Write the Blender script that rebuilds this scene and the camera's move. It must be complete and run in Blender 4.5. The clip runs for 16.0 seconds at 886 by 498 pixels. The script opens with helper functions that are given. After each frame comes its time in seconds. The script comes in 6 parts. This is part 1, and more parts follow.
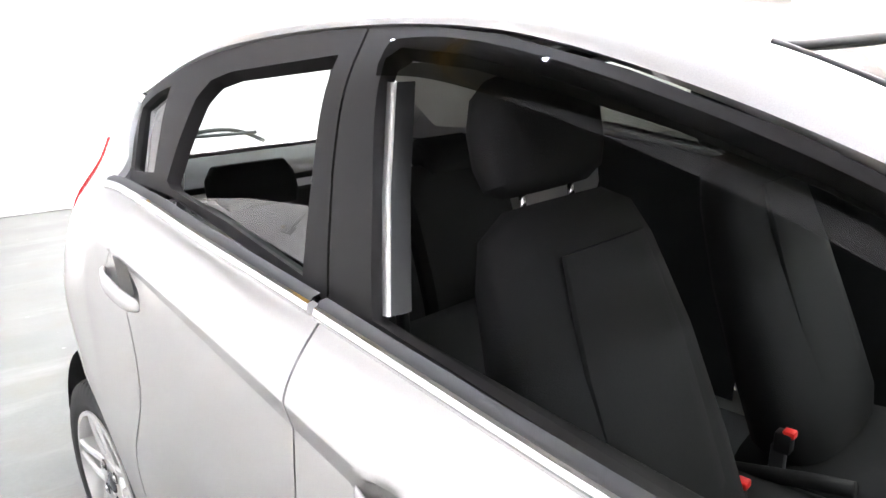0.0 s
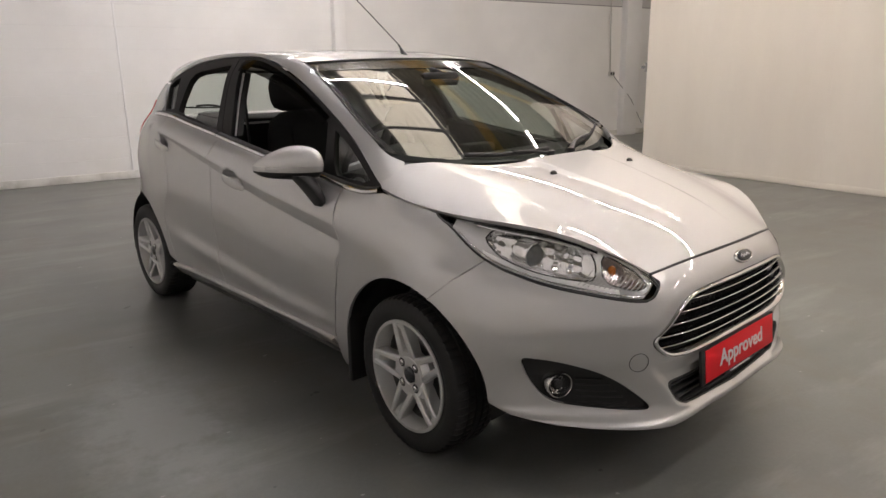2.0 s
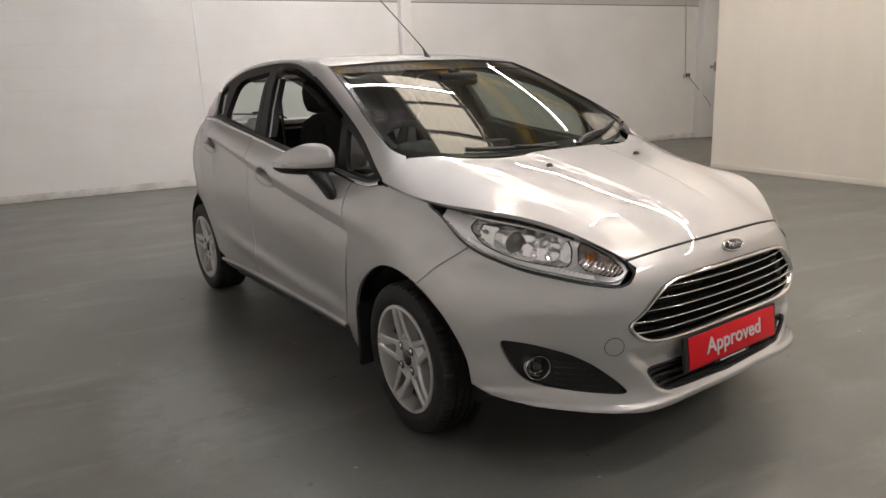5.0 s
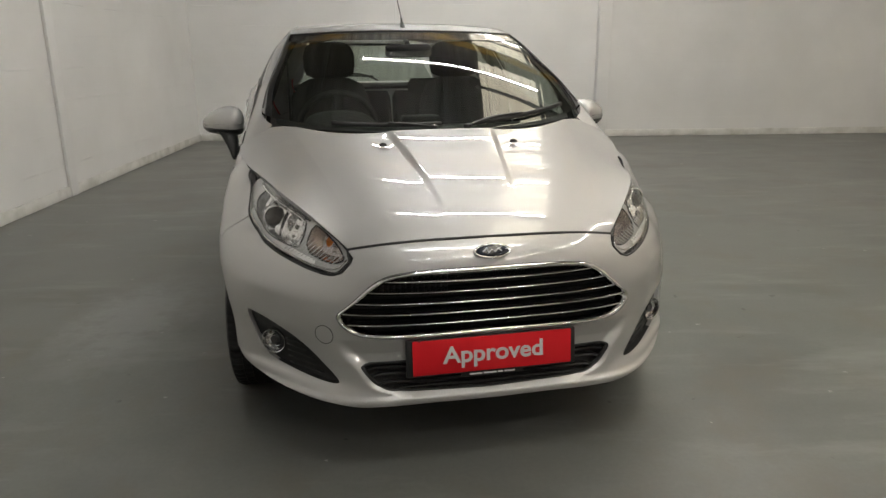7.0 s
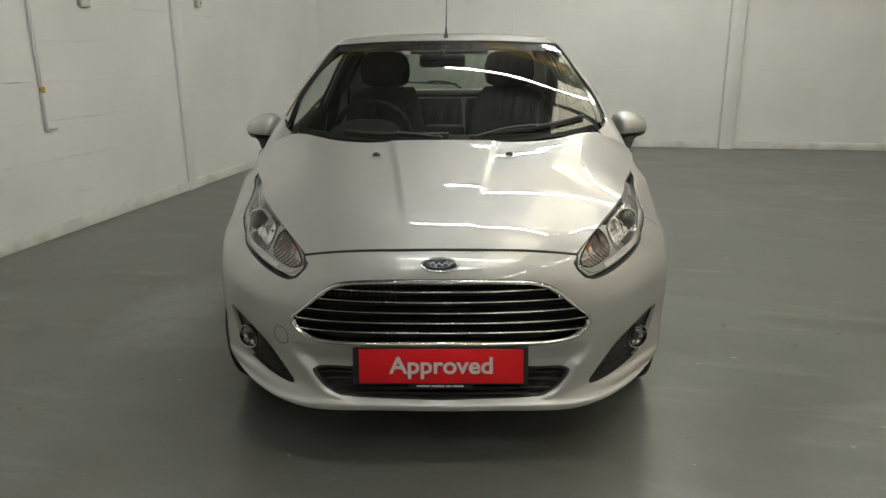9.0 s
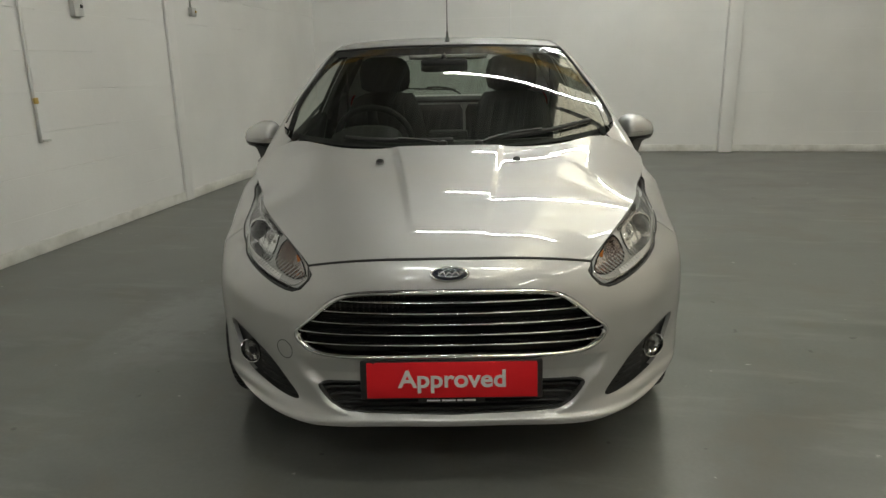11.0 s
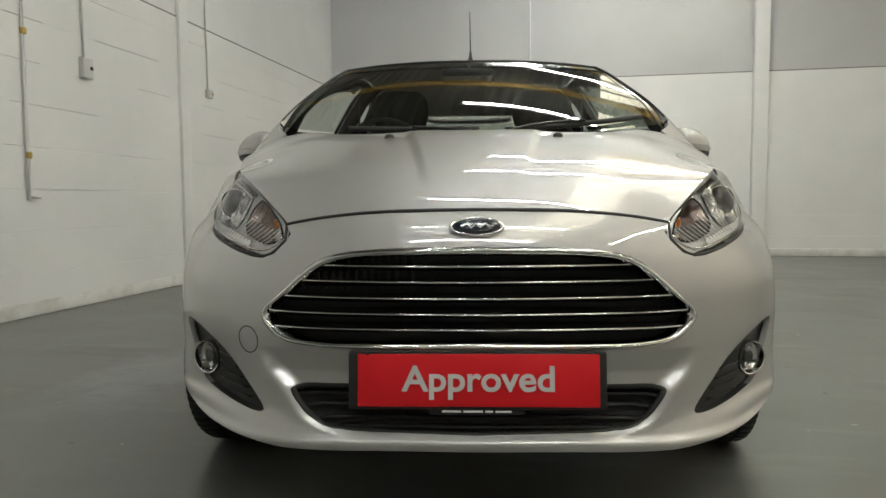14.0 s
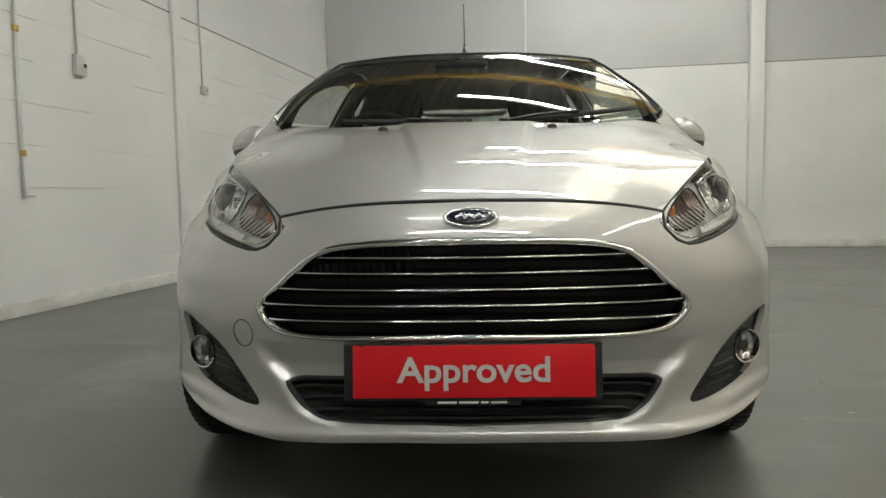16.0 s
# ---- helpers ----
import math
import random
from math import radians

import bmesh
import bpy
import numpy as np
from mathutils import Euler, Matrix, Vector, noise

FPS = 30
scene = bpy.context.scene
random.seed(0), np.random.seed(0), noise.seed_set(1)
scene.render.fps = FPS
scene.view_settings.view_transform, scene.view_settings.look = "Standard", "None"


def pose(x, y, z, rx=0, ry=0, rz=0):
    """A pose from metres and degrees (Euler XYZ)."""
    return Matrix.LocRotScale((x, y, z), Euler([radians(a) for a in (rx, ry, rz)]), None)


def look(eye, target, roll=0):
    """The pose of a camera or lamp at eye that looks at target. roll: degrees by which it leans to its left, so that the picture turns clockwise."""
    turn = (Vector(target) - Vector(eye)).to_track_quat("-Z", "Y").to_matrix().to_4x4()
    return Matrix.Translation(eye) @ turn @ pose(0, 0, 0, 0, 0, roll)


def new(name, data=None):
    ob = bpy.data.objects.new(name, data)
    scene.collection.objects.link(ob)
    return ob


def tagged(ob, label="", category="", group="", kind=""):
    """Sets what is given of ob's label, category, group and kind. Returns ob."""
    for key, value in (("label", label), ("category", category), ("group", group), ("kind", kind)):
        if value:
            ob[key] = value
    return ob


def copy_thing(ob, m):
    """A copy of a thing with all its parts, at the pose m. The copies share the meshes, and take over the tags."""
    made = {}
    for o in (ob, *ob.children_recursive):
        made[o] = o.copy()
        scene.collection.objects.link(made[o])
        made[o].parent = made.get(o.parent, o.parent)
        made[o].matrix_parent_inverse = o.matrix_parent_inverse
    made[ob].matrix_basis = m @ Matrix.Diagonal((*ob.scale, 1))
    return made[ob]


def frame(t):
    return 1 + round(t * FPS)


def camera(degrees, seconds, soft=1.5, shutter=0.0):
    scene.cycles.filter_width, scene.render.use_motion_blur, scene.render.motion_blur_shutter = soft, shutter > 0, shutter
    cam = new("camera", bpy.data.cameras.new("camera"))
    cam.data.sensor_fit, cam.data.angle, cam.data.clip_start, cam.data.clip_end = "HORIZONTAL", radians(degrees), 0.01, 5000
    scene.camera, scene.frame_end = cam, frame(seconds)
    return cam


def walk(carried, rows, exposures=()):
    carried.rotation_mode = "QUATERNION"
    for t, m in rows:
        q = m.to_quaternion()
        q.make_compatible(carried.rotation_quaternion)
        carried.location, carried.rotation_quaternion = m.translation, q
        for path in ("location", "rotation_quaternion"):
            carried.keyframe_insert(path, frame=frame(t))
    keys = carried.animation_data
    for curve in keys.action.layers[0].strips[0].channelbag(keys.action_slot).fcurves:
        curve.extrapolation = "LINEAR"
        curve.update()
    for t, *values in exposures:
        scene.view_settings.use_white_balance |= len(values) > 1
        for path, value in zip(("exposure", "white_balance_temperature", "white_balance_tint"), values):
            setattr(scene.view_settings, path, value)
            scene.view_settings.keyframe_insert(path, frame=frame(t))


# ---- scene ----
cam = camera(65.8, 16.0)
PATH = [
    (0, (-1.263, 0.718, 1.376), (0.074, 2.098, 0.822), -1.3),
    (0.3, (-1.447, 0.302, 1.359), (-0.075, 1.666, 0.853), -1.2),
    (0.6, (-1.609, -0.138, 1.376), (-0.254, 1.245, 0.873), -3.0),
    (1, (-1.82, -0.737, 1.358), (-0.499, 0.668, 0.827), -3.3),
    (1.5, (-2.082, -1.383, 1.329), (-0.801, 0.052, 0.782), -1.6),
    (2, (-2.246, -1.738, 1.33), (-0.939, -0.31, 0.827), -0.9),
    (2.5, (-2.337, -1.877, 1.323), (-1.088, -0.392, 0.84), -1.1),
    (3, (-2.327, -1.897, 1.322), (-1.078, -0.406, 0.852), -1.2),
    (3.2, (-2.316, -1.893, 1.32), (-1.07, -0.402, 0.847), -1.3),
    (5.3, (-1.942, -2.132, 1.281), (-0.897, -0.496, 0.798), -2.8),
    (5.5, (-1.76, -2.236, 1.284), (-0.781, -0.564, 0.788), -3.1),
    (6, (-1.318, -2.436, 1.274), (-0.553, -0.664, 0.747), -3.8),
    (6.5, (-0.889, -2.586, 1.288), (-0.368, -0.728, 0.762), -2.3),
    (7, (-0.538, -2.69, 1.294), (-0.156, -0.804, 0.737), -0.38),
    (7.5, (-0.239, -2.737, 1.293), (-0.121, -0.822, 0.722), -0.78),
    (8, (-0.035, -2.764, 1.303), (0.014, -0.842, 0.75), -0.2),
    (8.5, (0.066, -2.752, 1.319), (0.031, -0.835, 0.754), -0.3),
    (9, (0.048, -2.745, 1.316), (0.011, -0.82, 0.775), -0.4),
    (11.3, (-0.008, -2.63, 1.291), (-0.027, -0.697, 0.779), -1.4),
    (11.5, (-0.029, -2.526, 1.276), (-0.022, -0.59, 0.775), -1.5),
    (12, (-0.043, -2.299, 1.201), (-0.055, -0.37, 0.667), -1.7),
    (12.5, (-0.06, -2.216, 0.943), (-0.079, -0.241, 0.609), -1.89),
    (13, (-0.036, -2.218, 0.794), (-0.073, -0.228, 0.591), -1.45),
    (13.5, (-0.016, -2.209, 0.761), (-0.078, -0.213, 0.629), -0.85),
    (14, (-0.021, -2.22, 0.768), (-0.09, -0.225, 0.63), -0.35),
    (14.5, (-0.027, -2.217, 0.759), (-0.085, -0.222, 0.612), -0.15),
    (15, (-0.012, -2.215, 0.764), (-0.068, -0.221, 0.607), -0.45),
    (15.5, (-0.011, -2.221, 0.762), (-0.069, -0.226, 0.618), -0.65),
    (16, (-0.013, -2.217, 0.759), (-0.076, -0.223, 0.607), -0.95),
]
# the clip's camera opens bright and settles as it draws back
EXPOSURES = [(0.0, 2.95, 6100, 18), (0.3, 2.1, 6400, 18), (0.6, 1.4, 6750, 21), (1.0, 0.8, 6820, 20), (1.5, 0.55, 6820, 20), (3.0, 0.55, 6820, 20), (5.5, 0.5, 6820, 17), (7.0, 0.25, 6820, 11), (9.0, 0.15, 6820, 5), (12.0, -0.05, 6820, 4), (14.0, 0.29, 6720, 5), (16.0, 0.29, 6720, 5)]
walk(cam, [(t, look(eye, target, roll)) for t, eye, target, roll in PATH], EXPOSURES)

# ---- world and light ----
world = bpy.data.worlds.new("sky")
scene.world = world
world.use_nodes = True
sky = world.node_tree.nodes.new("ShaderNodeTexSky")
sky.sky_type, sky.sun_disc, sky.sun_elevation, sky.sun_rotation = "NISHITA", False, radians(40), radians(200)
world.node_tree.links.new(sky.outputs[0], world.node_tree.nodes["Background"].inputs[0])
world.node_tree.nodes["Background"].inputs[1].default_value = 0.06
TUBE_POWER = 98.0
OLD_TUBE_POWER = 74.0
SKYLIGHT_POWER = 1.8

# ---- materials ----
def material(name, colour, rough=0.5, metal=0.0, **more):
    m = bpy.data.materials.new(name)
    m.use_nodes = True
    b = m.node_tree.nodes["Principled BSDF"]
    b.inputs["Base Color"].default_value = (*colour, 1)
    b.inputs["Roughness"].default_value = rough
    b.inputs["Metallic"].default_value = metal
    for key, value in more.items():
        b.inputs[key.replace("_", " ")].default_value = value
    return m


def node(m, kind, **values):
    n = m.node_tree.nodes.new(kind)
    for key, value in values.items():
        n.inputs[key.replace("_", " ")].default_value = value
    return n


def link(m, a, b):
    m.node_tree.links.new(a, b)


def noise_of(m, scale, detail=4.0, rough=0.55, stretch=None):
    """A noise texture in the object's own metres."""
    tc = m.node_tree.nodes.new("ShaderNodeTexCoord")
    n = node(m, "ShaderNodeTexNoise", Scale=scale, Detail=detail, Roughness=rough)
    if stretch:
        mp = m.node_tree.nodes.new("ShaderNodeMapping")
        mp.inputs["Scale"].default_value = stretch
        link(m, tc.outputs["Object"], mp.inputs["Vector"])
        link(m, mp.outputs[0], n.inputs["Vector"])
    else:
        link(m, tc.outputs["Object"], n.inputs["Vector"])
    return n


def ramp(m, source, stops):
    r = m.node_tree.nodes.new("ShaderNodeValToRGB")
    e = r.color_ramp.elements
    while len(e) < len(stops):
        e.new(0.5)
    for k, (pos, c) in zip(e, stops):
        k.position, k.color = pos, (*c, 1)
    link(m, source, r.inputs["Fac"])
    return r


def mix(m, fac, a, b, how="MIX"):
    n = m.node_tree.nodes.new("ShaderNodeMix")
    n.data_type, n.blend_type = "RGBA", how
    for value, socket in ((fac, n.inputs[0]), (a, n.inputs[6]), (b, n.inputs[7])):
        if isinstance(value, bpy.types.NodeSocket):
            link(m, value, socket)
        elif socket.type == "RGBA":
            socket.default_value = (*value, 1)
        else:
            socket.default_value = value
    return n.outputs[2]


def bump(m, height, strength=0.2, distance=0.01):
    b = node(m, "ShaderNodeBump", Strength=strength, Distance=distance)
    link(m, height, b.inputs["Height"])
    link(m, b.outputs[0], m.node_tree.nodes["Principled BSDF"].inputs["Normal"])


def put(m, socket, key):
    link(m, socket, m.node_tree.nodes["Principled BSDF"].inputs[key])


def span(m, value, lo, hi):
    n = node(m, "ShaderNodeMapRange")
    n.inputs["To Min"].default_value, n.inputs["To Max"].default_value = lo, hi
    link(m, value, n.inputs["Value"])
    return n.outputs[0]


# silver metallic paint with flakes under a clear coat
paint = material("silver_paint", (0.46, 0.46, 0.46), 0.48, 0.62, Coat_Weight=1.0, Coat_Roughness=0.008, Coat_IOR=1.9)
flakes = noise_of(paint, 900.0, 1.0)
dust = noise_of(paint, 3.0, 5.0)
put(paint, mix(paint, flakes.outputs[0], (0.43, 0.424, 0.416), (0.56, 0.553, 0.543)), "Base Color")
put(paint, span(paint, dust.outputs[0], 0.45, 0.51), "Roughness")
fin_grey = material("radiator_grey", (0.028, 0.028, 0.028), 0.6)
chrome = material("chrome", (0.74, 0.74, 0.74), 0.06, 1.0)
satin = material("satin_silver", (0.62, 0.62, 0.61), 0.3, 0.9)
black_trim = material("black_trim", (0.022, 0.022, 0.022), 0.45, Specular_IOR_Level=0.3)
put(black_trim, span(black_trim, noise_of(black_trim, 120.0).outputs[0], 0.36, 0.5), "Roughness")
gloss_black = material("gloss_black", (0.016, 0.016, 0.017), 0.12, Coat_Weight=0.6, Coat_Roughness=0.05)
pillar_black = material("pillar_black", (0.012, 0.011, 0.011), 0.5, Specular_IOR_Level=0.2)
dark = material("dark_recess", (0.04, 0.04, 0.04), 0.8)
rubber = material("tyre_rubber", (0.014, 0.014, 0.014), 0.6, Specular_IOR_Level=0.35)
bump(rubber, noise_of(rubber, 160.0).outputs[0], 0.25, 0.002)
seal = material("rubber_seal", (0.02, 0.02, 0.02), 0.55)
alloy = material("alloy_wheel", (0.62, 0.62, 0.61), 0.34, 0.45, Coat_Weight=0.6, Coat_Roughness=0.08)
# shade inside the wheel and brake dust, both put into a dark barrel colour
barrel_metal = material("shaded_dusty_alloy", (0.13, 0.125, 0.12), 0.55, 0.3)
put(barrel_metal, mix(barrel_metal, noise_of(barrel_metal, 45.0).outputs[0], (0.08, 0.077, 0.072), (0.19, 0.185, 0.175)), "Base Color")
disc_metal = material("brake_disc", (0.16, 0.15, 0.14), 0.45, 0.8)
put(disc_metal, mix(disc_metal, noise_of(disc_metal, 60.0).outputs[0], (0.11, 0.10, 0.095), (0.21, 0.20, 0.19)), "Base Color")
red_plate = material("red_plate", (0.66, 0.010, 0.018), 0.5, Specular_IOR_Level=0.3)
put(red_plate, mix(red_plate, noise_of(red_plate, 9.0).outputs[0], (0.63, 0.008, 0.016), (0.70, 0.013, 0.020)), "Base Color")
letter_grey = material("plate_lettering", (0.62, 0.60, 0.60), 0.5)
letter_white = material("white_lettering", (0.75, 0.75, 0.75), 0.5)
badge_dark = material("badge_dark", (0.012, 0.016, 0.03), 0.15, Coat_Weight=1.0)
amber = material("amber_lens", (0.62, 0.19, 0.04), 0.2, Coat_Weight=0.6)
red_lens = material("red_lens", (0.55, 0.02, 0.02), 0.12, Coat_Weight=1.0)
lamp_chrome = material("lamp_reflector", (0.88, 0.88, 0.88), 0.12, 0.92)
bump(lamp_chrome, noise_of(lamp_chrome, 70.0, 2.0).outputs[0], 0.3, 0.004)
fog_bowl = material("fog_reflector", (0.62, 0.62, 0.63), 0.14, 1.0)
pocket_mat = material("pocket_reflector", (0.66, 0.60, 0.57), 0.22, 0.85)
lamp_bezel_mat = material("bright_bezel", (0.70, 0.70, 0.69), 0.24, 0.45, Coat_Weight=0.5, Coat_Roughness=0.05)
projector_mat = material("projector_lens", (0.022, 0.022, 0.024), 0.05, Coat_Weight=1.0)
lamp_white = material("daylight_bar", (0.78, 0.78, 0.77), 0.3, Coat_Weight=0.5)
fabric = material("seat_fabric", (0.0125, 0.0125, 0.0128), 0.9, Specular_IOR_Level=0.16)
bump(fabric, noise_of(fabric, 420.0).outputs[0], 0.5, 0.002)
fabric_grey = material("seat_insert_fabric", (0.0135, 0.0135, 0.0138), 0.9, Specular_IOR_Level=0.16)
bump(fabric_grey, noise_of(fabric_grey, 300.0).outputs[0], 0.5, 0.002)
dash_black = material("soft_dash_plastic", (0.012, 0.012, 0.0124), 0.65, Specular_IOR_Level=0.25)
bump(dash_black, noise_of(dash_black, 240.0).outputs[0], 0.3, 0.002)
liner = material("headliner_cloth", (0.33, 0.32, 0.30), 0.9)
bump(liner, noise_of(liner, 300.0).outputs[0], 0.3, 0.002)
pale_trim = material("pale_pillar_trim", (0.46, 0.45, 0.41), 0.7)
belt_red = material("red_buckle", (0.6, 0.02, 0.015), 0.35)
mirror_glass = material("mirror_glass", (0.9, 0.9, 0.9), 0.01, 1.0)


def glass(name, tint, rough=0.0, gloss_least=0.085, power=4.0):
    """Thin car glass: clear through, glossy on top."""
    m = bpy.data.materials.new(name)
    m.use_nodes = True
    t = m.node_tree
    t.nodes.remove(t.nodes["Principled BSDF"])
    clear, gloss = t.nodes.new("ShaderNodeBsdfTransparent"), t.nodes.new("ShaderNodeBsdfGlossy")
    clear.inputs[0].default_value, gloss.inputs["Roughness"].default_value = (*tint, 1), rough
    face, blend = t.nodes.new("ShaderNodeLayerWeight"), t.nodes.new("ShaderNodeMixShader")
    curve_, span_ = t.nodes.new("ShaderNodeMath"), t.nodes.new("ShaderNodeMapRange")
    curve_.operation, curve_.inputs[1].default_value = "POWER", power
    span_.inputs["To Min"].default_value, span_.inputs["To Max"].default_value = gloss_least, 1.0
    t.links.new(face.outputs["Facing"], curve_.inputs[0])
    t.links.new(curve_.outputs[0], span_.inputs["Value"])
    t.links.new(span_.outputs[0], blend.inputs[0])
    t.links.new(clear.outputs[0], blend.inputs[1])
    t.links.new(gloss.outputs[0], blend.inputs[2])
    t.links.new(blend.outputs[0], t.nodes["Material Output"].inputs[0])
    return m


screen_glass = glass("windscreen_glass", (0.66, 0.71, 0.66), 0.0, 0.11)
door_glass = glass("door_glass", (0.62, 0.68, 0.64))
lamp_glass = glass("lamp_glass", (0.97, 0.97, 0.97), 0.0, 0.035, 5.5)
visor_glass = glass("smoked_visor", (0.12, 0.118, 0.115), 0.02, 0.016, 8.0)


def shining(name, colour, power):
    m = bpy.data.materials.new(name)
    m.use_nodes = True
    b = m.node_tree.nodes["Principled BSDF"]
    b.inputs["Base Color"].default_value = (*colour, 1)
    b.inputs["Emission Color"].default_value = (*colour, 1)
    b.inputs["Emission Strength"].default_value = power
    return m


tube_light = shining("fluorescent_tube", (0.95, 0.98, 1.0), TUBE_POWER)
old_tube_light = shining("aged_fluorescent_tube", (1.0, 0.97, 0.90), OLD_TUBE_POWER)
skylight_mat = shining("translucent_sheet", (0.95, 0.90, 0.76), SKYLIGHT_POWER)
b_ = noise_of(skylight_mat, 1.2, 5.0)
put(skylight_mat, mix(skylight_mat, b_.outputs[0], (0.84, 0.77, 0.58), (0.97, 0.94, 0.84)), "Emission Color")

# painted concrete floor: stains, scuffs and a worn gloss
floor_paint = material("painted_concrete", (0.15, 0.15, 0.14), 0.27)
broad = noise_of(floor_paint, 0.55, 3.0, 0.5)
clouds = noise_of(floor_paint, 1.5, 6.0, 0.62)
swept = noise_of(floor_paint, 2.2, 3.0, 0.5, (0.4, 1.4, 1.0))
grit = noise_of(floor_paint, 55.0, 3.0, 0.6)
tone = ramp(floor_paint, clouds.outputs[0], [(0.28, (0.086, 0.095, 0.087)), (0.72, (0.172, 0.180, 0.166))])
tone = mix(floor_paint, span(floor_paint, broad.outputs[0], -0.4, 1.2), tone.outputs[0], (0.140, 0.139, 0.127))
tone = mix(floor_paint, ramp(floor_paint, swept.outputs[0], [(0.45, (0, 0, 0)), (0.90, (0.5, 0.5, 0.5))]).outputs[0], tone, (0.185, 0.193, 0.180))
tone = mix(floor_paint, 0.08, tone, ramp(floor_paint, grit.outputs[0], [(0.3, (0.05, 0.05, 0.05)), (0.7, (0.22, 0.22, 0.21))]).outputs[0])
# dark rubbed marks and small chips
marks = noise_of(floor_paint, 1.1, 3.0, 0.5, (1.0, 1.7, 1.0))
tone = mix(floor_paint, ramp(floor_paint, marks.outputs[0], [(0.50, (0, 0, 0)), (0.74, (0.6, 0.6, 0.6))]).outputs[0], tone, (0.075, 0.080, 0.073))
chips = noise_of(floor_paint, 9.0, 2.0, 0.5)
tone = mix(floor_paint, ramp(floor_paint, chips.outputs[0], [(0.735, (0, 0, 0)), (0.765, (0.8, 0.8, 0.8))]).outputs[0], tone, (0.035, 0.036, 0.033))
# brownish stains, pale scuffed wisps and a few white chips
stain = noise_of(floor_paint, 1.9, 5.0, 0.6, (1.3, 1.0, 1.0))
tone = mix(floor_paint, ramp(floor_paint, stain.outputs[0], [(0.50, (0, 0, 0)), (0.66, (0.55, 0.55, 0.55))]).outputs[0], tone, (0.128, 0.116, 0.092))
wisp = noise_of(floor_paint, 1.3, 6.0, 0.66, (0.6, 2.6, 1.0))
tone = mix(floor_paint, ramp(floor_paint, wisp.outputs[0], [(0.54, (0, 0, 0)), (0.70, (0.6, 0.6, 0.6))]).outputs[0], tone, (0.225, 0.232, 0.214))
flecks = noise_of(floor_paint, 13.0, 2.0, 0.5, (1.0, 1.5, 1.0))
tone = mix(floor_paint, ramp(floor_paint, flecks.outputs[0], [(0.745, (0, 0, 0)), (0.77, (0.7, 0.7, 0.7))]).outputs[0], tone, (0.42, 0.42, 0.38))
# worn, flaked stretch beside the car, its glossy reflection painted in as paler colour
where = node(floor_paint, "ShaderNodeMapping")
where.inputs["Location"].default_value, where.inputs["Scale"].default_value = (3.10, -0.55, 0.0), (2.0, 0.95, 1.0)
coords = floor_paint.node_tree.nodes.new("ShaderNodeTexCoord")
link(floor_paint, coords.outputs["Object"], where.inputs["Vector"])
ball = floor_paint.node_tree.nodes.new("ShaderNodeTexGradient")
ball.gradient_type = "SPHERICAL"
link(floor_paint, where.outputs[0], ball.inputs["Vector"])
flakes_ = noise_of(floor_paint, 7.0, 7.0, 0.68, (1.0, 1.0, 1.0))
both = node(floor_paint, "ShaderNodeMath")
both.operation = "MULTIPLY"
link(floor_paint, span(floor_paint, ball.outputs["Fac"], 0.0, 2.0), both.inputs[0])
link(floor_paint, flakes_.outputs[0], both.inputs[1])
worn_sheen = ramp(floor_paint, both.outputs[0], [(0.30, (0, 0, 0)), (0.50, (0.35, 0.35, 0.35)), (0.72, (0.9, 0.9, 0.9))])
put(floor_paint, mix(floor_paint, worn_sheen.outputs[0], tone, (0.215, 0.22, 0.212)), "Base Color")
gloss = ramp(floor_paint, clouds.outputs[0], [(0.3, (0.29, 0.29, 0.29)), (0.7, (0.38, 0.38, 0.38))]).outputs[0]
put(floor_paint, gloss, "Roughness")
bump(floor_paint, mix(floor_paint, worn_sheen.outputs[0], (0.5, 0.5, 0.5), flakes_.outputs[0]), 0.45, 0.005)

wall_paint = material("white_wall_paint", (0.78, 0.77, 0.74), 0.6)
wn, wf = noise_of(wall_paint, 0.8, 5.0), noise_of(wall_paint, 40.0, 4.0)
put(wall_paint, ramp(wall_paint, wn.outputs[0], [(0.3, (0.715, 0.71, 0.70)), (0.7, (0.81, 0.805, 0.795))]).outputs[0], "Base Color")
bump(wall_paint, wf.outputs[0], 0.25, 0.004)
clad_paint = material("white_sheet_cladding", (0.76, 0.76, 0.76), 0.5)
put(clad_paint, ramp(clad_paint, noise_of(clad_paint, 0.6, 4.0).outputs[0], [(0.3, (0.71, 0.71, 0.71)), (0.7, (0.80, 0.80, 0.80))]).outputs[0], "Base Color")
cream_paint = material("cream_wall_paint", (0.76, 0.70, 0.61), 0.6)
put(cream_paint, mix(cream_paint, span(cream_paint, noise_of(cream_paint, 1.5, 4.0, 0.6, (1.0, 1.0, 0.25)).outputs[0], -0.6, 1.2), (0.775, 0.725, 0.645), (0.68, 0.625, 0.55)), "Base Color")
bump(cream_paint, noise_of(cream_paint, 30.0).outputs[0], 0.2, 0.003)
grey_clad = material("grey_sheet_cladding", (0.52, 0.52, 0.52), 0.5)
put(grey_clad, ramp(grey_clad, noise_of(grey_clad, 0.6, 4.0).outputs[0], [(0.3, (0.47, 0.47, 0.47)), (0.7, (0.55, 0.55, 0.55))]).outputs[0], "Base Color")
grime = material("wall_foot_paint", (0.70, 0.69, 0.66), 0.6)
put(grime, ramp(grime, noise_of(grime, 5.0, 6.0).outputs[0], [(0.3, (0.55, 0.54, 0.50)), (0.6, (0.76, 0.75, 0.72))]).outputs[0], "Base Color")
bump(grime, noise_of(grime, 30.0).outputs[0], 0.3, 0.004)
roof_sheet = material("roof_sheet", (0.20, 0.195, 0.18), 0.55)
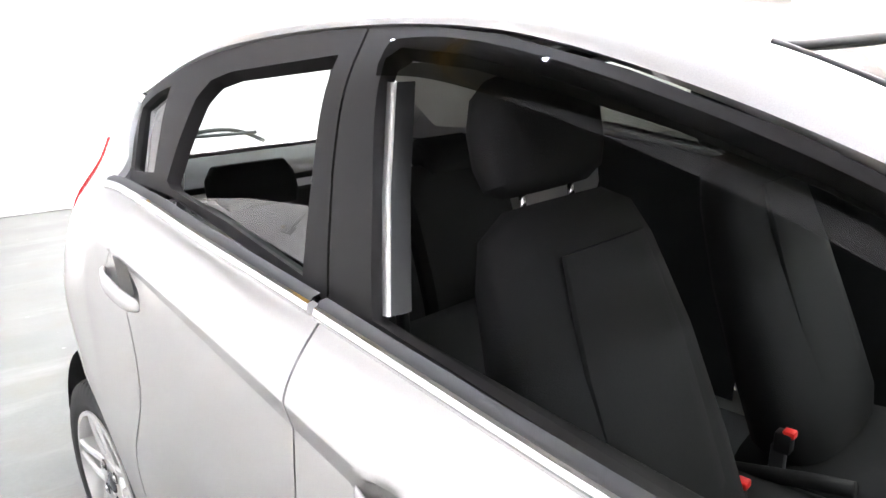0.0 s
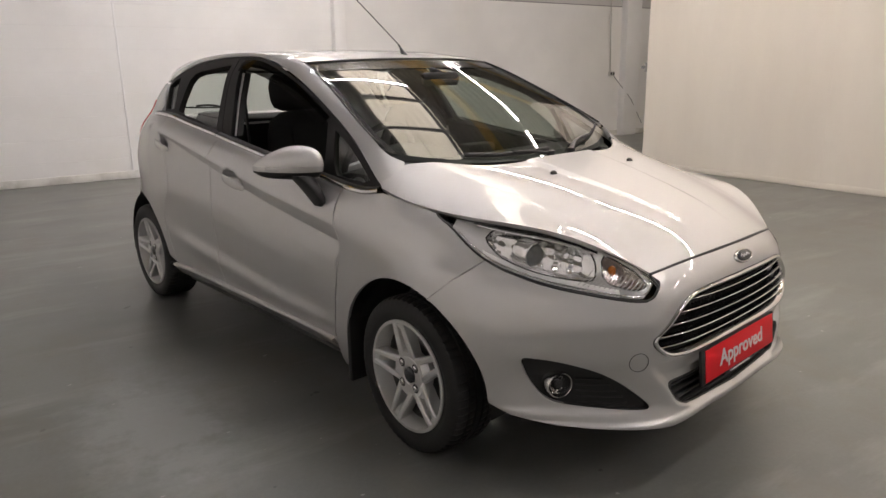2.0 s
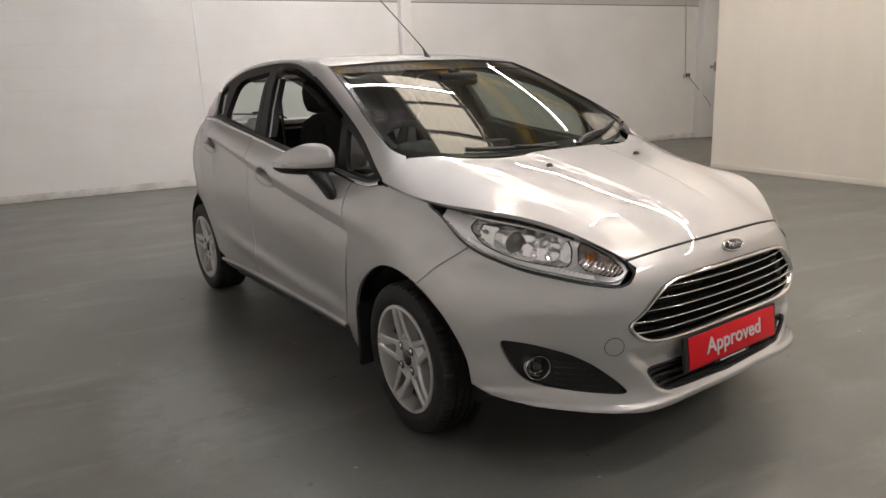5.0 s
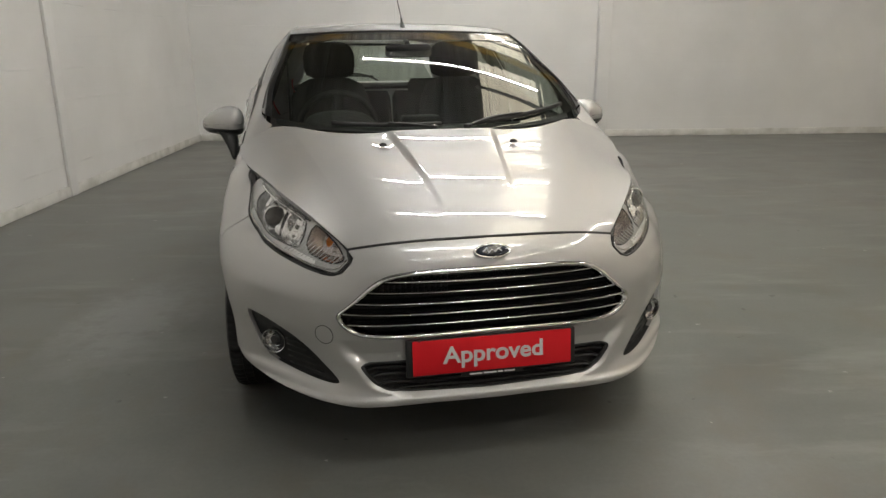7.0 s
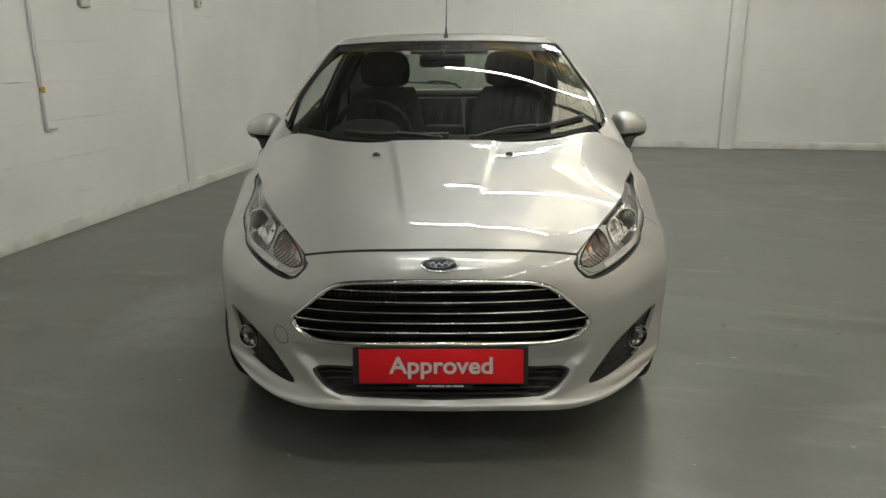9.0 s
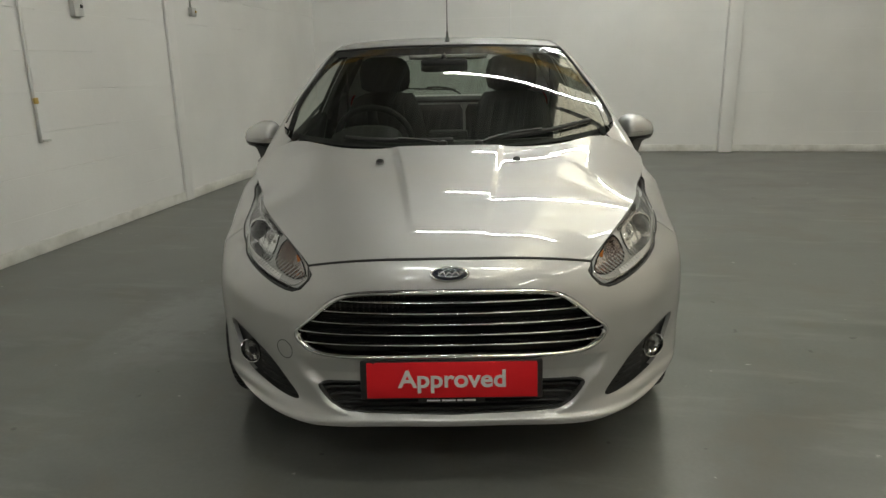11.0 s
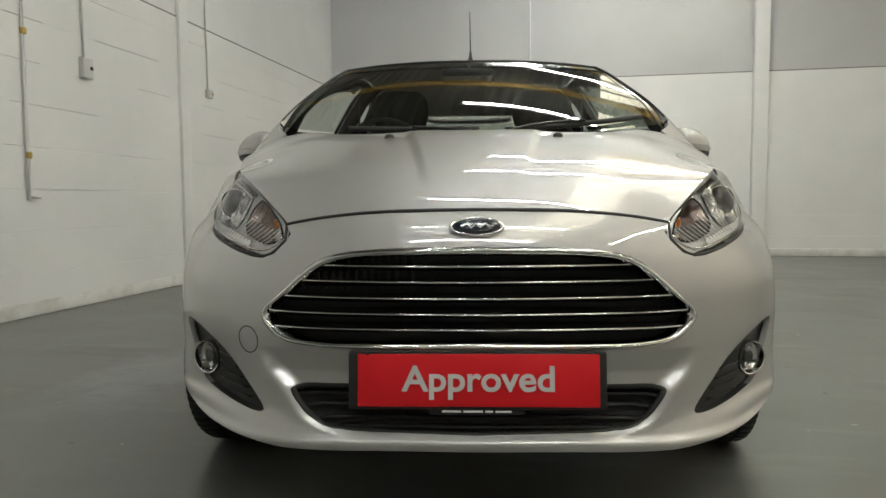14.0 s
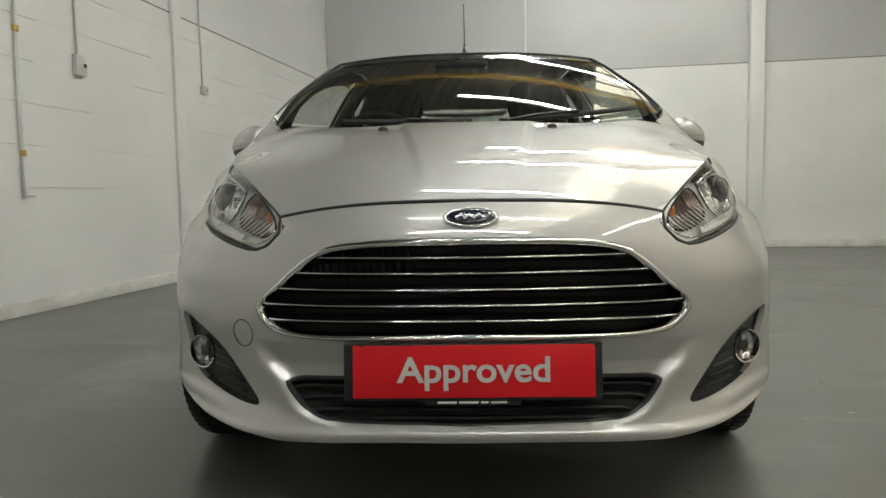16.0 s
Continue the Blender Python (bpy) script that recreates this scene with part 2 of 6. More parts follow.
put(roof_sheet, ramp(roof_sheet, noise_of(roof_sheet, 0.9, 5.0).outputs[0], [(0.3, (0.15, 0.145, 0.13)), (0.7, (0.24, 0.235, 0.215))]).outputs[0], "Base Color")
steel_yellow = material("yellow_painted_steel", (0.48, 0.32, 0.09), 0.45)
put(steel_yellow, ramp(steel_yellow, noise_of(steel_yellow, 4.0).outputs[0], [(0.3, (0.36, 0.225, 0.05)), (0.7, (0.47, 0.30, 0.08))]).outputs[0], "Base Color")
steel_grey = material("grey_steel", (0.25, 0.25, 0.25), 0.5, 0.3)
plastic_grey = material("grey_plastic", (0.55, 0.55, 0.53), 0.5)
brass = material("brass_fitting", (0.55, 0.38, 0.12), 0.35, 0.8)
# ---- smooth curves and the car's body surfaces ----
def pchip(xs, ys, x):
    """A smooth curve through knots that does not overshoot."""
    xs, ys, x = np.asarray(xs, float), np.asarray(ys, float), np.asarray(x, float)
    h = np.diff(xs)
    d = np.diff(ys) / h
    m = np.zeros(len(xs))
    for i in range(1, len(xs) - 1):
        if d[i - 1] * d[i] > 0:
            w1, w2 = 2 * h[i] + h[i - 1], h[i] + 2 * h[i - 1]
            m[i] = (w1 + w2) / (w1 / d[i - 1] + w2 / d[i])
    m[0], m[-1] = d[0], d[-1]
    i = np.clip(np.searchsorted(xs, x) - 1, 0, len(xs) - 2)
    t = (x - xs[i]) / h[i]
    lo, hi = t < 0, t > 1
    c = np.clip(t, 0, 1)
    v = (ys[i] * (1 + 2 * c) * (1 - c) ** 2 + h[i] * m[i] * c * (1 - c) ** 2
         + ys[i + 1] * c * c * (3 - 2 * c) + h[i] * m[i + 1] * c * c * (c - 1))
    return v + np.where(lo, m[i] * h[i] * t, 0) + np.where(hi, m[i + 1] * h[i] * (t - 1), 0)


def spline(ts, ps, t):
    """The natural cubic spline through the points ps (any dimension) at the knots ts."""
    ts, ps, t = np.asarray(ts, float), np.asarray(ps, float), np.asarray(t, float)
    n = len(ts)
    h = np.diff(ts)
    a = np.eye(n)
    r = np.zeros_like(ps)
    for i in range(1, n - 1):
        a[i, i - 1], a[i, i], a[i, i + 1] = h[i - 1], 2 * (h[i - 1] + h[i]), h[i]
        r[i] = 6 * ((ps[i + 1] - ps[i]) / h[i] - (ps[i] - ps[i - 1]) / h[i - 1])
    m = np.linalg.solve(a, r)
    i = np.clip(np.searchsorted(ts, t) - 1, 0, n - 2)
    p, q = (ts[i + 1] - t) / h[i], (t - ts[i]) / h[i]
    if ps.ndim > 1:
        p, q, hh = p[..., None], q[..., None], h[i][..., None]
    else:
        hh = h[i]
    return p * ps[i] + q * ps[i + 1] + ((p**3 - p) * m[i] + (q**3 - q) * m[i + 1]) * hh * hh / 6


def curve(points, n):
    """n points along the smooth curve through some points, by its chords."""
    p = np.asarray(points, float)
    t = np.r_[0, np.cumsum(np.linalg.norm(np.diff(p, axis=0), axis=1))]
    return spline(t, p, np.linspace(0, t[-1], n))


def skin(rows, nu, nv):
    """A grid of nv x nu points: the smooth surface through some curves of points."""
    lines = np.array([curve(r, nu) for r in rows])
    t = np.r_[0, np.cumsum(np.linalg.norm(np.diff(lines, axis=0), axis=2).mean(1))]
    return spline(t, lines.reshape(len(rows), -1), np.linspace(0, t[-1], nv)).reshape(nv, nu, 3)


def crease_z(y):
    return pchip([-0.2, 0.24, 0.46, 0.83, 1.08, 1.31, 1.64, 1.9, 2.4, 3.0], [0.72, 0.757, 0.785, 0.834, 0.874, 0.915, 0.975, 1.02, 1.09, 1.15], y)


def belt_z(y):
    return pchip([0.0, 0.36, 1.49, 2.06, 3.0], [0.875, 0.905, 1.029, 1.118, 1.25], y)


def tail_in(y):
    return 0.22 * np.clip((np.asarray(y, float) - 2.15) / 0.85, 0, 2) ** 2


def band_w(y):
    """The width of the hollow under the swage line, which narrows to the rear."""
    return np.interp(y, [0.3, 1.3, 1.75, 2.0, 2.5], [0.060, 0.042, 0.024, 0.010, 0.005])


SIDE = ((0.16, 0.785), (0.22, 0.812), (0.30, 0.832), (0.42, 0.846), (0.55, 0.854), (0.66, 0.857), (0.75, 0.857))


def side_x(y, z):
    """Half the width of the lower body at y, z, from the sill to the belt, with the swage line through the handles."""
    y, z = np.broadcast_arrays(np.asarray(y, float), np.asarray(z, float))
    c, b = crease_z(y), belt_z(y)
    low = pchip(*zip(*SIDE), np.minimum(z, 0.75))
    up = np.clip((z - c) / np.maximum(b - c, 0.06), 0, 1.6)
    w = band_w(y)
    swage = w * np.interp((z - c) / w, [-5.0, -2.5, -1.0, 0.0], [0.0, -0.10, -0.24, 0.0])
    fade = np.clip((y - 0.22) / 0.16, 0, 1) * np.clip((2.5 - y) / 0.4, 0, 1)
    foot_line = np.where(y < 0.9, 0.332 + 0.036 * y, 0.3644 + 0.10 * (y - 0.9))
    flare = np.interp((z - foot_line) / 0.055, [-1.4, -0.15, 0.15, 0.5, 1.0, 1.4, 4.2], [-0.016, -0.002, 0.0, -0.005, -0.0125, -0.0135, 0.0])
    flare = flare * np.clip((y - 0.41) / 0.2, 0, 1) * np.clip((2.08 - y) / 0.3, 0, 1)
    return low + flare + swage * fade * fade * (3 - 2 * fade) - 0.068 * up**1.5 - tail_in(y) - 0.085 * np.clip((z - 0.90) / 0.22, 0, 1.2) ** 1.3 * np.clip((y - 2.02) / 0.4, 0, 1)


def glass_x(y, z):
    """Half the width of the doors' upper half, from the belt to the roof rail."""
    return pchip([0.86, 0.92, 1.03, 1.2, 1.32, 1.42], [0.805, 0.795, 0.762, 0.69, 0.630, 0.547], z) - tail_in(y) - 0.08 * np.clip((np.asarray(y, float) - 2.3) / 0.6, 0, 1) - 0.02 * np.clip((0.75 - np.asarray(y, float)) / 0.35, 0, 1)


NOSE_Z = (0.18, 0.25, 0.32, 0.40, 0.48, 0.56, 0.64, 0.70, 0.75, 0.80, 0.87, 0.94)
NOSE = {
    0.0: (-0.765, -0.80, -0.785, -0.785, -0.79, -0.80, -0.802, -0.785, -0.742, -0.665, -0.50, -0.26),
    0.25: (-0.76, -0.795, -0.78, -0.78, -0.785, -0.79, -0.787, -0.765, -0.718, -0.64, -0.46, -0.2),
    0.45: (-0.74, -0.772, -0.748, -0.746, -0.75, -0.748, -0.727, -0.69, -0.635, -0.55, -0.36, -0.1),
    0.6: (-0.635, -0.66, -0.628, -0.63, -0.648, -0.648, -0.615, -0.555, -0.475, -0.38, -0.2, 0.0),
    0.7: (-0.515, -0.540, -0.515, -0.51, -0.53, -0.53, -0.49, -0.415, -0.325, -0.23, -0.08, 0.08),
    0.77: (-0.40, -0.440, -0.435, -0.425, -0.432, -0.42, -0.37, -0.29, -0.195, -0.105, 0.03, 0.17),
}
FLANK = {
    -0.27: (0.80, 0.822, 0.834, 0.838, 0.844, 0.843, 0.826, 0.792, 0.752, 0.70, 0.62, 0.55),
    -0.08: (0.84, 0.846, 0.852, 0.858, 0.866, 0.870, 0.869, 0.855, 0.830, 0.802, 0.742, 0.68),
}
PHI, ZED = np.radians(np.linspace(0, 122, 245)), np.linspace(0.18, 0.94, 96)


def nose_table():
    table = np.zeros((len(ZED), len(PHI)))
    for k, z in enumerate(ZED):
        pts = [(x, pchip(NOSE_Z, ys, z)) for x, ys in NOSE.items()]
        if z > 0.78:
            pts = pts[:-1]
        pts += [(pchip(NOSE_Z, xs, z), y) for y, xs in FLANK.items() if z < 0.78 or y > -0.2]
        pts += [(side_x(y, z), y) for y in (0.12, 0.3, 0.48, 0.7)]
        phi = np.array([math.atan2(x, -y) for x, y in pts])
        order = np.argsort(phi)
        phi, r = phi[order], np.array([math.hypot(*pts[i]) for i in order])
        keep = np.r_[True, np.diff(phi) > 0.01]
        phi, r = phi[keep], r[keep]
        table[k] = spline(np.r_[-phi[3:0:-1], phi], np.r_[r[3:0:-1], r], PHI)
    for _ in range(2):
        table[1:-1] = 0.25 * table[:-2] + 0.5 * table[1:-1] + 0.25 * table[2:]
    # even out the wings, above the arches and beside the lamps
    calm = table.copy()
    for _ in range(40):
        calm[:, 1:-1] = 0.25 * calm[:, :-2] + 0.5 * calm[:, 1:-1] + 0.25 * calm[:, 2:]
        if _ % 2:
            calm[1:-1] = 0.25 * calm[:-2] + 0.5 * calm[1:-1] + 0.25 * calm[2:]
    w = np.clip((np.degrees(PHI)[None] - 56) / 12, 0, 1) * np.clip((118 - np.degrees(PHI)[None]) / 12, 0, 1) * np.clip((ZED[:, None] - 0.5) / 0.12, 0, 1)
    table = table * (1 - w) + calm * w
    # carry the coarse table smoothly to the fine one
    table = spline(ZED, table, FINE_Z)
    table = spline(PHI, table.T, FINE_PHI).T
    deg, zed = np.degrees(FINE_PHI)[None], FINE_Z[:, None]
    # the middle of the bumper lies back between two upright blades
    fin = pchip([0.24, 0.27, 0.30, 0.36, 0.417, 0.45], [18, 21.5, 26, 29, 32.6, 34], FINE_Z)[:, None]
    inside = np.clip((fin - 0.3 - deg) / 2.5, 0, 1)
    inside = inside * inside * (3 - 2 * inside)
    tall = np.clip((zed - 0.262) / 0.02, 0, 1) * np.clip((0.452 - zed) / 0.05, 0, 1)
    off = (deg - fin) / np.where(deg < fin, 1.3, 2.8)
    ridge = np.exp(-np.abs(off) ** 1.5) * np.clip((zed - 0.270) / 0.04, 0, 1) * np.clip((0.44 - zed) / 0.06, 0, 1)
    lip = 0.010 * np.exp(-((zed - 0.257) / np.where(zed > 0.257, 0.009, 0.03)) ** 2) * np.clip((64 - deg) / 12, 0, 1)
    # a soft ledge runs from the blades under the corner openings to the arches
    under = 0.007 * np.exp(-((zed - 0.292) / np.where(zed > 0.292, 0.010, 0.022)) ** 2) * np.clip((deg - 34) / 8, 0, 1) * np.clip((66 - deg) / 8, 0, 1)
    return table - 0.015 * inside * tall + 0.0075 * ridge + lip + under


FINE_PHI, FINE_Z = np.radians(np.linspace(0, 122, 611)), np.linspace(0.18, 0.94, 305)
NOSE_R = nose_table()


def nose(phi, z):
    """The point of bumper, lamps and wings at the angle phi round the front axle and the height z."""
    phi, z = np.broadcast_arrays(np.asarray(phi, float), np.asarray(z, float))
    a = np.clip(np.abs(phi) / (FINE_PHI[1] - FINE_PHI[0]), 0, len(FINE_PHI) - 1.001)
    b = np.clip((z - FINE_Z[0]) / (FINE_Z[1] - FINE_Z[0]), 0, len(FINE_Z) - 1.001)
    i, j = a.astype(int), b.astype(int)
    u, v = a - i, b - j
    r = ((NOSE_R[j, i] * (1 - u) + NOSE_R[j, i + 1] * u) * (1 - v)
         + (NOSE_R[j + 1, i] * (1 - u) + NOSE_R[j + 1, i + 1] * u) * v)
    return np.stack([np.sin(phi) * r, -np.cos(phi) * r, z], -1)


# ---- building helpers ----
from mathutils.geometry import delaunay_2d_cdt

PLAIN = Matrix.Identity(4)


def mesh_part(name, verts, faces, mat, parent=None, label="", smooth=True, normals=None):
    me = bpy.data.meshes.new(name)
    me.from_pydata([tuple(float(c) for c in v) for v in verts], [], [tuple(int(i) for i in f) for f in faces])
    me.materials.append(mat)
    if smooth:
        me.polygons.foreach_set("use_smooth", [True] * len(me.polygons))
    if normals is not None:
        me.normals_split_custom_set_from_vertices([tuple(float(c) for c in n) for n in normals])
    me.update()
    ob = new(name, me)
    if parent is not None:
        ob.parent = parent
    if label:
        ob["label"] = label
    return ob


def part(name, bm, mat, parent=None, label="", smooth=True):
    me = bpy.data.meshes.new(name)
    bmesh.ops.recalc_face_normals(bm, faces=bm.faces)
    bm.to_mesh(me)
    bm.free()
    me.materials.append(mat)
    if smooth:
        me.polygons.foreach_set("use_smooth", [True] * len(me.polygons))
        me.set_sharp_from_angle(angle=radians(38))
    ob = new(name, me)
    if parent is not None:
        ob.parent = parent
    if label:
        ob["label"] = label
    return ob


def thing(name, label, category, group="", at=PLAIN):
    ob = new(name)
    ob.empty_display_size = 0.1
    ob.matrix_basis = at
    return tagged(ob, label, category, group)


def holder(name, parent):
    """An empty part that holds the pieces of one part of a thing."""
    ob = new(name)
    ob.empty_display_size = 0.05
    ob.parent = parent
    return ob


def along(points, step, closed=False):
    """Points every step metres or less along straight legs between points."""
    pts = [np.asarray(p, float) for p in points]
    if closed:
        pts.append(pts[0])
    out = []
    for a, b in zip(pts, pts[1:]):
        n = max(1, int(math.ceil(np.linalg.norm(b - a) / step)))
        out += [a + (b - a) * k / n for k in range(n)]
    if not closed:
        out.append(pts[-1])
    return np.array(out)


def smooth_line(points, step):
    n = max(3, int(sum(np.linalg.norm(np.subtract(b, a)) for a, b in zip(points, points[1:])) / step) + 1)
    return curve(points, n)


def normal_of(lift, p, e=2e-3):
    """Unit normals of lift at plan points p, pointing out of the car."""
    a0, a1 = lift(p - (e, 0)), lift(p + (e, 0))
    b0, b1 = lift(p - (0, e)), lift(p + (0, e))
    n = np.cross(a1 - a0, b1 - b0)
    n /= np.maximum(np.linalg.norm(n, axis=1), 1e-9)[:, None]
    out = lift(p) - np.array((0, 1.2, 0.55))
    out[:, 1] *= 0.35
    return n * np.where((n * out).sum(1) < 0, -1, 1)[:, None]


def within(pts, loop):
    """Which plan points lie inside a closed outline."""
    a, b = loop, np.roll(loop, -1, 0)
    x, y = pts[:, :1], pts[:, 1:]
    cross = (a[:, 1] > y) != (b[:, 1] > y)
    dy = np.where(np.abs(b[:, 1] - a[:, 1]) < 1e-12, 1e-12, b[:, 1] - a[:, 1])
    return (cross & (x < (b[:, 0] - a[:, 0]) * (y - a[:, 1]) / dy + a[:, 0])).sum(1) % 2 == 1


def sheet(name, outline, lift, mat, parent, step=0.022, depth=0.012, holes=(), flip=False, label="", raised=0.0):
    """A curved panel: the plan outline (with holes) laid on the surface lift, with edges that turn in by depth."""
    loops = [np.asarray(outline, float)] + [np.asarray(h, float) for h in holes]
    pts, edges, faces, rims = [], [], [], []
    for loop in loops:
        loop = along(loop, step, True)
        base = len(pts)
        pts += list(loop)
        ids = list(range(base, base + len(loop)))
        edges += list(zip(ids, ids[1:] + ids[:1]))
        rims.append(ids)
    border = np.array(pts)
    lo, hi = border.min(0), border.max(0)
    gx, gy = np.meshgrid(np.arange(lo[0], hi[0], step), np.arange(lo[1], hi[1], step))
    grid = np.c_[gx.ravel(), gy.ravel()]
    near = np.array([((border - g) ** 2).sum(1).min() for g in grid]) if len(grid) else np.zeros(0)
    grid = grid[near > (0.6 * step) ** 2]
    allp = [Vector((float(a), float(b))) for a, b in list(border) + list(grid)]
    v2, _, f2, ov, _, _ = delaunay_2d_cdt(allp, edges, [], 0, 1e-6)
    p = np.array([tuple(v) for v in v2])
    mids = np.array([p[list(f)].mean(0) for f in f2])
    keep = within(mids, loops[0])
    for h in loops[1:]:
        keep &= ~within(mids, h)
    f2 = [f for f, k in zip(f2, keep) if k]
    n = normal_of(lift, p)
    v = lift(p) + raised * n
    verts, norms, tris = list(v), list(n), []
    for f in f2:
        f = list(f)
        fn = np.cross(v[f[1]] - v[f[0]], v[f[2]] - v[f[0]])
        tris.append(f if fn @ n[f[0]] > 0 else f[::-1])
    where = {}
    for i, olds in enumerate(ov):
        for o in olds:
            where[o] = i
    if depth:
        for k, ids in enumerate(rims):
            ring = [where[i] for i in ids if i in where]
            m = len(ring)
            base = len(verts)
            centre = v[ring].mean(0)
            for j, i in enumerate(ring):
                t = v[ring[(j + 1) % m]] - v[ring[j - 1]]
                out = np.cross(t, n[i])
                out /= max(np.linalg.norm(out), 1e-9)
                verts += [v[i], v[i] - depth * n[i]]
                norms += [out, out]
            turn = sum(norms[base + 2 * j] @ (v[ring[j]] - centre) for j in range(m))
            want = 1 if k == 0 else -1
            if turn * want < 0:
                for j in range(2 * m):
                    norms[base + j] = -norms[base + j]
            for j in range(m):
                a, b = base + 2 * j, base + 2 * ((j + 1) % m)
                q = [a, b, b + 1, a + 1]
                fn = np.cross(verts[b] - verts[a], verts[a + 1] - verts[a])
                tris.append(q if fn @ norms[a] > 0 else q[::-1])
    verts, norms = np.array(verts), np.array(norms)
    if flip:
        verts, norms = verts * (-1, 1, 1), norms * (-1, 1, 1)
        tris = [f[::-1] for f in tris]
    return mesh_part(name, verts, tris, mat, parent, label, True, norms)


def grid_part(name, grid, mat, parent, depth=0.0, flip=False, label="", out=None, skip=None):
    """A curved panel from a grid of points, with edges that turn in by depth."""
    g = np.asarray(grid, float)
    nv, nu = g.shape[:2]
    dv, du = np.gradient(g, axis=0), np.gradient(g, axis=1)
    n = np.cross(du, dv)
    n /= np.maximum(np.linalg.norm(n, axis=2), 1e-9)[..., None]
    away = (g - np.array((0, 1.2, 0.55))).reshape(-1, 3) if out is None else np.tile(np.asarray(out, float), (nu * nv, 1))
    if (n.reshape(-1, 3) * away).sum() < 0:
        n = -n
    v, nn = g.reshape(-1, 3), n.reshape(-1, 3)
    faces = []
    for j in range(nv - 1):
        for i in range(nu - 1):
            a = j * nu + i
            faces.append([a, a + 1, a + nu + 1, a + nu])
    if skip is not None:
        gone = skip(v[np.array(faces)].mean(1))
        faces = [f for f, k in zip(faces, gone) if not k]
    k = faces[len(faces) // 2]
    if np.cross(v[k[1]] - v[k[0]], v[k[3]] - v[k[0]]) @ nn[k[0]] < 0:
        faces = [f[::-1] for f in faces]
    verts, norms = list(v), list(nn)
    if depth:
        ring = [(0, i) for i in range(nu)] + [(j, nu - 1) for j in range(1, nv)]
        ring += [(nv - 1, i) for i in range(nu - 2, -1, -1)] + [(j, 0) for j in range(nv - 2, 0, -1)]
        ids = [j * nu + i for j, i in ring]
        m, base, centre = len(ids), len(v), v.mean(0)
        for j, i in enumerate(ids):
            t = v[ids[(j + 1) % m]] - v[ids[j - 1]]
            o = np.cross(t, nn[i])
            o /= max(np.linalg.norm(o), 1e-9)
            if o @ (v[i] - centre) < 0:
                o = -o
            verts += [v[i], v[i] - depth * nn[i]]
            norms += [o, o]
        for j in range(m):
            a, b = base + 2 * j, base + 2 * ((j + 1) % m)
            q = [a, b, b + 1, a + 1]
            fn = np.cross(verts[b] - verts[a], verts[a + 1] - verts[a])
            faces.append(q if fn @ norms[a] > 0 else q[::-1])
    verts, norms = np.array(verts), np.array(norms)
    if flip:
        verts, norms = verts * (-1, 1, 1), norms * (-1, 1, 1)
        faces = [f[::-1] for f in faces]
    return mesh_part(name, verts, faces, mat, parent, label, True, norms)


def tube(name, points, radius, mat, parent=None, label="", sides=8, closed=False, flat=None, flip=False):
    """A rod along points; flat: (width, height) for an oval rod."""
    p = np.asarray(points, float)
    if flip:
        p = p * (-1, 1, 1)
    n = len(p)
    r1, r2 = flat if flat else (radius, radius)
    verts, faces = [], []
    up = np.array((0, 0, 1.0))
    for i in range(n):
        t = p[(i + 1) % n] - p[i - 1] if closed else p[min(i + 1, n - 1)] - p[max(i - 1, 0)]
        t = t / max(np.linalg.norm(t), 1e-9)
        a = np.cross(t, up)
        if np.linalg.norm(a) < 1e-3:
            a = np.cross(t, (0, 1.0, 0))
        a /= np.linalg.norm(a)
        b = np.cross(a, t)
        verts += [p[i] + r1 * math.cos(s) * a + r2 * math.sin(s) * b for s in np.linspace(0, 2 * math.pi, sides, endpoint=False)]
    for i in range(n if closed else n - 1):
        for k in range(sides):
            a, b = i * sides, ((i + 1) % n) * sides
            faces.append([a + k, a + (k + 1) % sides, b + (k + 1) % sides, b + k])
    if not closed:
        faces += [list(range(sides))[::-1], [(n - 1) * sides + k for k in range(sides)]]
    return mesh_part(name, verts, faces, mat, parent, label)


def box_bm(lo, hi, bevel=0.0, segments=2, bm=None, turn=PLAIN):
    bm = bm or bmesh.new()
    c = [(a + b) / 2 for a, b in zip(lo, hi)]
    s = [b - a for a, b in zip(lo, hi)]
    made = bmesh.ops.create_cube(bm, size=1, matrix=turn @ Matrix.Translation(c) @ Matrix.Diagonal((*s, 1)))
    if bevel:
        edges = list({e for v in made["verts"] for e in v.link_edges})
        bmesh.ops.bevel(bm, geom=edges, offset=bevel, segments=segments, profile=0.5, affect="EDGES")
    return bm


def lathe(profile, sides=48, bm=None, turn=PLAIN, dent=None):
    """A turned shape round the x axis: profile of (x, radius); dent(x, k) lowers the radius at step k."""
    bm = bm or bmesh.new()
    rings = []
    for x, r in profile:
        if r < 1e-5:
            rings.append([bm.verts.new(turn @ Vector((x, 0, 0)))])
        else:
            radii = [r - (dent(x, k) if dent else 0.0) for k in range(sides)]
            rings.append([bm.verts.new(turn @ Vector((x, q * math.cos(a), q * math.sin(a)))) for q, a in zip(radii, np.linspace(0, 2 * math.pi, sides, endpoint=False))])
    for a, b in zip(rings, rings[1:]):
        for k in range(sides):
            q = [a[k % len(a)], a[(k + 1) % len(a)], b[(k + 1) % len(b)], b[k % len(b)]]
            q = list(dict.fromkeys(q))
            if len(q) > 2:
                bm.faces.new(q)
    return bm


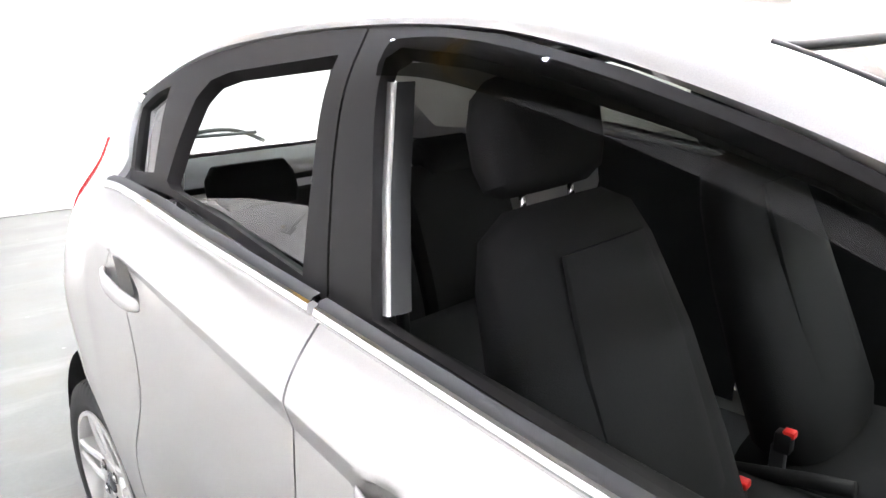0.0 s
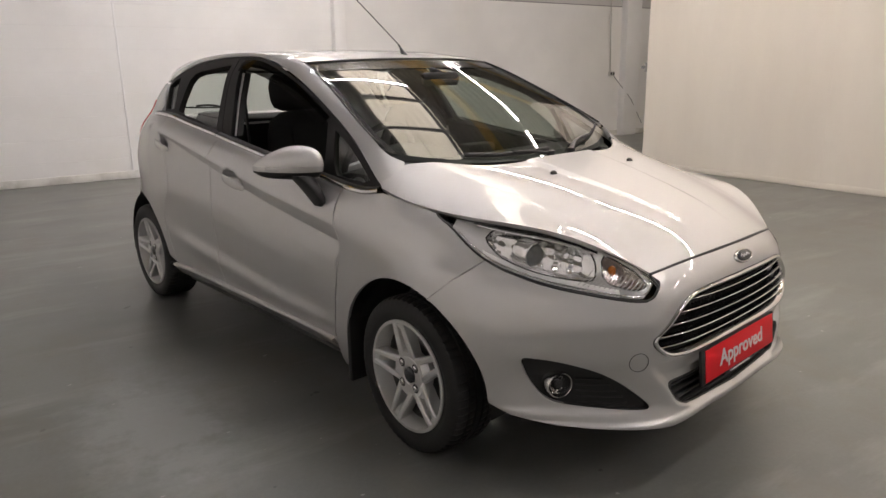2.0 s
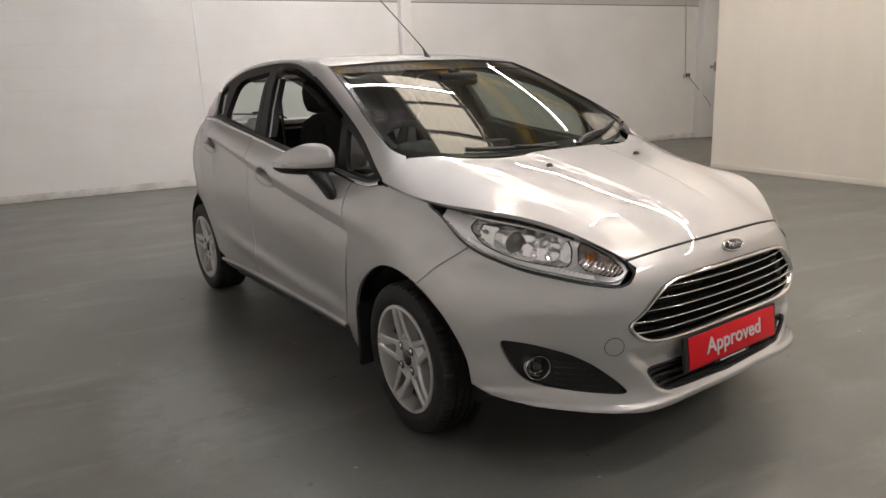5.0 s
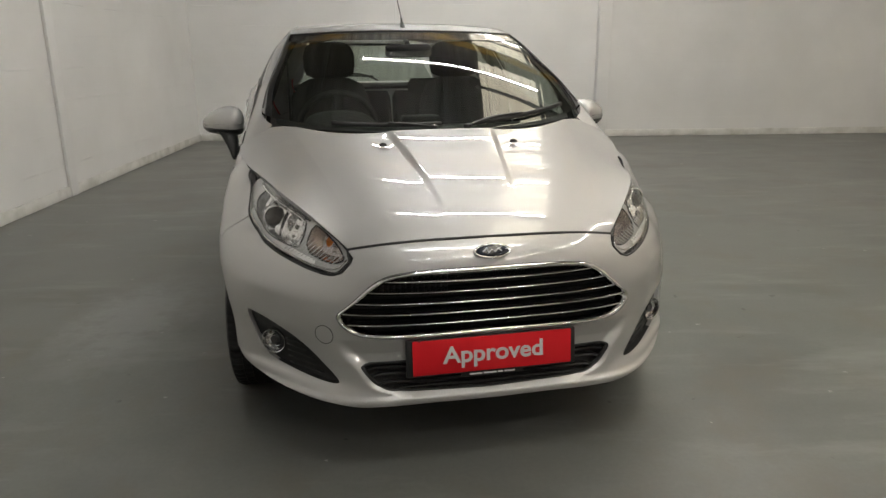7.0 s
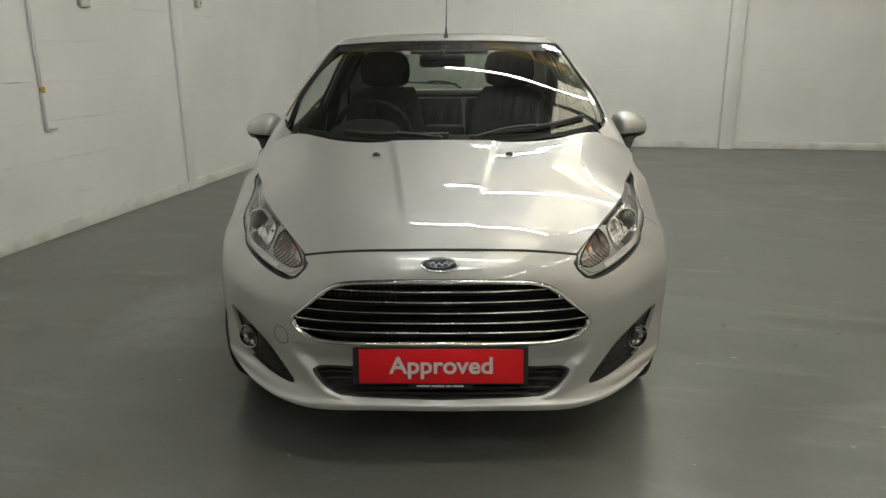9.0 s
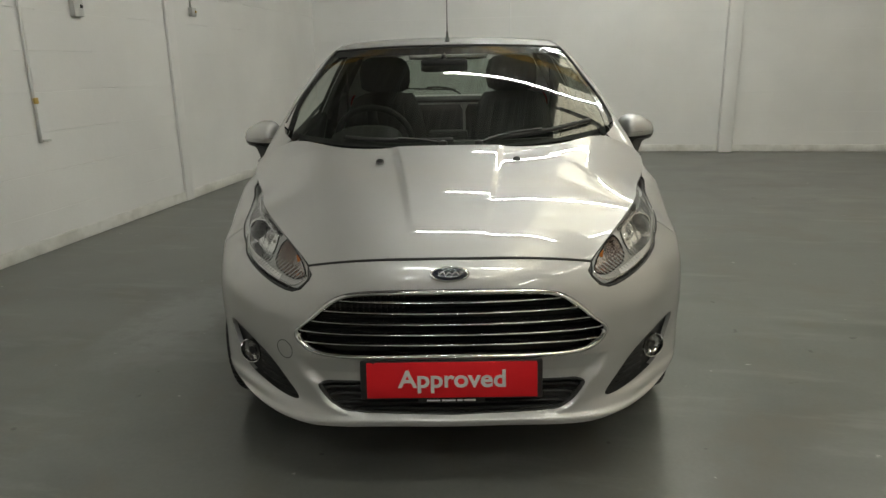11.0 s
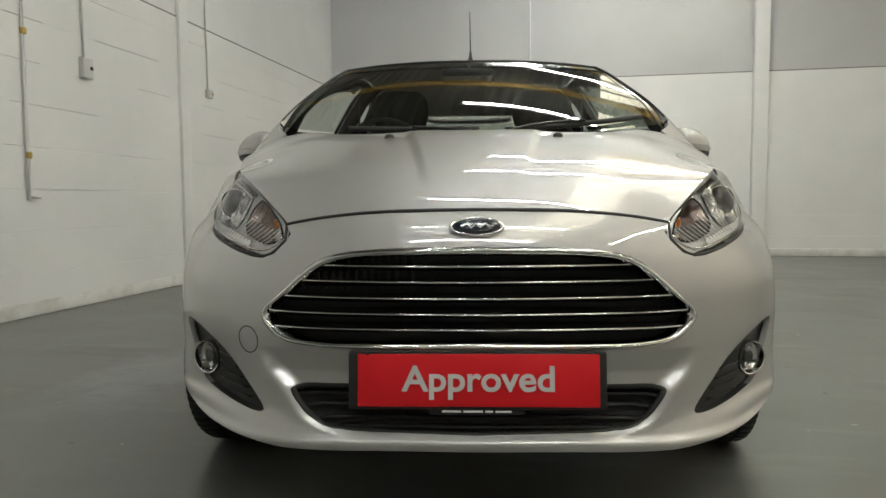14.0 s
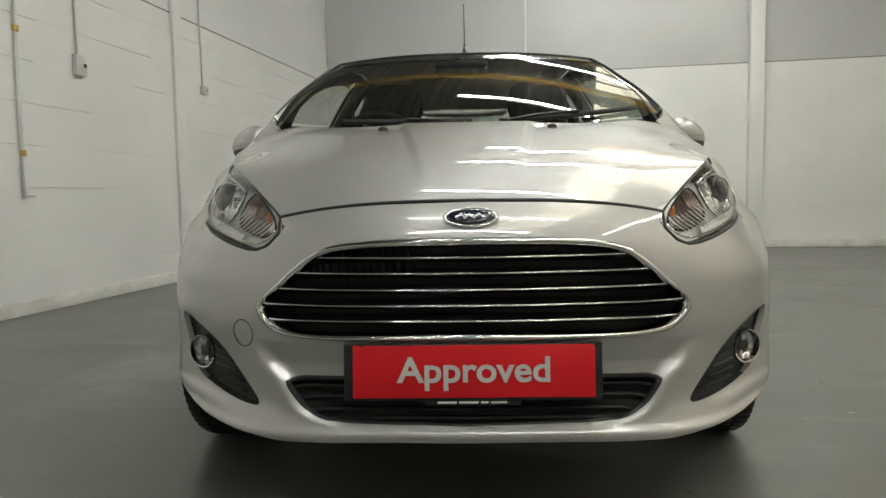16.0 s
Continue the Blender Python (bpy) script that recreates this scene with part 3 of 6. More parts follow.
def blob(sections, sides=20, bm=None):
    """A closed soft shape through rings: each (centre, half-size a, half-size b, axis a, axis b, squareness)."""
    bm = bm or bmesh.new()
    rings = []
    for c, ra, rb, ea, eb, sq in sections:
        ring = []
        for s in np.linspace(0, 2 * math.pi, sides, endpoint=False):
            ca, sa = math.cos(s), math.sin(s)
            k = (abs(ca) ** sq + abs(sa) ** sq) ** (-1 / sq)
            ring.append(bm.verts.new(Vector(c) + Vector(ea) * (ra * k * ca) + Vector(eb) * (rb * k * sa)))
        rings.append(ring)
    for a, b in zip(rings, rings[1:]):
        for k in range(sides):
            bm.faces.new([a[k], a[(k + 1) % sides], b[(k + 1) % sides], b[k]])
    bm.faces.new(rings[0][::-1])
    bm.faces.new(rings[-1])
    return bm


# ---- the hall ----
ROOM = pose(0, 0, 0, 0, 0, -9)      # u runs along the back wall, v towards it
U0, U1, V0, V1, H = -3.34, 12.5, -13.0, 7.88, 4.7


def slab(name, lo, hi, mat, label="", bevel=0.0, kind="structure", category=""):
    ob = part(name, box_bm(lo, hi, bevel), mat, None, "", bool(bevel))
    ob.matrix_basis = ROOM
    return tagged(ob, label, category, "", kind)


def floor_grid():
    bm = bmesh.new()
    bmesh.ops.create_grid(bm, x_segments=8, y_segments=8, size=0.5, matrix=Matrix.Translation(((U0 + U1) / 2 - 0.5, (V0 + V1) / 2, 0)) @ Matrix.Diagonal((U1 - U0 + 2, V1 - V0 + 1, 1, 1)))
    made = bmesh.ops.extrude_face_region(bm, geom=bm.faces[:])
    bmesh.ops.translate(bm, verts=[v for v in made["geom"] if isinstance(v, bmesh.types.BMVert)], vec=(0, 0, -0.15))
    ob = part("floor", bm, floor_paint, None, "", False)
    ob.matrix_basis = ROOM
    return tagged(ob, "grey painted concrete floor with stains, uneven gloss and a sheen painted pale beside the car", "floor", "", "structure")


floor_grid()
LEDGE = 2.5


def block_wall(name, along_v, at, lo, hi, outward, label):
    """A painted wall: a backing, long courses with recessed joints up to a ledge, and sheet cladding above."""
    t = 0.22 * outward

    def place(a, b, z0, z1, d0, d1):
        d0, d1 = sorted((at + d0, at + d1))
        return ((d0, a, z0), (d1, b, z1)) if along_v else ((a, d0, z0), (b, d1, z1))

    wall = slab(name, *place(lo, hi, 0.0, H + 0.3, 0.012 * outward, t), wall_paint, label)
    z = 0.0
    rng = random.Random(len(name))
    while z < LEDGE - 0.05:
        top = min(z + 0.29, LEDGE)
        lean = 0.0014 * rng.random() * outward
        part("course", box_bm(*place(lo, hi, z + 0.0015, top - 0.0015, lean, 0.013 * outward), 0.0016, 1), wall_paint, wall)
        # paint has filled the joint along some stretches
        a = lo
        while z > 0 and a < hi:
            b = min(hi, a + rng.uniform(0.3, 1.6))
            part("joint_filling", box_bm(*place(a, b, z - 0.003, z + 0.003, (0.0012 + 0.0012 * rng.random()) * outward, 0.013 * outward)), wall_paint, wall)
            a = b + rng.uniform(0.15, 0.9)
        z += 0.29
    part("cladding", box_bm(*place(lo, hi, LEDGE + 0.018, H, 0.010 * outward, 0.016 * outward)), clad_paint, wall)
    part("joint", box_bm(*place(lo, hi, LEDGE + 0.0005, LEDGE + 0.0175, 0.0085 * outward, 0.0118 * outward)), steel_grey, wall, "dark shadow joint")
    return wall


left_wall = block_wall("wall_left", True, U0, V0, V1 + 0.25, -1, "white painted block wall with faint courses and plinth")
back_wall = slab("wall_back", (U0, V1 + 0.028, 0.0), (U1, V1 + 0.22, H + 0.3), wall_paint, "white painted back wall with a joint at door height")
for k in range(9):
    part("course", box_bm((U0, V1 + 0.0008 * (k * 37 % 5) / 5, k * LEDGE / 9 + 0.0003), (U1, V1 + 0.029, (k + 1) * LEDGE / 9 - 0.0003), 0.0009, 1), wall_paint, back_wall)
part("joint", box_bm((U0, V1 + 0.020, LEDGE + 0.0005), (U1, V1 + 0.0275, LEDGE + 0.0195)), steel_grey, back_wall, "dark shadow joint")
part("cladding", box_bm((U0, V1 + 0.022, LEDGE + 0.02), (U1, V1 + 0.03, H)), grey_clad, back_wall)
slab("baseboard", (U0 + 0.0005, V0, 0.0), (U0 + 0.022, V1, 0.098), grime, "scuffed white painted plinth along the wall foot", 0.008)
slab("baseboard", (U0 + 0.03, V1 - 0.018, 0.0), (U1 - 0.2, V1 - 0.0005, 0.10), grime, "scuffed white painted plinth along the wall foot", 0.006)
slab("pilaster_1", (U0 + 0.001, 3.72, 0.0), (U0 + 0.035, 3.86, H), wall_paint, "white painted flat pilaster on the block wall", 0.006)
slab("pilaster_2", (2.67, V1 - 0.13, 0.0), (2.85, V1 - 0.001, H), wall_paint, "white painted steel column casing", 0.008)
slab("pilaster_3", (8.98, V1 - 0.16, 0.0), (9.38, V1 - 0.001, H), clad_paint, "grey white column casing in the far corner", 0.008)
slab("wall_joint", (-0.345, V1 - 0.012, 0.1), (-0.325, V1 - 0.001, H), clad_paint, "narrow vertical cover strip on the back wall", 0.003)
right_wall = slab("wall_right", (5.70, V0, 0.0), (6.10, 4.40, H), cream_paint, "cream painted partition wall with faint panel joints", 0.006)
for v0, v1 in ((1.9, 4.4), (-0.6, 1.899), (-3.1, -0.601)):
    part("panel", box_bm((5.6985, v0, 0.0), (5.701, v1, H - 0.02), 0.001, 1), cream_paint, right_wall)
slab("baseboard", (5.690, V0, 0.0), (5.698, 4.40, 0.07), cream_paint, "scuffed white plinth along the partition", 0.005)
slab("wall_far", (U1, V0, 0.0), (U1 + 0.2, V1 + 0.2, H), wall_paint, "plain white end wall")
slab("wall_front", (U0, V0 - 0.2, 0.0), (U1, V0, H), wall_paint, "plain white wall")


def ceiling():
    """Corrugated roof sheets with translucent strips let in."""
    bm = bmesh.new()
    pitch, strips = 0.16, []
    u = U0 - 0.2
    while u < U1 + 0.2:
        for a, b, z0, z1 in ((0, 0.05, 0.0, 0.0), (0.05, 0.08, 0.0, 0.035), (0.08, 0.13, 0.035, 0.035), (0.13, 0.16, 0.035, 0.0)):
            q = [bm.verts.new((u + a, V0, H + z0)), bm.verts.new((u + b, V0, H + z1)), bm.verts.new((u + b, V1 + 0.2, H + z1)), bm.verts.new((u + a, V1 + 0.2, H + z0))]
            bm.faces.new(q)
        u += pitch
    ob = part("ceiling", bm, roof_sheet, None, "", False)
    ob.matrix_basis = ROOM
    return tagged(ob, "corrugated roof sheets between yellow beams", "ceiling", "", "structure")


ceiling()


def skylight(u0, u1, v0, v1):
    bm = bmesh.new()
    u = u0
    while u < u1 - 0.01:
        for a, b, z0, z1 in ((0, 0.05, -0.03, -0.03), (0.05, 0.08, -0.03, 0.0), (0.08, 0.13, 0.0, 0.0), (0.13, 0.16, 0.0, -0.03)):
            q = [bm.verts.new((u + a, v0, H + z0)), bm.verts.new((u + b, v0, H + z1)), bm.verts.new((u + b, v1, H + z1)), bm.verts.new((u + a, v1, H + z0))]
            bm.faces.new(q)
        u += 0.16
    ob = part("skylight", bm, skylight_mat, None, "", False)
    ob.matrix_basis = ROOM
    return tagged(ob, "cream translucent corrugated roof light", "skylight", "roof lights")


SKYLIGHTS = ((1.15, 2.27, 0.6, 3.9), (1.15, 2.27, 4.75, 7.4), (1.15, 2.27, -5.5, 0.3), (6.4, 7.7, -2.0, 5.0))
for s in SKYLIGHTS:
    skylight(*s)
    for k in range(1, int((s[3] - s[2]) / 0.85) + 1):
        v = s[2] + 0.85 * k - 0.3
        ob = part("purlin", box_bm((s[0] - 0.1, v - 0.03, H - 0.135), (s[1] + 0.1, v + 0.03, H - 0.06), 0.004, 1), steel_grey, None, "", False)
        ob.matrix_basis = ROOM
        tagged(ob, "grey steel bar across a roof light", "purlin", "roof light bars")


def beam(name, lo, hi, axis, label):
    """An I-section: two flanges and a web."""
    w, h = 0.045, 0.2
    bm = bmesh.new()
    for dz, half, thick in ((0.0, w, 0.012), (-h, w, 0.012)):
        a, b = list(lo), list(hi)
        a[1 - axis] -= half
        b[1 - axis] += half
        box_bm((a[0], a[1], a[2] + dz - thick), (b[0], b[1], b[2] + dz), 0, 1, bm)
    a, b = list(lo), list(hi)
    a[1 - axis] -= 0.005
    b[1 - axis] += 0.005
    box_bm((a[0], a[1], a[2] - h), (b[0], b[1], b[2] - 0.012), 0, 1, bm)
    ob = part(name, bm, steel_yellow, None, "", False)
    ob.matrix_basis = ROOM
    return tagged(ob, label, "beam", "roof beams")


for v in (-6.5, -1.1, 4.35, 7.3):
    beam("roof_beam", (U0 + 0.03, v, H - 0.06), (U1 - 0.05, v, H - 0.06), 0, "yellow painted steel roof beam under the sheets")
beam("roof_beam", (2.9, V0 + 0.03, H - 0.27), (2.9, V1 - 0.03, H - 0.27), 1, "yellow painted steel valley beam under the roof")
for u in (-1.2, 0.6, 2.2, 5.2, 8.0):
    ob = part("purlin", box_bm((u - 0.03, V0 + 0.02, H - 0.055), (u + 0.03, V1 - 0.03, H - 0.004)), steel_grey, None, "", False)
    ob.matrix_basis = ROOM
    tagged(ob, "grey steel purlin under the roof sheets", "purlin", "roof purlins")


def tube_lamp(u, v, length, turn=0):
    """A hanging batten with two bare tubes end to end."""
    ob = thing("strip_lamp", "fluorescent strip lamp with bright bare tubes", "lamp", "strip lamps", ROOM @ pose(u, v, H - 0.42, 0, 0, turn))
    part("batten", box_bm((0, -0.03, 0.03), (length, 0.03, 0.07), 0.006), plastic_grey, ob)
    for a, b in ((0.03, length / 2 - 0.01), (length / 2 + 0.01, length - 0.03)):
        part("tube", lathe([(a, 0.0), (a, 0.016), (b, 0.016), (b, 0.0)], 14, None, Matrix.Translation((0, 0, 0.01))), old_tube_light if turn else tube_light, ob)
    for x in (0.02, length / 2 - 0.015, length - 0.05):
        part("lamp_holder", box_bm((x, -0.018, -0.012), (x + 0.03, 0.018, 0.034), 0.004), plastic_grey, ob)
    for x in (0.3, length - 0.3):
        part("hanger", lathe([(0, 0.004), (0.36, 0.004)], 6, None, Matrix.Translation((x, 0, 0.07)) @ pose(0, 0, 0, 0, -90, 0)), steel_grey, ob)
    return ob


# the lamp at v = -7.6 is added, unseen, to brighten the bumper's right
LAMPS = ((-0.60, 0.55, 2.65, 0), (-0.60, 3.15, 2.65, 0), (-0.60, 5.35, 2.65, 0), (-0.60, -2.1, 2.65, 0), (-0.60, -4.8, 2.65, 0),
         (3.9, 2.6, 2.9, 90), (3.9, -0.4, 2.85, 90), (3.9, -3.4, 2.85, 90), (3.9, -7.6, 2.9, 90), (8.2, 3.0, 2.9, 90), (8.2, -2.0, 2.9, 90))
for lamp_row in LAMPS:
    tube_lamp(*lamp_row)


XL = U0 + 0.016
# pipe with a tap on the near part of the block wall
pipe = thing("water_pipe", "white painted pipe with brass clips and a tap", "pipe", "", ROOM)
tube("pipe", [(XL, 1.86, LEDGE + 1.9), (XL, 1.86, 1.5), (XL, 1.855, 0.80)], 0.013, wall_paint, pipe)
tube("tap", [(XL, 1.855, 0.815), (XL + 0.015, 1.90, 0.812), (XL + 0.02, 1.935, 0.812)], 0.008, plastic_grey, pipe, "small grey tap")
for z in (1.1, 1.93):
    part("clip", box_bm((XL - 0.01, 1.845, z - 0.022), (XL + 0.017, 1.885, z + 0.022), 0.006), brass, pipe, "yellowed brass clip")


def switch_box(v, z, w, h, label, spot):
    ob = thing("switch_box", label, "switch", "switch boxes", ROOM)
    part("body", box_bm((U0 + 0.0005, v - w / 2, z - h / 2), (U0 + 0.045, v + w / 2, z + h / 2), 0.006), plastic_grey, ob)
    part("rocker", box_bm((U0 + 0.0455, v + w * 0.12, z - 0.012), (U0 + 0.054, v + w * 0.36, z + 0.014), 0.003), spot, ob)
    tube("cable", [(U0 + 0.012, v - 0.01, z + h / 2 - 0.01), (U0 + 0.012, v - 0.012, z + 0.4), (U0 + 0.012, v - 0.03, z + 0.7), (U0 + 0.012, v - 0.015, H - 0.2)], 0.009, plastic_grey, ob, "white surface conduit")
    return ob


switch_box(2.46, 1.79, 0.11, 0.15, "grey wall switch box under a white conduit", black_trim)
switch_box(4.24, 1.865, 0.09, 0.085, "small wall socket with a yellowed switch", brass)
# cable and socket on the far part of the back wall
far = thing("wall_socket", "small dark wall socket with a hanging cable", "socket", "", ROOM)
part("body", box_bm((8.66, V1 - 0.05, 1.18), (8.8, V1 - 0.0005, 1.27), 0.006), plastic_grey, far)
for du in (0.015, 0.08):
    part("outlet", box_bm((8.66 + du, V1 - 0.056, 1.195), (8.705 + du, V1 - 0.0505, 1.255), 0.004), black_trim, far)
tube("cable", [(8.7, V1 - 0.015, 1.26), (8.66, V1 - 0.015, 2.2), (8.62, V1 - 0.015, H - 0.1)], 0.012, plastic_grey, far)
tube("flex", [(8.78, V1 - 0.03, 1.19), (9.15, V1 - 0.19, 0.72), (9.7, V1 - 0.03, 0.2)], 0.008, steel_grey, far)
stop = thing("wall_bracket", "grey metal bracket on the partition's end", "bracket", "", ROOM)
part("plate", box_bm((5.68, 4.4005, 1.28), (5.78, 4.42, 1.40), 0.004), steel_grey, stop)
part("hook", box_bm((5.66, 4.42, 1.32), (5.74, 4.47, 1.36), 0.006), steel_grey, stop)


# ---- the car ----
car = thing("car", "silver five-door hatchback with lowered driver's window, parked on the hall floor", "car")
K = 0.85                      # metres of outline for each radian round the nose


def lift_nose(p):
    return nose(p[:, 0] / K, p[:, 1])


def lift_side(p):
    return np.stack([side_x(p[:, 0], p[:, 1]), p[:, 0], p[:, 1]], -1)


def lift_sill(p):
    """The sill rolls under the doors."""
    y, z = p[:, 0], p[:, 1]
    under = np.clip(0.302 - z, 0, 1)
    return np.stack([side_x(y, np.full(len(y), 0.302)) + 0.006 - 0.45 * under - 3.0 * under**2, y, z], -1)


def lift_glass(p):
    return np.stack([glass_x(p[:, 0], p[:, 1]), p[:, 0], p[:, 1]], -1)


def lift_rear(p):
    y, z = p[:, 0], p[:, 1]
    k = np.clip((z - belt_z(y) + 0.06) / 0.12, 0, 1)
    k = k * k * (3 - 2 * k)
    x = side_x(y, np.minimum(z, belt_z(y) + 0.1)) * (1 - k) + glass_x(y, np.maximum(z, 0.95)) * k
    # behind the rear arch the body turns in evenly to the tail
    d = y - 2.5
    turned = pchip([0.2, 0.6, 0.85, 0.97, 1.04, 1.14, 1.21, 1.295, 1.345], [0.79, 0.822, 0.820, 0.799, 0.770, 0.692, 0.656, 0.593, 0.545], z) - 0.37 * d - 0.35 * np.clip(d, 0, 1) ** 2
    k = np.clip((y - 2.22) / 0.28, 0, 1)
    k = k * k * (3 - 2 * k) * np.clip((z - 0.62) / 0.2, 0, 1)
    return np.stack([x * (1 - k) + turned * k, y, z], -1)


def rounds(points):
    """Plan points given as degrees round the nose and height."""
    return np.array([(radians(a) * K, z) for a, z in points])


def phi_at(y, z):
    """The angle round the nose at which the flank has this y."""
    a = np.radians(np.linspace(40, 121, 400))
    return float(np.interp(y, nose(a, z)[:, 1], a))


def flank(y, z):
    return (phi_at(y, z) * K, z)


def arch(cy, cz, r, a0, a1, n=30):
    """Points of a wheel arch; angles from the front, over the top, to the rear."""
    return [(cy - r * math.cos(a), cz + r * math.sin(a)) for a in np.radians(np.linspace(a0, a1, n))]


def softened(loop, times=2):
    """A closed outline with its corners cut off, so that it bends smoothly."""
    q = np.asarray(loop, float)
    for _ in range(times):
        r = np.roll(q, -1, 0)
        q = np.stack([0.78 * q + 0.22 * r, 0.22 * q + 0.78 * r], 1).reshape(-1, 2)
    return q


def mirrored(half):
    """A closed outline from its half, which runs from the centre line round to the centre line."""
    half = np.asarray(half, float)
    return np.vstack([half, (half * (-1, 1))[::-1]])


SIDES = ((False, "left"), (True, "right"))
WHEEL_R, HUB_Z, BASE = 0.287, 0.285, 2.489

# the openings of the nose, as degrees and heights
GRILLE = [(0, 0.674), (12, 0.671), (18.8, 0.664), (22.6, 0.652), (25.5, 0.628), (28.7, 0.584), (31.6, 0.546), (32.7, 0.528), (32.5, 0.512), (31.5, 0.494), (29.5, 0.472), (26.9, 0.462), (23.7, 0.457), (20.5, 0.455), (0, 0.454)]
LOWER = [(0, 0.372), (19.2, 0.371), (28.4, 0.371), (27.6, 0.348), (26.0, 0.315), (23.8, 0.291), (20.6, 0.278), (0, 0.273)]
FOG = [(59.4, 0.475), (55, 0.472), (51, 0.465), (44.4, 0.440), (39, 0.398), (34.6, 0.345), (32.4, 0.311), (33.2, 0.302), (38, 0.307), (46, 0.315), (52, 0.325), (55, 0.352), (57.7, 0.405)]
LAMP_LOW = [(85.4, 0.870), (79.4, 0.822), (75.0, 0.787), (69.0, 0.749), (63.5, 0.720), (58.5, 0.703), (51.9, 0.684), (45.7, 0.670), (39.8, 0.656), (36.1, 0.648), (33.9, 0.646), (31.8, 0.656), (30.3, 0.682), (30.0, 0.699), (31.7, 0.721)]
LAMP_TOP = [(38, 0.764), (44.5, 0.797), (52.6, 0.821), (61.4, 0.836), (70, 0.846), (78.3, 0.856)]
HOOD_FRONT = [(0, 0.7475), (13.4, 0.7445), (22.8, 0.7385), (28.1, 0.731), (31.6, 0.716)]

# bumper
half = list(rounds(HOOD_FRONT)) + list(rounds([(30.0, 0.699), (30.3, 0.682), (31.8, 0.655), (33.9, 0.645), (36.1, 0.646), (39.8, 0.654), (45.7, 0.668), (51.9, 0.682), (58.5, 0.701), (63.5, 0.718), (68.7, 0.747), (74.7, 0.687), (77.0, 0.656), (80.4, 0.613)]))
half += [flank(y, z) for y, z in arch(0.0, 0.28, 0.367, 64, 5, 16)] + [flank(-0.37, 0.306)]
half += list(rounds([(60.7, 0.281), (55.9, 0.268), (51, 0.262), (45, 0.257), (39, 0.254), (33, 0.250), (28, 0.242), (20, 0.239), (0, 0.239)]))
smooth_half = lambda pts: smooth_line(rounds(pts), 0.012)
holes = [mirrored(smooth_half(GRILLE)), softened(mirrored(rounds(LOWER)))]
fog_hole = softened(rounds(FOG))
holes += [fog_hole, (fog_hole * (-1, 1))[::-1]]
bumper = sheet("front_bumper", mirrored(half), lift_nose, paint, car, 0.006, 0.014, holes)

# wings: their upper edge meets the bonnet's edge
SEAM = np.array([(0.690, -0.17, 0.858), (0.736, -0.056, 0.875), (0.768, 0.06, 0.902), (0.784, 0.168, 0.923), (0.786, 0.22, 0.925)])
seam_y = np.linspace(-0.10, 0.20, 31)
seam_off = np.array([float(np.interp(y, SEAM[:, 1], SEAM[:, 0])) + 0.003 - nose(phi_at(y, z), z)[0] for y, z in zip(seam_y, np.interp(seam_y, SEAM[:, 1], SEAM[:, 2]) - 0.006)])


def lift_wing(p):
    q = lift_nose(p)
    y, z = q[:, 1], q[:, 2]
    top = np.interp(y, SEAM[:, 1], SEAM[:, 2]) - 0.006
    k = np.clip((z - top + 0.11) / 0.11, 0, 1.1) ** 2 * np.clip((y + 0.13) / 0.07, 0, 1) * np.clip((0.28 - y) / 0.08, 0, 1)
    q[:, 0] += k * np.interp(y, seam_y, seam_off)
    return q


for flip, _ in SIDES:
    outline = list(rounds([(68.9, 0.750), (75.2, 0.789), (79.6, 0.824), (85.4, 0.868)]))
    outline += [flank(y, z) for y, z in ((0.02, 0.888), (0.10, 0.904), (0.165, 0.916), (0.28, 0.899), (0.36, 0.899), (0.405, 0.904), (0.397, 0.825), (0.370, 0.73), (0.378, 0.63), (0.397, 0.534), (0.447, 0.301), (0.448, 0.18))]
    outline += [flank(y, z) for y, z in [(0.358, 0.18)] + arch(0.0, 0.28, 0.367, 184, 64.4, 30)]
    outline += list(rounds([(80.55, 0.6145), (77.15, 0.6575), (74.85, 0.6885)]))
    sheet("front_wing", outline, lift_wing, paint, car, 0.02, 0.014, (), flip)

# doors, quarters and sills
FRONT_GAP = [(0.409, 0.905), (0.401, 0.825), (0.374, 0.73), (0.382, 0.63), (0.401, 0.534), (0.451, 0.303)]
MID_GAP = [(1.457, 1.041), (1.445, 0.957), (1.436, 0.83), (1.446, 0.706), (1.46, 0.5), (1.462, 0.308)]
BELT_F = [(0.47, 0.920), (0.58, 0.934), (0.80, 0.958), (1.0, 0.979), (1.22, 1.008)]
BELT_R = [(1.66, 1.068), (1.872, 1.097), (2.0, 1.114)]
REAR_GAP = [(2.06, 1.115), (2.01, 1.014), (1.975, 0.86), (1.985, 0.74), (2.03, 0.66), (2.075, 0.56), (2.06, 0.45), (2.03, 0.31)]
GAP = 0.0022


def shifted(line, d):
    return [(y + d, z) for y, z in line]


HANDLES = ((1.200, 0.864, 0.106, 0.19), (1.985, 0.982, 0.085, 0.2))     # y, z, half length, rise of each handle


def handle_oval(y, z, cy, cz, hl, tilt):
    """1 on the oval round a handle, less within it."""
    return ((y - cy) / hl) ** 2 + ((z - cz - tilt * (y - cy)) / 0.048) ** 2


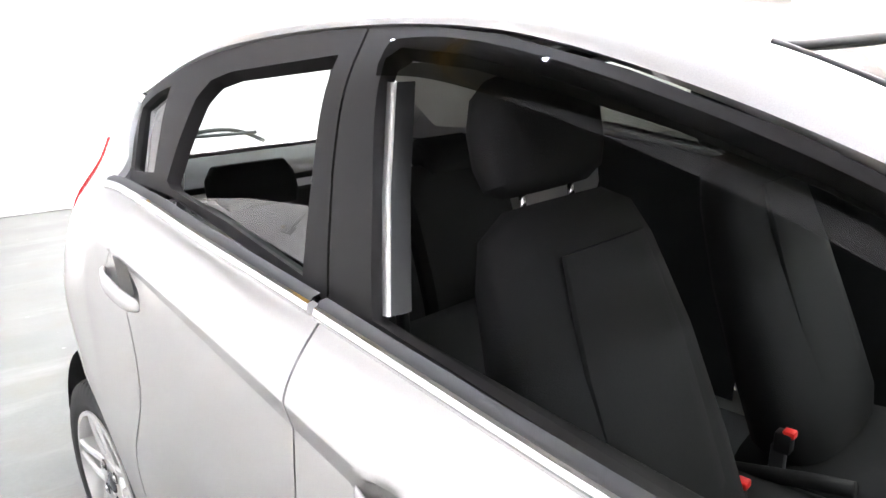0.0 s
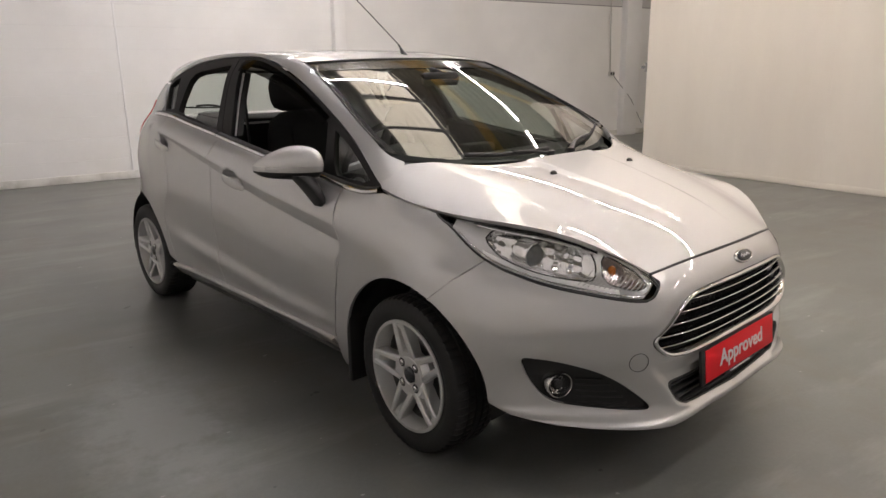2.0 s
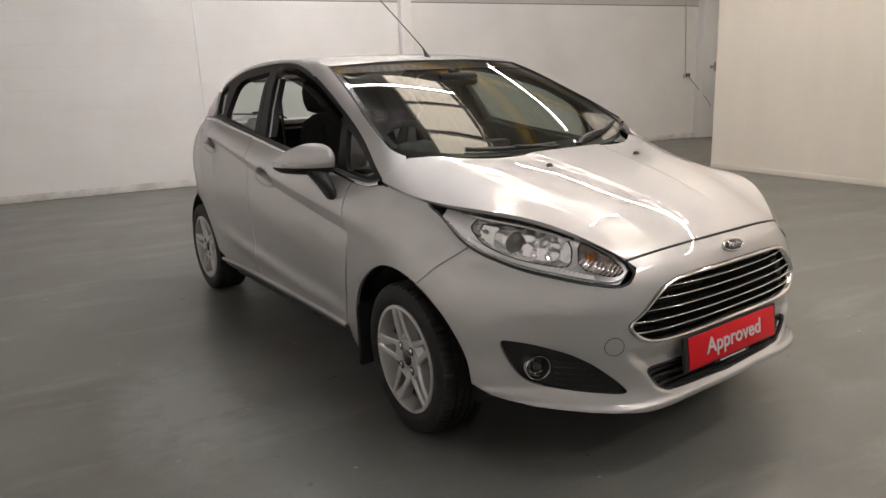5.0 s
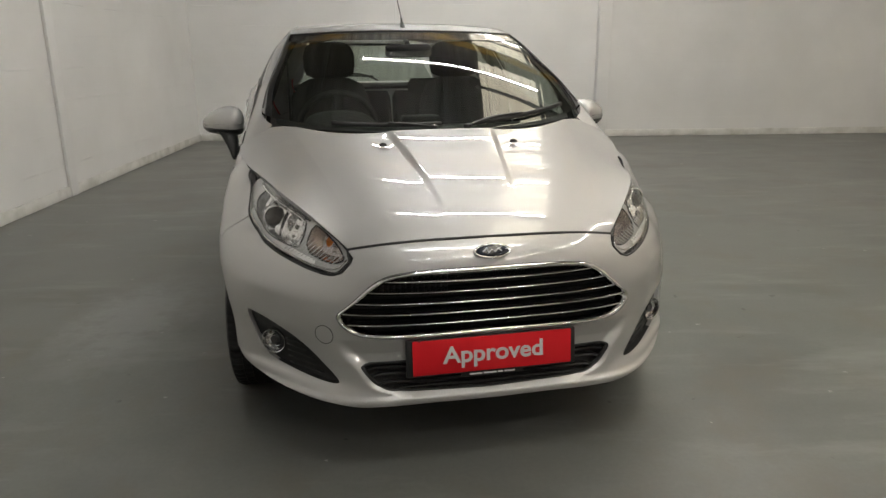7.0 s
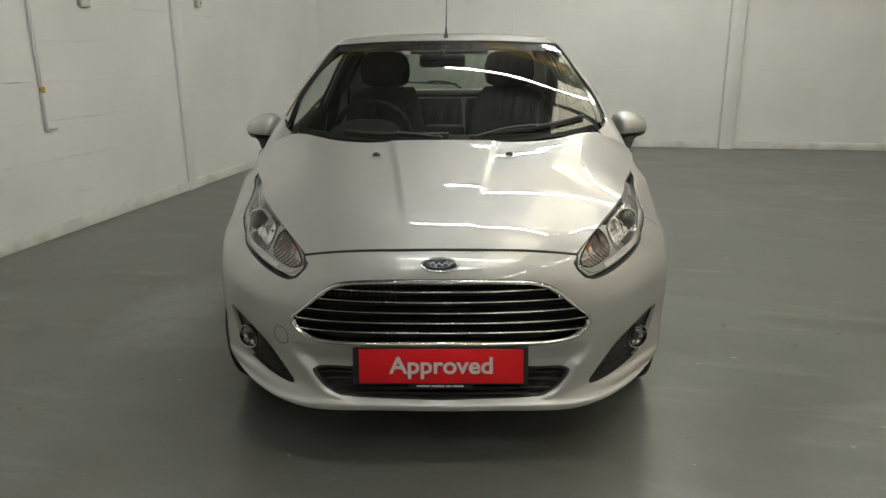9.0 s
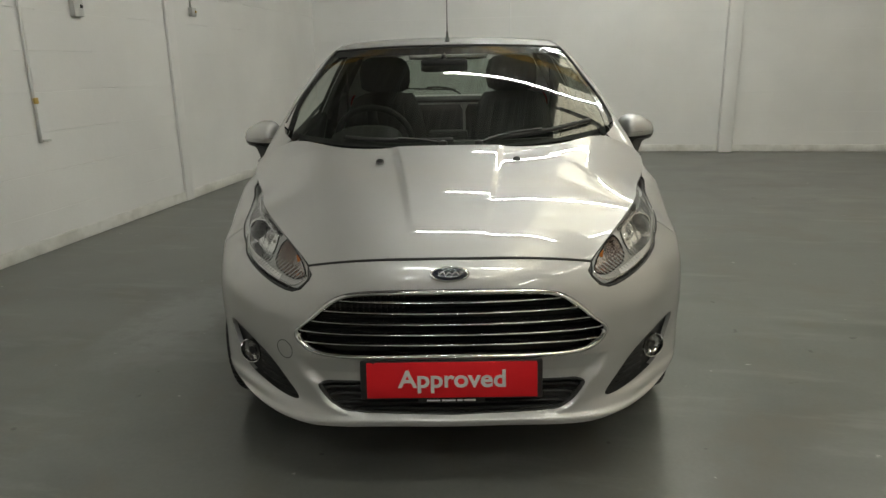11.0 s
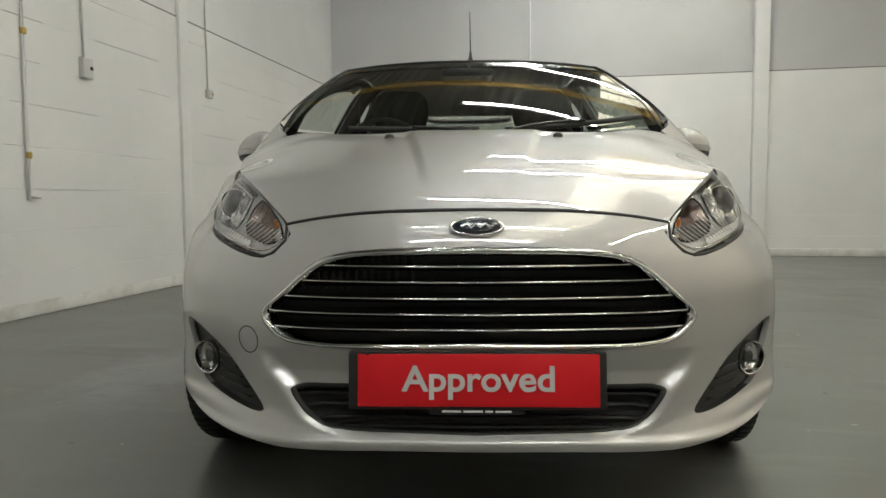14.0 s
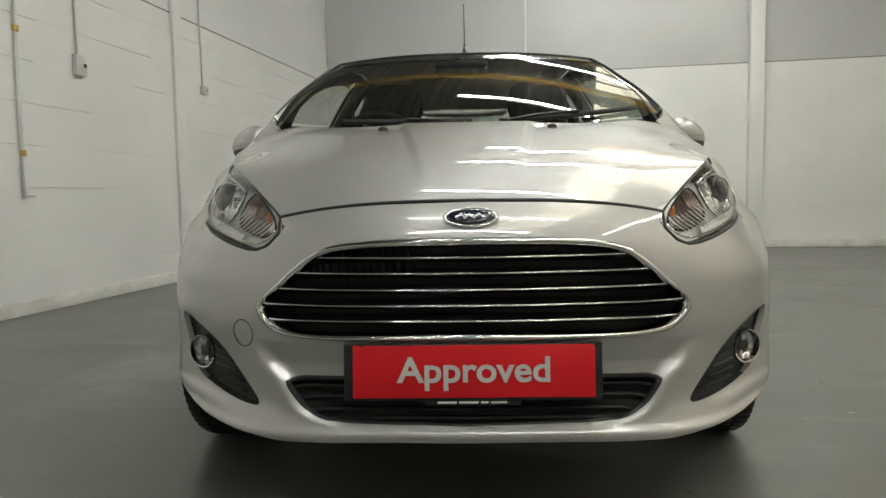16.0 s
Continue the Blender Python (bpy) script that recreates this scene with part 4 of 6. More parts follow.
def door_skin(front, rear, top, bottom):
    """A grid over a door whose rows follow the swage line: front and rear edges, sill height, and the belt."""
    f, r = np.array(front)[::-1], np.array(rear)[::-1]
    offs = np.array([-2.6, -2.1, -1.7, -1.4, -1.2, -1.03, -0.97, -0.8, -0.6, -0.4, -0.2, -0.03, 0.03, 0.15, 0.35, 0.6])
    u = np.linspace(0, 1, 120)
    rows, n = [], 34
    for k in range(n + 24):
        y = f[0, 0] + (r[0, 0] - f[0, 0]) * u
        for _ in range(6):
            c, t = crease_z(y), np.interp(y, *np.array(top).T)
            lo = c + offs[0] * band_w(y)
            if k < n:
                z = bottom + (lo - bottom) * k / n
            elif k < n + 16:
                z = c + offs[k - n] * band_w(y)
                z = np.minimum(z, t - 0.012)
            else:
                top_ = c + 0.6 * band_w(y)
                z = np.minimum(top_, t - 0.012) + (t - np.minimum(top_, t - 0.012)) * (k - n - 15) / 8
            y = np.interp(z, f[:, 1], f[:, 0]) * (1 - u) + np.interp(z, r[:, 1], r[:, 0]) * u
        rows.append(np.stack([side_x(y, z), y, z], -1))
    return np.array(rows)


front_doors, rear_doors = [], []
for flip, _ in SIDES:
    g = door_skin(shifted(smooth_line(FRONT_GAP, 0.03), GAP), shifted(smooth_line(MID_GAP, 0.03), -GAP), [FRONT_GAP[0]] + BELT_F + [MID_GAP[0]], 0.303)
    front_doors.append(grid_part("front_door", g, paint, car, 0.02, flip, "", (1, 0, 0), lambda c: handle_oval(c[:, 1], c[:, 2], *HANDLES[0]) < 1))
    g = door_skin(shifted(smooth_line(MID_GAP, 0.03), GAP), shifted(smooth_line(REAR_GAP, 0.03), -GAP), [MID_GAP[0]] + BELT_R + [REAR_GAP[0]], 0.308)
    rear_doors.append(grid_part("rear_door", g, paint, car, 0.02, flip, "", (1, 0, 0), lambda c: handle_oval(c[:, 1], c[:, 2], *HANDLES[1]) < 1))
    outline = shifted(smooth_line(REAR_GAP, 0.03), GAP)[::-1] + [(2.255, 1.121), (2.36, 1.285), (2.6, 1.28), (2.85, 1.2), (2.98, 0.9), (3.0, 0.6), (2.97, 0.3), (2.87, 0.25)]
    outline += arch(BASE, 0.285, 0.375, 178, 8, 34)
    sheet("rear_quarter", outline, lift_rear, paint, car, 0.03, 0.014, (), flip)
    sheet("sill", [(0.45, 0.215), (0.453, 0.299), (1.46, 0.304), (2.03, 0.306), (2.11, 0.27), (2.11, 0.215)], lift_sill, paint, car, 0.03, 0.03, (), flip)

for flip, _ in SIDES:
    yy = np.linspace(0.455, 2.05, 50)
    ledge = lambda z, dx: np.stack([side_x(yy, z) + dx, yy, np.full(50, z)], -1)
    grid_part("sill_ledge", np.array([ledge(0.3035, -0.014), ledge(0.3030, 0.008), ledge(0.3005, 0.016), ledge(0.295, 0.020), ledge(0.287, 0.018), ledge(0.278, 0.010), ledge(0.268, -0.006)]), paint, car, 0.0, flip, "rounded ledge along the sill", (1, 0, 0.3))

# the black frames of the doors' windows
DLO_F = [(0.165, 0.921), (0.251, 0.977), (0.355, 1.043), (0.471, 1.108), (0.602, 1.173), (0.75, 1.238), (0.922, 1.302), (1.111, 1.354), (1.32, 1.396), (1.46, 1.411), (1.606, 1.415)]
DLO_R = [(1.612, 1.415), (1.736, 1.413), (1.958, 1.400), (2.08, 1.382), (2.172, 1.358), (2.27, 1.322), (2.352, 1.282)]
FRONT_HOLE = [(1.375, 1.045), (1.44, 1.19), (1.522, 1.368), (1.50, 1.383), (1.37, 1.372), (1.20, 1.343), (1.05, 1.310), (0.90, 1.268), (0.771, 1.222), (0.66, 1.170), (0.605, 1.136), (0.575, 1.05), (0.555, 0.958), (0.75, 0.972), (1.0, 0.999)]
QUARTER_HOLE = [(0.545, 1.112), (0.50, 0.985), (0.47, 0.948), (0.30, 0.936), (0.262, 0.95), (0.36, 1.015), (0.45, 1.068)]
REAR_HOLE = [(1.545, 1.066), (1.59, 1.20), (1.645, 1.375), (1.80, 1.362), (1.96, 1.348), (2.02, 1.332), (2.05, 1.298), (2.066, 1.21), (2.066, 1.142), (2.04, 1.130), (1.80, 1.104)]
REAR_QUARTER_HOLE = [(2.135, 1.150), (2.17, 1.25), (2.19, 1.318), (2.25, 1.302), (2.315, 1.268), (2.24, 1.142)]
for n, (flip, _) in enumerate(SIDES):
    outline = DLO_F + [(1.54, 1.21), (1.470, 1.045)] + shifted(BELT_F, 0.0)[::-1] + [(0.40, 0.912), (0.28, 0.906)]
    frame_f = sheet("window_frame", outline, lift_glass, pillar_black, front_doors[n], 0.02, 0.03, [FRONT_HOLE, QUARTER_HOLE], flip, "matt black window frame")
    outline = [(1.476, 1.046), (1.546, 1.21)] + DLO_R + [(2.25, 1.124), (2.06, 1.118)] + BELT_R[::-1]
    frame_r = sheet("window_frame", outline, lift_glass, pillar_black, rear_doors[n], 0.02, 0.03, [REAR_HOLE, REAR_QUARTER_HOLE], flip, "matt black window frame")
    sheet("quarter_pane", QUARTER_HOLE, lift_glass, door_glass, front_doors[n], 0.03, 0.0, (), flip, "", -0.012)
    sheet("quarter_pane", REAR_QUARTER_HOLE, lift_glass, door_glass, rear_doors[n], 0.03, 0.0, (), flip, "", -0.012)
    if flip:    # the driver's side has its windows lowered
        sheet("window_pane", [(1.535, 1.05), (1.574, 1.160), (1.647, 1.157), (1.78, 1.148), (1.915, 1.130), (2.044, 1.108), (2.044, 1.09), (1.8, 1.06)], lift_glass, door_glass, rear_doors[n], 0.03, 0.004, (), flip, "half lowered window pane", -0.014)
    else:
        sheet("window_pane", FRONT_HOLE, lift_glass, door_glass, front_doors[n], 0.03, 0.0, (), flip, "", -0.014)
        sheet("window_pane", REAR_HOLE, lift_glass, door_glass, rear_doors[n], 0.03, 0.0, (), flip, "", -0.014)
    # bright strip along the belt, and the rubber above it
    for line, owner, ends in ((BELT_F, front_doors[n], ((0.188, 0.917), (0.26, 0.905), (0.33, 0.904), (0.40, 0.910), (1.45, 1.040))), (BELT_R, rear_doors[n], ((1.464, 1.043), (2.06, 1.116), (2.16, 1.120), (2.235, 1.118)))):
        pts = sorted(list(line) + list(ends))
        p = curve(pts, 40)
        g = lambda dz, dx: np.stack([side_x(p[:, 0], np.minimum(p[:, 1], belt_z(p[:, 0]))) + dx, p[:, 0], p[:, 1] + dz], -1)
        strip = np.array([g(-0.007, -0.001), g(-0.004, 0.007), g(0.004, 0.009), g(0.013, 0.006), g(0.016, -0.006)])
        grid_part("belt_strip", strip, chrome, owner, 0.0, flip, "polished metal strip along the window sill", (1, 0, 0.2))
        wipe = np.array([g(0.014, 0.001), g(0.020, -0.003), g(0.022, -0.016)])
        grid_part("window_seal", wipe, seal, owner, 0.0, flip, "", (1, 0, 0.5))
    # pale channel that guides the lowered pane
    chan = np.array([(1.383, 1.045), (1.447, 1.19), (1.512, 1.335)])
    cg = lambda dy, dx: np.stack([glass_x(chan[:, 0], chan[:, 1]) - 0.02 - dx, chan[:, 0] + dy, chan[:, 1]], -1)
    grid_part("glass_channel", np.array([cg(0.002, 0.0), cg(-0.014, 0.0), cg(-0.017, 0.004)]), satin, front_doors[n], 0.0, flip, "pale metal window channel", (1, 0, 0))
    grid_part("inner_channel", np.array([cg(-0.017, 0.004), cg(-0.021, 0.02), cg(-0.023, 0.035)]), black_trim, front_doors[n], 0.0, flip, "", (1, 0, 0))

# door handles: an oval bowl, a bowed grip over its lower half and a cap at the rear end
for n, (flip, _) in enumerate(SIDES):
    for door, (cy, cz, hl, tilt) in zip((front_doors[n], rear_doors[n]), HANDLES):
        oval = [(cy + 1.1 * hl * math.cos(a), cz + 1.1 * tilt * hl * math.cos(a) + 0.053 * math.sin(a)) for a in np.linspace(0, 2 * math.pi, 36, endpoint=False)]
        def bowl_lift(q, cy=cy, cz=cz, hl=hl, tilt=tilt):
            r2 = handle_oval(q[:, 0], q[:, 1], cy, cz, hl, tilt)
            return lift_side(q) - np.array((1, 0, 0)) * (0.046 * np.clip(1 - r2 / 0.82, 0, 1) ** 1.1)[:, None]

        sheet("handle_bowl", oval, bowl_lift, paint, door, 0.008, 0.0, (), flip, "hollow behind the grip", 0.0015)
        u = np.sin(np.linspace(-0.499, 0.499, 22) * math.pi)
        yy = cy + hl * (0.06 + 0.94 * u)
        zc = cz + tilt * (yy - cy) - 0.013 + 0.003 * (1 - u**2)
        bow = 0.002 + 0.017 * np.clip(1 - np.abs(u) ** 3.0, 0, 1)
        round_ = np.sqrt(np.clip(1 - u**2, 0, 1))
        hgt, thick = 0.0005 + 0.0205 * np.sqrt(round_), 0.0004 + 0.007 * np.minimum(1, 1.6 * round_)
        ring = [np.stack([side_x(yy, zc) + bow + thick * math.cos(a), yy, zc + hgt * math.sin(a)], -1) for a in np.linspace(0, 2 * math.pi, 17)]
        grip = np.array(ring)
        cols = [tuple(p) for p in grip[:-1].transpose(1, 0, 2).reshape(-1, 3)]
        faces = [(i * 16 + k, i * 16 + (k + 1) % 16, (i + 1) * 16 + (k + 1) % 16, (i + 1) * 16 + k) for i in range(21) for k in range(16)]
        if flip:
            cols = [(-x, y, z) for x, y, z in cols]
        else:
            faces = [f[::-1] for f in faces]
        mesh_part("door_handle", cols, faces, paint, door, "silver pull handle")

# bonnet
B0 = [(0, -0.737, 0.7535), (0, -0.66, 0.805), (0, -0.56, 0.851), (0, -0.38, 0.908), (0, -0.18, 0.959), (0, -0.01, 0.995)]
B1 = [(0.20, -0.729, 0.7505), (0.205, -0.65, 0.804), (0.21, -0.55, 0.850), (0.225, -0.37, 0.907), (0.235, -0.172, 0.960), (0.245, 0.0, 0.998)]
B2 = [(0.31, -0.712, 0.7415), (0.33, -0.62, 0.800), (0.345, -0.52, 0.848), (0.38, -0.32, 0.909), (0.42, -0.13, 0.958), (0.46, 0.04, 0.994)]
B3 = [(0.385, -0.695, 0.7305), (0.42, -0.60, 0.790), (0.46, -0.47, 0.844), (0.53, -0.24, 0.904), (0.59, -0.01, 0.955), (0.662, 0.215, 1.006)]
B35 = [(0.408, -0.689, 0.7275), (0.459, -0.602, 0.7838), (0.512, -0.50, 0.833), (0.575, -0.335, 0.877), (0.632, -0.115, 0.913), (0.682, 0.02, 0.937), (0.728, 0.205, 0.980)]
B4 = [(0.427, -0.683, 0.7235), (0.492, -0.607, 0.776), (0.552, -0.523, 0.820), (0.608, -0.428, 0.846), (0.65, -0.30, 0.853), (0.69, -0.17, 0.858), (0.736, -0.056, 0.875), (0.768, 0.06, 0.902), (0.784, 0.168, 0.923)]
rows = [[(-x, y, z) for x, y, z in r] for r in (B4, B35, B3, B2, B1)] + [B0, B1, B2, B3, B35, B4]
bonnet_grid = skin(rows, 120, 321)


def evened(g, axis, weight):
    """A grid smoothed along one axis, so that its bend changes as little as it can."""
    n = g.shape[axis]
    d3 = np.diff(np.eye(n), 3, axis=0)
    m = np.linalg.inv(np.eye(n) + weight * d3.T @ d3)
    return np.moveaxis(np.tensordot(m, g, (1, axis)), 0, axis)


def bonnet_relief(g):
    """The raised centre of the bonnet, which ends in a slope along its two swage lines, and the shoulders to the wings."""
    g = g.copy()
    x, y = np.abs(g[..., 0]), g[..., 1]
    line = 0.208 + 0.145 * np.clip(y, -0.8, 0.1)
    step = np.clip((x - line + 0.014) / 0.030, 0, 1)
    step = step * step * (3 - 2 * step)
    rise = np.clip((y + 0.70) / 0.62, 0, 1) * np.clip((0.145 * np.clip(x / 0.45, 0, 1) ** 2 - 0.01 - y) / 0.09, 0, 1)
    g[..., 2] -= 0.013 * step * rise * np.exp(-np.clip(x - line - 0.03, 0, 1) / 0.35)
    line = 0.560 + 0.22 * np.clip(y - 0.06, -0.8, 0.3)
    d = x - line
    w = np.clip(d / 0.15, 0, 1)
    g[..., 2] -= 0.06 * 0.15 * w * (1 - w) ** 2 * np.clip((y + 0.66) / 0.2, 0, 1)
    return g


bonnet_grid = bonnet_relief(evened(evened(bonnet_grid, 0, 1.2e7), 1, 2e5))
# black tube added to draw the shade in the bonnet's front gap
tube("bonnet_gap_shade", bonnet_grid[::4, 0] + np.array((0, -0.0035, -0.0035)), 0.0042, seal, car, "dark strip for the shade in the gap along the front of the bonnet", 8)
bonnet = grid_part("bonnet", bonnet_grid, paint, car, 0.014, False, "silver bonnet with two swage lines")

# windscreen, roof, roof rails
EDGE = [(0.680, 0.262, 1.040), (0.690, 0.303, 1.066), (0.669, 0.461, 1.145), (0.630, 0.644, 1.233), (0.591, 0.853, 1.325), (0.570, 0.978, 1.371)]
full = lambda r: [(-x, y, z) for x, y, z in r[:0:-1]] + r
edge_line = curve([EDGE[0]] + EDGE[2:], 41)
middle = curve([(0, 0.055, 0.984), (0, 0.47, 1.206), (0, 0.882, 1.388)], 41)
across = np.linspace(-1, 1, 61)
bowed = np.abs(across) ** 2.4
screen_grid = middle[:, None, :] * (1 - bowed)[None, :, None] + edge_line[:, None, :] * bowed[None, :, None]
screen_grid[..., 0] = edge_line[:, None, 0] * across[None, :]
W3 = [tuple(screen_grid[-1, k]) for k in range(30, 61, 6)]
windscreen = grid_part("windscreen", screen_grid, screen_glass, car, 0.0, False, "tinted windscreen", (0, -0.5, 1))
ROOF = ((0.893, 1.394, 0.566, 0.988, 1.376), (1.0, 1.417, 0.556, 1.08, 1.396), (1.3, 1.445, 0.532, 1.32, 1.421), (1.7, 1.456, 0.505, 1.7, 1.434), (2.15, 1.444, 0.50, 2.15, 1.421), (2.5, 1.416, 0.475, 2.5, 1.390), (2.74, 1.388, 0.445, 2.66, 1.366))
rows = [full([(0, y, z), (xe * 0.55, y + (ye - y) * 0.2, z - (z - ze) * 0.2), (xe * 0.85, y + (ye - y) * 0.62, z - (z - ze) * 0.62), (xe, ye, ze)]) for y, z, xe, ye, ze in ROOF]
roof = grid_part("roof", skin(rows, 41, 61), paint, car, 0.012, False, "", (0, 0, 1))
# dark band at the head and sides of the glass
band = screen_grid[-6:, :, :] + np.array((0, -0.001, 0.0025))
grid_part("glass_band", band[:5], gloss_black, windscreen, 0.0, False, "black printed band", (0, -0.5, 1))
for cols in (slice(0, 2), slice(-2, None)):
    grid_part("glass_band", screen_grid[:, cols, :] + np.array((0, -0.001, 0.0025)), gloss_black, windscreen, 0.0, False, "black printed band", (0, -0.5, 1))
R1 = [(0.694, 0.255, 1.040), (0.697, 0.303, 1.070), (0.676, 0.461, 1.149), (0.637, 0.644, 1.237), (0.597, 0.853, 1.329), (0.572, 0.985, 1.378), (0.561, 1.08, 1.399), (0.537, 1.32, 1.423), (0.510, 1.7, 1.436), (0.505, 2.15, 1.423), (0.480, 2.5, 1.392), (0.462, 2.62, 1.375)]
r2 = [(0.17, 0.927), (0.355, 1.050), (0.602, 1.180), (0.922, 1.308), (1.111, 1.360), (1.32, 1.401), (1.62, 1.419), (1.958, 1.405), (2.172, 1.364), (2.36, 1.300), (2.50, 1.300), (2.63, 1.290)]
R2 = [(float(glass_x(y, z)) + 0.003, y, z) for y, z in r2]
foot = lambda y, z: (float(glass_x(y, z)) - 0.006, y, z)
c1, c2 = curve([(0.655, 0.200, 1.010)] + R1, 94), curve([foot(0.09, 0.878)] + R2, 94)
bulge = np.array((0.006, 0, 0.008)) * np.sin(np.linspace(0.02, 1, 94) * math.pi / 2)[:, None]
for flip, _ in SIDES:
    g = skin([c1, c1 * 0.62 + c2 * 0.38 + bulge, c1 * 0.25 + c2 * 0.75 + bulge * 0.75, c2], 94, 11)
    grid_part("roof_rail", g, paint, car, 0.02, flip, "silver windscreen pillar and roof rail", (1, -0.3, 0.6))
    tube("screen_seal", curve([(x - 0.004, y - 0.003, z + 0.001) for x, y, z in R1[1:6]], 30), 0.0035, seal, car, "", 8, False, None, flip)
tube("screen_seal", curve(full([(x, y - 0.004, z + 0.002) for x, y, z in W3]), 40), 0.005, seal, car)

# tail: rear screen, tailgate and rear bumper
tail = lambda x, y, z: full([(0, y, z), (x * 0.6, y - 0.015, z), (x * 0.9, y - 0.06, z), (x, y - 0.12, z)])
grid_part("rear_screen", skin([tail(0.36, 2.86, 1.335), tail(0.44, 2.97, 1.19), tail(0.54, 3.08, 1.06)], 31, 11), door_glass, car, 0.0, False, "", (0, 1, 0.3))
rear_wiper = holder("rear_wiper", car)
tube("wiper_blade", curve([(-0.44, 3.0, 1.125), (-0.2, 3.055, 1.108), (0.06, 3.09, 1.098)], 14), 0.007, seal, rear_wiper, "black rear wiper blade", 6)
tube("wiper_arm", curve([(0.10, 3.105, 1.06), (0.02, 3.11, 1.10), (-0.18, 3.075, 1.118)], 12), 0.008, black_trim, rear_wiper, "", 6)
grid_part("tailgate", skin([tail(0.54, 3.09, 1.05), tail(0.60, 3.12, 0.85), tail(0.62, 3.13, 0.62)], 31, 11), paint, car, 0.02, False, "", (0, 1, 0))
grid_part("rear_bumper", skin([tail(0.64, 3.13, 0.61), tail(0.66, 3.16, 0.45), tail(0.64, 3.12, 0.24)], 31, 11), paint, car, 0.02, False, "", (0, 1, 0))
grid_part("roof_spoiler", skin([tail(0.30, 2.80, 1.368), tail(0.30, 2.84, 1.356), tail(0.30, 2.85, 1.340)], 31, 7), paint, car, 0.015, False, "", (0, 1, 1))
for flip, _ in SIDES:
    sheet("tail_lamp", [(2.52, 1.19), (2.70, 1.17), (2.90, 1.0), (2.93, 0.86), (2.76, 0.83), (2.66, 0.93), (2.57, 1.06)], lift_rear, red_lens, car, 0.03, 0.02, (), flip, "red tail lamp", 0.005)

# dark inner shell: engine bay, floor pan, wheel wells
part("engine_bay", box_bm((-0.60, -0.60, 0.28), (0.60, 0.02, 0.66), 0.03), dark, car)
part("floor_pan", box_bm((-0.76, 0.42, 0.19), (0.76, 2.05, 0.25), 0.01), dark, car)
part("boot_floor", box_bm((-0.70, 2.0, 0.22), (0.70, 2.98, 0.42), 0.02), dark, car)
for flip, _ in SIDES:
    for cy, r in ((0.0, 0.362), (BASE, 0.37)):
        rows = []
        for x in (0.56, 0.68, 0.785):
            rows.append([(x, y, z) for y, z in arch(cy, 0.283, r, -8, 188, 26)])
        grid_part("wheel_liner", np.array(rows), black_trim, car, 0.0, flip, "", (0, 0, -1))
        ring = rows[0]
        mesh_part("wheel_well", [((-1 if flip else 1) * x, y, z) for x, y, z in ring + [(0.56, cy, 0.25)]], [(i, i + 1, len(ring)) for i in range(len(ring) - 1)], dark, car, "", False)

